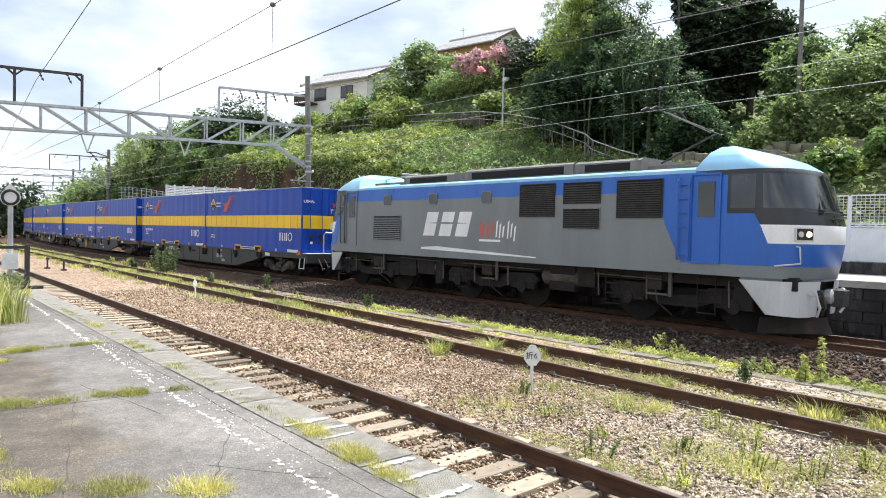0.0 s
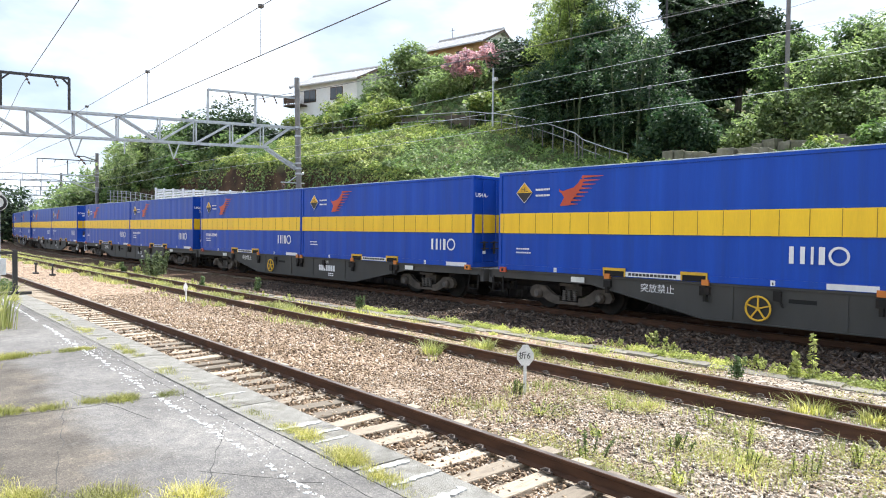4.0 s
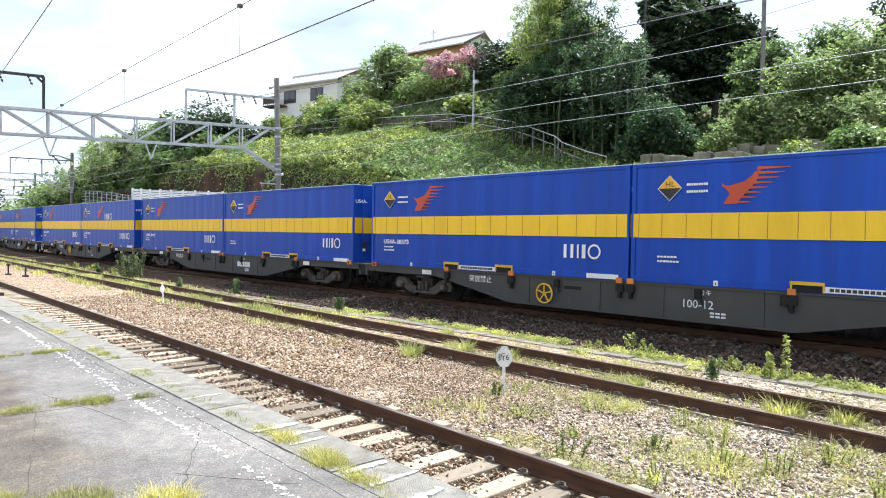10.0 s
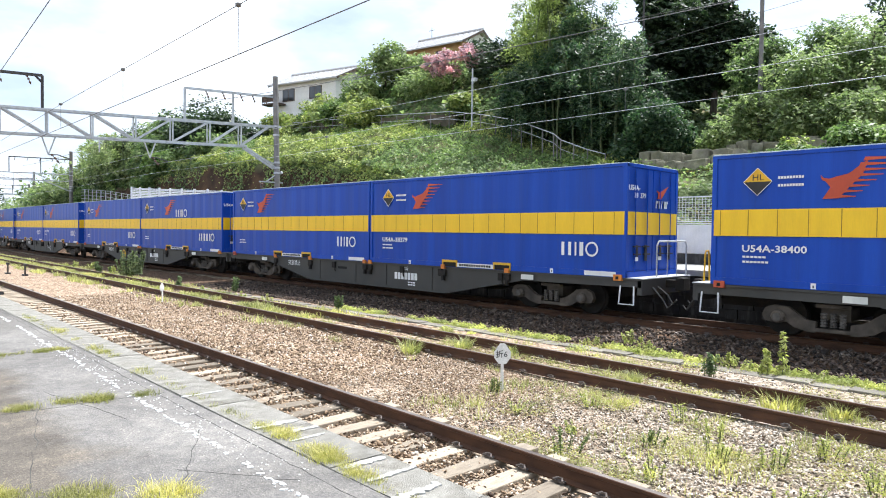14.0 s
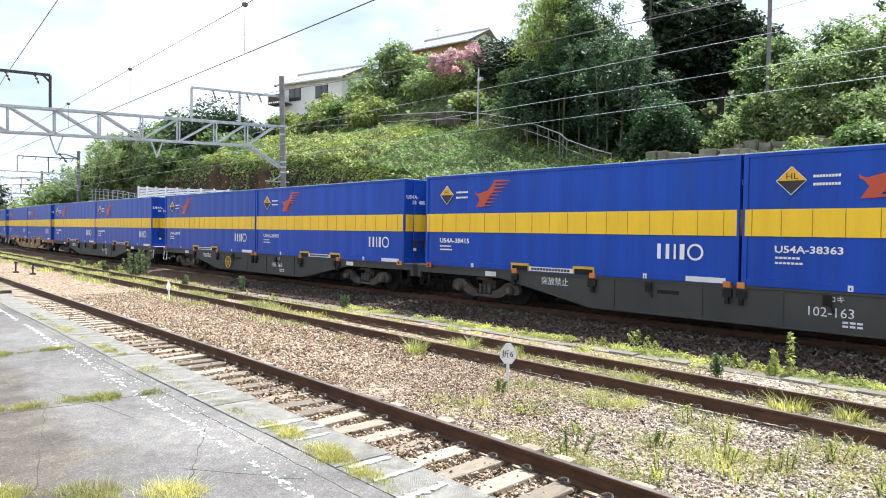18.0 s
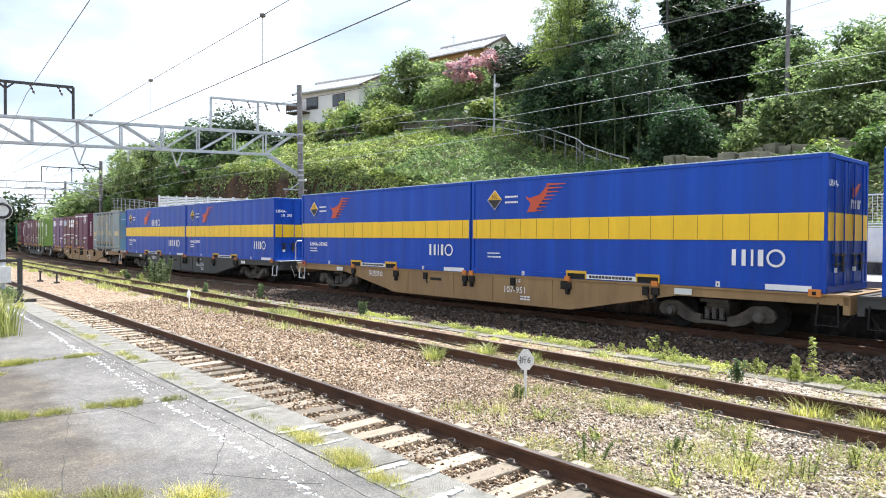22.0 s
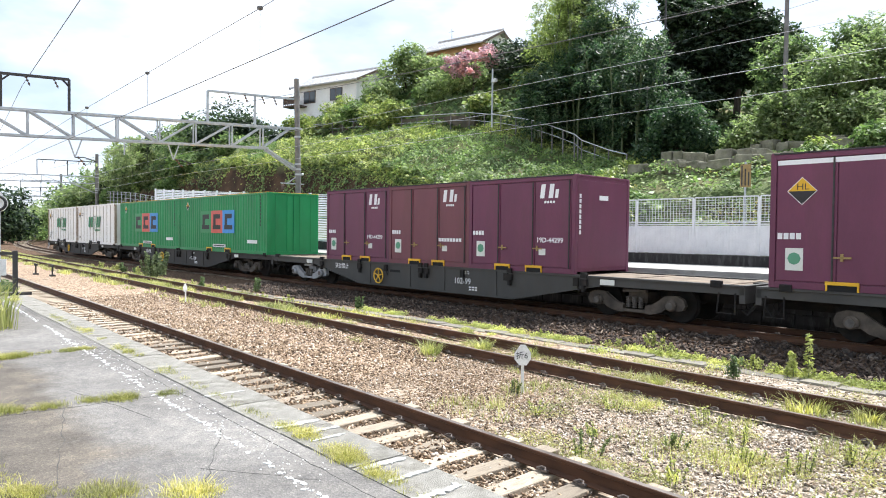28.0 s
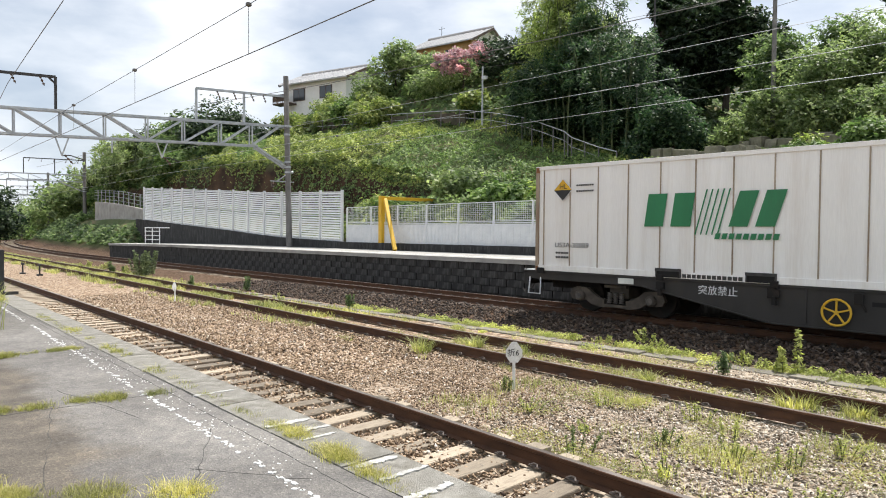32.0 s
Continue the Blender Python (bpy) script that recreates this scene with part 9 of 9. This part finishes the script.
def lay_stones():
    rng = np.random.default_rng(77)

    def field(n, x0, x1, y0, y1, lo, hi, up=0.0):
        x, y = rng.uniform(x0, x1, n), rng.uniform(y0, y1, n)
        z = np.array([hill(a, b) for a, b in zip(x, y)]) + rng.uniform(-0.01, 0.02, n) + up * rng.random(n)
        return np.stack([x, y, z], 1), rng.uniform(lo, hi, n)
    near = [field(46000, -8.5, 0.5, 4.78, 7.95, 0.008, 0.022), field(7000, -7, 1, 9.15, 10.8, 0.008, 0.024), field(6000, -9, 1, 8.02, 9.08, 0.008, 0.024)]
    s, z = np.concatenate([f[0] for f in near]), np.concatenate([f[1] for f in near])
    warm = rng.random(len(s)) < np.clip((-3.2 - s[:, 0]) / 3.4, 0.18, 0.95)
    stones("pale_gravel", "pale grey-brown gravel between the tracks", M_STONEGREY, s[~warm], z[~warm], 1)
    stones("warm_gravel", "brown gravel stones near the platform track", M_STONEBROWN, s[warm], z[warm], 2)
    far = [field(36000, -24, -8.5, 4.78, 7.9, 0.013, 0.035), field(6500, -22, -9, 2.75, 4.62, 0.016, 0.036, 0.05), field(17000, -9, 0.5, 2.75, 4.64, 0.011, 0.028, 0.045)]
    n = 13000
    u, d = rng.uniform(-26, 2, n), -3.5 + 2.7 * rng.random(n)
    x, y = u, MAIN_Y + u * LEAN + d
    zz = SINK + 0.015 + 0.05 * np.clip((d + 2.6) / 1.2, 0, 1)
    stones("dark_ballast", "rusty ballast stones by the main line, darkened for train shadow", M_STONEDARK, np.stack([x, y, zz + rng.uniform(-0.01, 0.03, n)], 1), rng.uniform(0.022, 0.05, n), 4)
    s, z = np.concatenate([f[0] for f in far]), np.concatenate([f[1] for f in far])
    stones("brown_ballast", "brown ballast stones along the tracks", M_STONEBROWN, s, z, 3)


lay_stones()


# ---- grass and weeds ----
def blades(name, label, spots, height, mat, seed, per=14, spread=0.06, width=0.006, group_kind="stuff", lean=0.5):
    """Tufts of bent blades; spots are (x, y, z, size)."""
    rng = np.random.default_rng(seed)
    s = np.asarray(spots, float)
    c = np.repeat(s, per, 0)
    n = len(c)
    a, r = rng.uniform(0, 6.283, n), spread * np.sqrt(rng.random(n)) * c[:, 3]
    bx, by = c[:, 0] + r * np.cos(a), c[:, 1] + r * np.sin(a)
    h = height * c[:, 3] * rng.uniform(0.45, 1.1, n)
    out = rng.uniform(0.1, lean, n) * h
    la = a + rng.normal(0, 0.7, n)
    w = width * rng.uniform(0.7, 1.5, n) * np.sqrt(c[:, 3])
    px, py = -np.sin(la) * w, np.cos(la) * w
    z = c[:, 2]
    v = np.empty((n, 5, 3))
    mx, my = bx + np.cos(la) * out * 0.3, by + np.sin(la) * out * 0.3
    v[:, 0] = np.stack([bx - px, by - py, z - 0.02], 1)
    v[:, 1] = np.stack([bx + px, by + py, z - 0.02], 1)
    v[:, 2] = np.stack([mx + px * 0.8, my + py * 0.8, z + h * 0.6], 1)
    v[:, 3] = np.stack([mx - px * 0.8, my - py * 0.8, z + h * 0.6], 1)
    v[:, 4] = np.stack([bx + np.cos(la) * out, by + np.sin(la) * out, z + h], 1)
    k = np.arange(n)[:, None] * 5
    q = np.concatenate([k + np.array([[0, 1, 2]]), k + np.array([[0, 2, 3]]), k + np.array([[3, 2, 4]])])
    return quick_mesh(name, v.reshape(-1, 3), q, mat, True)


def gather(n, x0, x1, y0, y1, rnd, cut=-0.1, scale=0.6, seed=0.0):
    out = []
    for _ in range(n):
        x, y = rnd.uniform(x0, x1), rnd.uniform(y0, y1)
        k = noise.noise((x * scale, y * scale * 1.6, seed))
        if k > cut:
            out.append((x, y, hill(x, y), 0.5 + rnd.random() * 0.7 + max(0, k)))
    return out


def ground_weeds():
    rnd = random.Random(91)
    sid = gather(520, -14, 1, SIDE_C - 0.45, SIDE_C + 0.45, rnd, 0.0, 1.1, 1) + gather(330, -14, 1, SIDE_C - 1.25, SIDE_C - 0.7, rnd, 0.12, 1.1, 2) + gather(420, -14, 1, SIDE_C + 0.7, SIDE_C + 1.9, rnd, 0.08, 0.9, 3)
    solid("siding_grass", blades("siding_grass", "", sid, 0.10, M_GRASS, 5, 16, 0.08, 0.0026, lean=1.6), None, "yellow-green grass growing along the siding", "grass", kind="stuff")
    far = gather(2400, -75, -14, SIDE_C - 0.5, SIDE_C + 0.5, rnd, -0.12, 0.5, 4) + gather(1100, -75, -14, SIDE_C + 0.7, SIDE_C + 1.5, rnd, -0.1, 0.5, 5) + gather(700, -75, -14, SIDE_C - 1.2, SIDE_C - 0.7, rnd, 0.0, 0.5, 6)
    solid("far_siding_grass", blades("far_siding_grass", "", far, 0.14, M_GRASS, 6, 10, 0.16, 0.009, lean=1.2), None, "sunlit grass between the far siding rails", "grass", kind="stuff")
    bal = gather(560, -6.5, 1, 5.0, 7.4, rnd, 0.02, 0.75, 7)
    solid("gravel_grass", blades("gravel_grass", "", bal, 0.10, M_GRASS, 7, 12, 0.10, 0.0024, lean=1.4), None, "dry thin grass in the gravel", "grass", kind="stuff")
    low = gather(900, -12, 1, 10.75, 11.35, rnd, -0.05, 0.9, 12) + gather(2600, -5.5, 1, 5.0, 7.8, rnd, 0.02, 0.8, 8) + gather(900, -11, 1, 9.2, 10.8, rnd, 0.0, 0.6, 9) + gather(500, -9, 1, SIDE_C - 0.45, SIDE_C + 0.45, rnd, -0.1, 0.8, 11)
    rng = np.random.default_rng(17)
    base = np.array([(x, y, z) for x, y, z, k in low])
    c = np.repeat(base, 20, 0) + np.stack([rng.normal(0, 0.06, len(base) * 20), rng.normal(0, 0.06, len(base) * 20), rng.uniform(0.015, 0.065, len(base) * 20)], 1)
    v, q = leaf_quads(c, np.tile(np.array([[0, 0, 1.0]]), (len(c), 1)), np.full(len(c), 0.0105), rng, 0.5)
    solid("creeping_weeds", quick_mesh("creeping_weeds", v, q, M_DRYWEED), None, "low creeping weeds on the gravel", "weeds", kind="stuff")
    # dense low weeds along both sides of the cable trough
    clumps = []
    for _ in range(420):
        x = rnd.uniform(-16, 1.5)
        near = rnd.random() < 0.3
        if noise.noise((x * 0.7, 3.0 if near else 0.0, 13)) > (0.12 if near else -0.2):
            y = MAIN_Y + x * LEAN + (rnd.uniform(-4.3, -4.08) if near else rnd.uniform(-3.74, -3.4))
            clumps.append((x, y, SINK, rnd.uniform(0.09, 0.2), rnd.uniform(0.06, 0.19)))
    k = np.repeat(np.array(clumps), 90, 0)
    a, r = rng.uniform(0, 6.283, len(k)), np.sqrt(rng.random(len(k)))
    up = rng.uniform(0.1, 1.0, len(k)) * (1.0 - 0.6 * r)
    c = np.stack([k[:, 0] + k[:, 3] * r * np.cos(a), k[:, 1] + k[:, 3] * r * np.sin(a), k[:, 2] + k[:, 4] * up], 1)
    nor = np.stack([np.cos(a) * r * 0.6, np.sin(a) * r * 0.6, np.full(len(k), 0.8)], 1)
    v, q = leaf_quads(c, nor, np.full(len(k), 0.022), rng, 0.5)
    solid("trough_weeds", quick_mesh("trough_weeds", v, q, M_PALEWEED), None, "dense pale low weeds along the cable trough", "weeds", kind="stuff")


ground_weeds()


def leafy_weed(x, y, h, label, seed, stems=3, leaf=0.028, mat=None, name="weed_plant", z=None, spread=0.10):
    """Upright stems ringed with small leaves."""
    rng = np.random.default_rng(seed)
    z = hill(x, y) if z is None else z
    w = thing(name, label, "weed", group="weeds by the tracks", at=pose(x, y, z))
    cen, nor = [], []
    for k in range(stems):
        a, r = rng.uniform(0, 6.283), rng.uniform(0.0, spread) * (stems > 1)
        hh = h * rng.uniform(0.6, 1.05)
        px, py = r * math.cos(a), r * math.sin(a)
        tx, ty = px * 1.6 + rng.normal(0, 0.03), py * 1.6 + rng.normal(0, 0.03)
        part("stem", Build().tube([(px, py, -0.03), ((px + tx) / 2, (py + ty) / 2, hh * 0.5), (tx, ty, hh)], [0.006, 0.005, 0.002], 5), M_CULM, w)
        m = int(60 * hh / 0.5) + 14
        t = rng.uniform(0.12, 1.0, m)
        d = rng.uniform(0, 6.283, m)
        o = np.stack([np.cos(d), np.sin(d), np.full(m, 0.5)], 1)
        reach = leaf * (1.6 - t)
        cen.append(np.stack([px + (tx - px) * t, py + (ty - py) * t, hh * t], 1) + o * reach[:, None])
        nor.append(o * 0.5 + np.array([0, 0, 0.8]))
    n = sum(len(c) for c in cen)
    v, q = leaf_quads(np.concatenate(cen), np.concatenate(nor), np.full(n, leaf), rng, 0.45)
    part("leaves", quick_mesh("leaves", v, q, mat or M_WEED), None, w)
    return w


leafy_weed(-4.2, 11.03, 0.62, "tall pale weed beside the main line", 200, 2, 0.045, M_PALEWEED)
leafy_weed(-4.05, 11.05, 0.85, "tall pale weed beside the main line", 201, 1, 0.045, M_PALEWEED)
for i, (x, y, h) in enumerate(((-4.05, 5.42, 0.42), (-3.74, 7.35, 0.35), (-2.48, 6.51, 0.42), (-3.18, 7.01, 0.38), (-3.12, 5.53, 0.3), (-6.25, 6.75, 0.28), (-5.4, 6.2, 0.22), (-2.9, 6.4, 0.3), (-4.9, 7.1, 0.25), (-2.2, 7.2, 0.35), (-3.6, 6.3, 0.28), (-1.6, 6.6, 0.4), (-4.4, 6.0, 0.2), (-2.0, 5.8, 0.3))):
    leafy_weed(x, y, h * 0.66, "leafy green weed in the gravel", 210 + i, 7, 0.017, M_WEEDDARK if i % 5 == 0 else M_PALEWEED, spread=0.16)
WEEDS = [leafy_weed(-4.73, 10.0, 0.35, "bushy blue-green weed beside the siding", 230, 8, 0.03, M_LEAF), leafy_weed(-5.0, 11.25, 0.25, "pale leafy weed by the cable trough", 231, 4, 0.034, M_PALEWEED, spread=0.2), leafy_weed(-7.0, 11.6, 0.3, "pale leafy weed by the cable trough", 232, 4, 0.034, M_PALEWEED, spread=0.2)]
rnd = random.Random(19)
for i in range(46):
    x = rnd.uniform(-9.5, 1.5)
    y = MAIN_Y + x * LEAN + rnd.uniform(-3.72, -3.35)
    copy_thing(WEEDS[1 + i % 2], pose(x, y, SINK, 0, 0, rnd.uniform(0, 360)) @ Matrix.Scale(rnd.uniform(0.35, 0.7), 4))
for i in range(16):
    x = rnd.uniform(-40, -11)
    copy_thing(WEEDS[i % 3], pose(x, SIDE_C + rnd.uniform(0.8, 2.0), SINK, 0, 0, rnd.uniform(0, 360)) @ Matrix.Scale(rnd.uniform(0.8, 1.5), 4))
for i, (x, y, k, h) in enumerate(((-9.16, 7.66, 1.0, 0.36), (-3.26, 8.89, 1.5, 0.17), (-2.57, 8.91, 0.8, 0.26), (-8.9, 8.74, 1.0, 0.26), (-7.9, 8.9, 0.8, 0.3), (-5.2, 8.6, 0.6, 0.3), (-10.3, 9.6, 0.8, 0.35))):
    solid("grass_clump", blades("grass_clump", "", [(0, 0, 0, k)], h * 0.85, M_TURF if i in (1, 2) else M_GRASS, 60 + i, 190, 0.17, 0.0045, lean=1.9), None, "clump of long arching grass beside the siding", "grass", group="grass clumps", at=pose(x, y, hill(x, y)))
leafy_weed(-31.0, 9.85, 1.15, "grey-green feathery shrub beside the siding", 240, 30, 0.05, M_GREYLEAF, "lineside_shrub", spread=0.38)


def platform_grass():
    rnd = random.Random(23)
    runs = [((-8.6, 1.0), (-8.73, 2.02), 160), ((-6.1, 0.75), (-6.0, 1.15), 60), ((-6.05, 1.35), (-5.85, 2.0), 130), ((-4.46, 2.28), (-4.02, 2.31), 50), ((-3.8, 2.29), (-2.99, 2.25), 120), ((-5.3, 0.5), (-4.2, 0.55), 80), ((-2.9, 2.24), (-1.6, 2.2), 40), ((-8.6, 2.3), (-7.6, 2.33), 40), ((-12.5, 2.3), (-9.2, 2.3), 60), ((-4.2, 0.55), (-3.5, 1.4), 120), ((-7.3, 2.3), (-4.6, 2.27), 26), ((-8.3, 0.6), (-8.0, 1.0), 50), ((-14, 2.0), (-16.5, 2.4), 60), ((-6.4, 0.3), (-6.2, 0.75), 60)]
    spots = []
    for (x0, y0), (x1, y1), n in runs:
        for _ in range(n):
            t = rnd.random()
            lump = noise.noise((t * 4.5, x0, y0))
            if lump < -0.12 and rnd.random() < 0.85:
                continue
            k = 0.45 + 1.5 * max(0, lump) + rnd.random() * 0.6
            spots.append((x0 + (x1 - x0) * t + rnd.gauss(0, 0.045), y0 + (y1 - y0) * t + rnd.gauss(0, 0.028), PLAT_Z, k))
    solid("platform_grass", blades("platform_grass", "", spots, 0.036, M_TURF, 9, 40, 0.055, 0.0011, lean=2.3), None, "yellow-green grass in the joints of the platform", "grass", kind="stuff")
    left = [(rnd.uniform(-13.5, -11), rnd.uniform(0.6, 1.5), PLAT_Z, rnd.uniform(0.7, 1.4)) for _ in range(90)]
    solid("tall_grass", blades("tall_grass", "", left, 0.5, M_GRASS, 10, 22, 0.16, 0.008, lean=0.8), None, "tall grass at the back of the platform", "grass", kind="stuff")
    solid("corner_shrub", crown_mesh("corner_shrub", [(0, 0, 0.1, 0.28, 0.5), (0.3, 0.1, 0.08, 0.2, 0.5)], 900, 0.04, M_LEAF, np.random.default_rng(3)), None, "low green shrub at the foot of the barrier", "shrub", at=pose(-18.0, 2.3, PLAT_Z))


platform_grass()


def platform_cracks():
    """Fine open cracks and joints in the asphalt."""
    rnd = random.Random(29)
    cr = Build()
    for x0, y0, x1, y1 in ((-8.7, 0.2, -8.7, 2.15), (-6.0, 0.2, -5.85, 2.15), (-6.0, 1.2, -3.4, 0.6), (-4.6, 1.9, -3.2, 1.2), (-3.9, 1.5, -3.3, 1.95), (-6.6, 1.35, -5.2, 1.62), (-14, 2.12, 0, 2.02), (-14, 2.15, 0, 2.19)):
        n = max(6, int(math.hypot(x1 - x0, y1 - y0) * 9))
        pts = []
        for i in range(n + 1):
            t = i / n
            stray = 0.004 if x1 - x0 > 10 else 0.012
            pts.append((x0 + (x1 - x0) * t + rnd.gauss(0, stray), y0 + (y1 - y0) * t + rnd.gauss(0, stray)))
        for (a, b), (c, d) in zip(pts[:-1], pts[1:]):
            cr.bar((a, b, PLAT_Z), (c, d, PLAT_Z), rnd.uniform(0.002, 0.006), 0.003)
    solid("asphalt_cracks", cr, M_CRACK, "dark open cracks in the platform asphalt", "cracks", kind="structure")


platform_cracks()

far_wall_blocks()

def motions():
    """The train rolls past from start to end."""
    times = [float(t) for t in range(33)]
    poses = {(t, n): vehicle_pose(t, n) for t in times for n in range(-1, 20)}
    for ob, n, x, z in RUNS:
        walk(ob, [(t, poses[(t, n)] @ pose(x, 0, z)) for t in times])


motions()
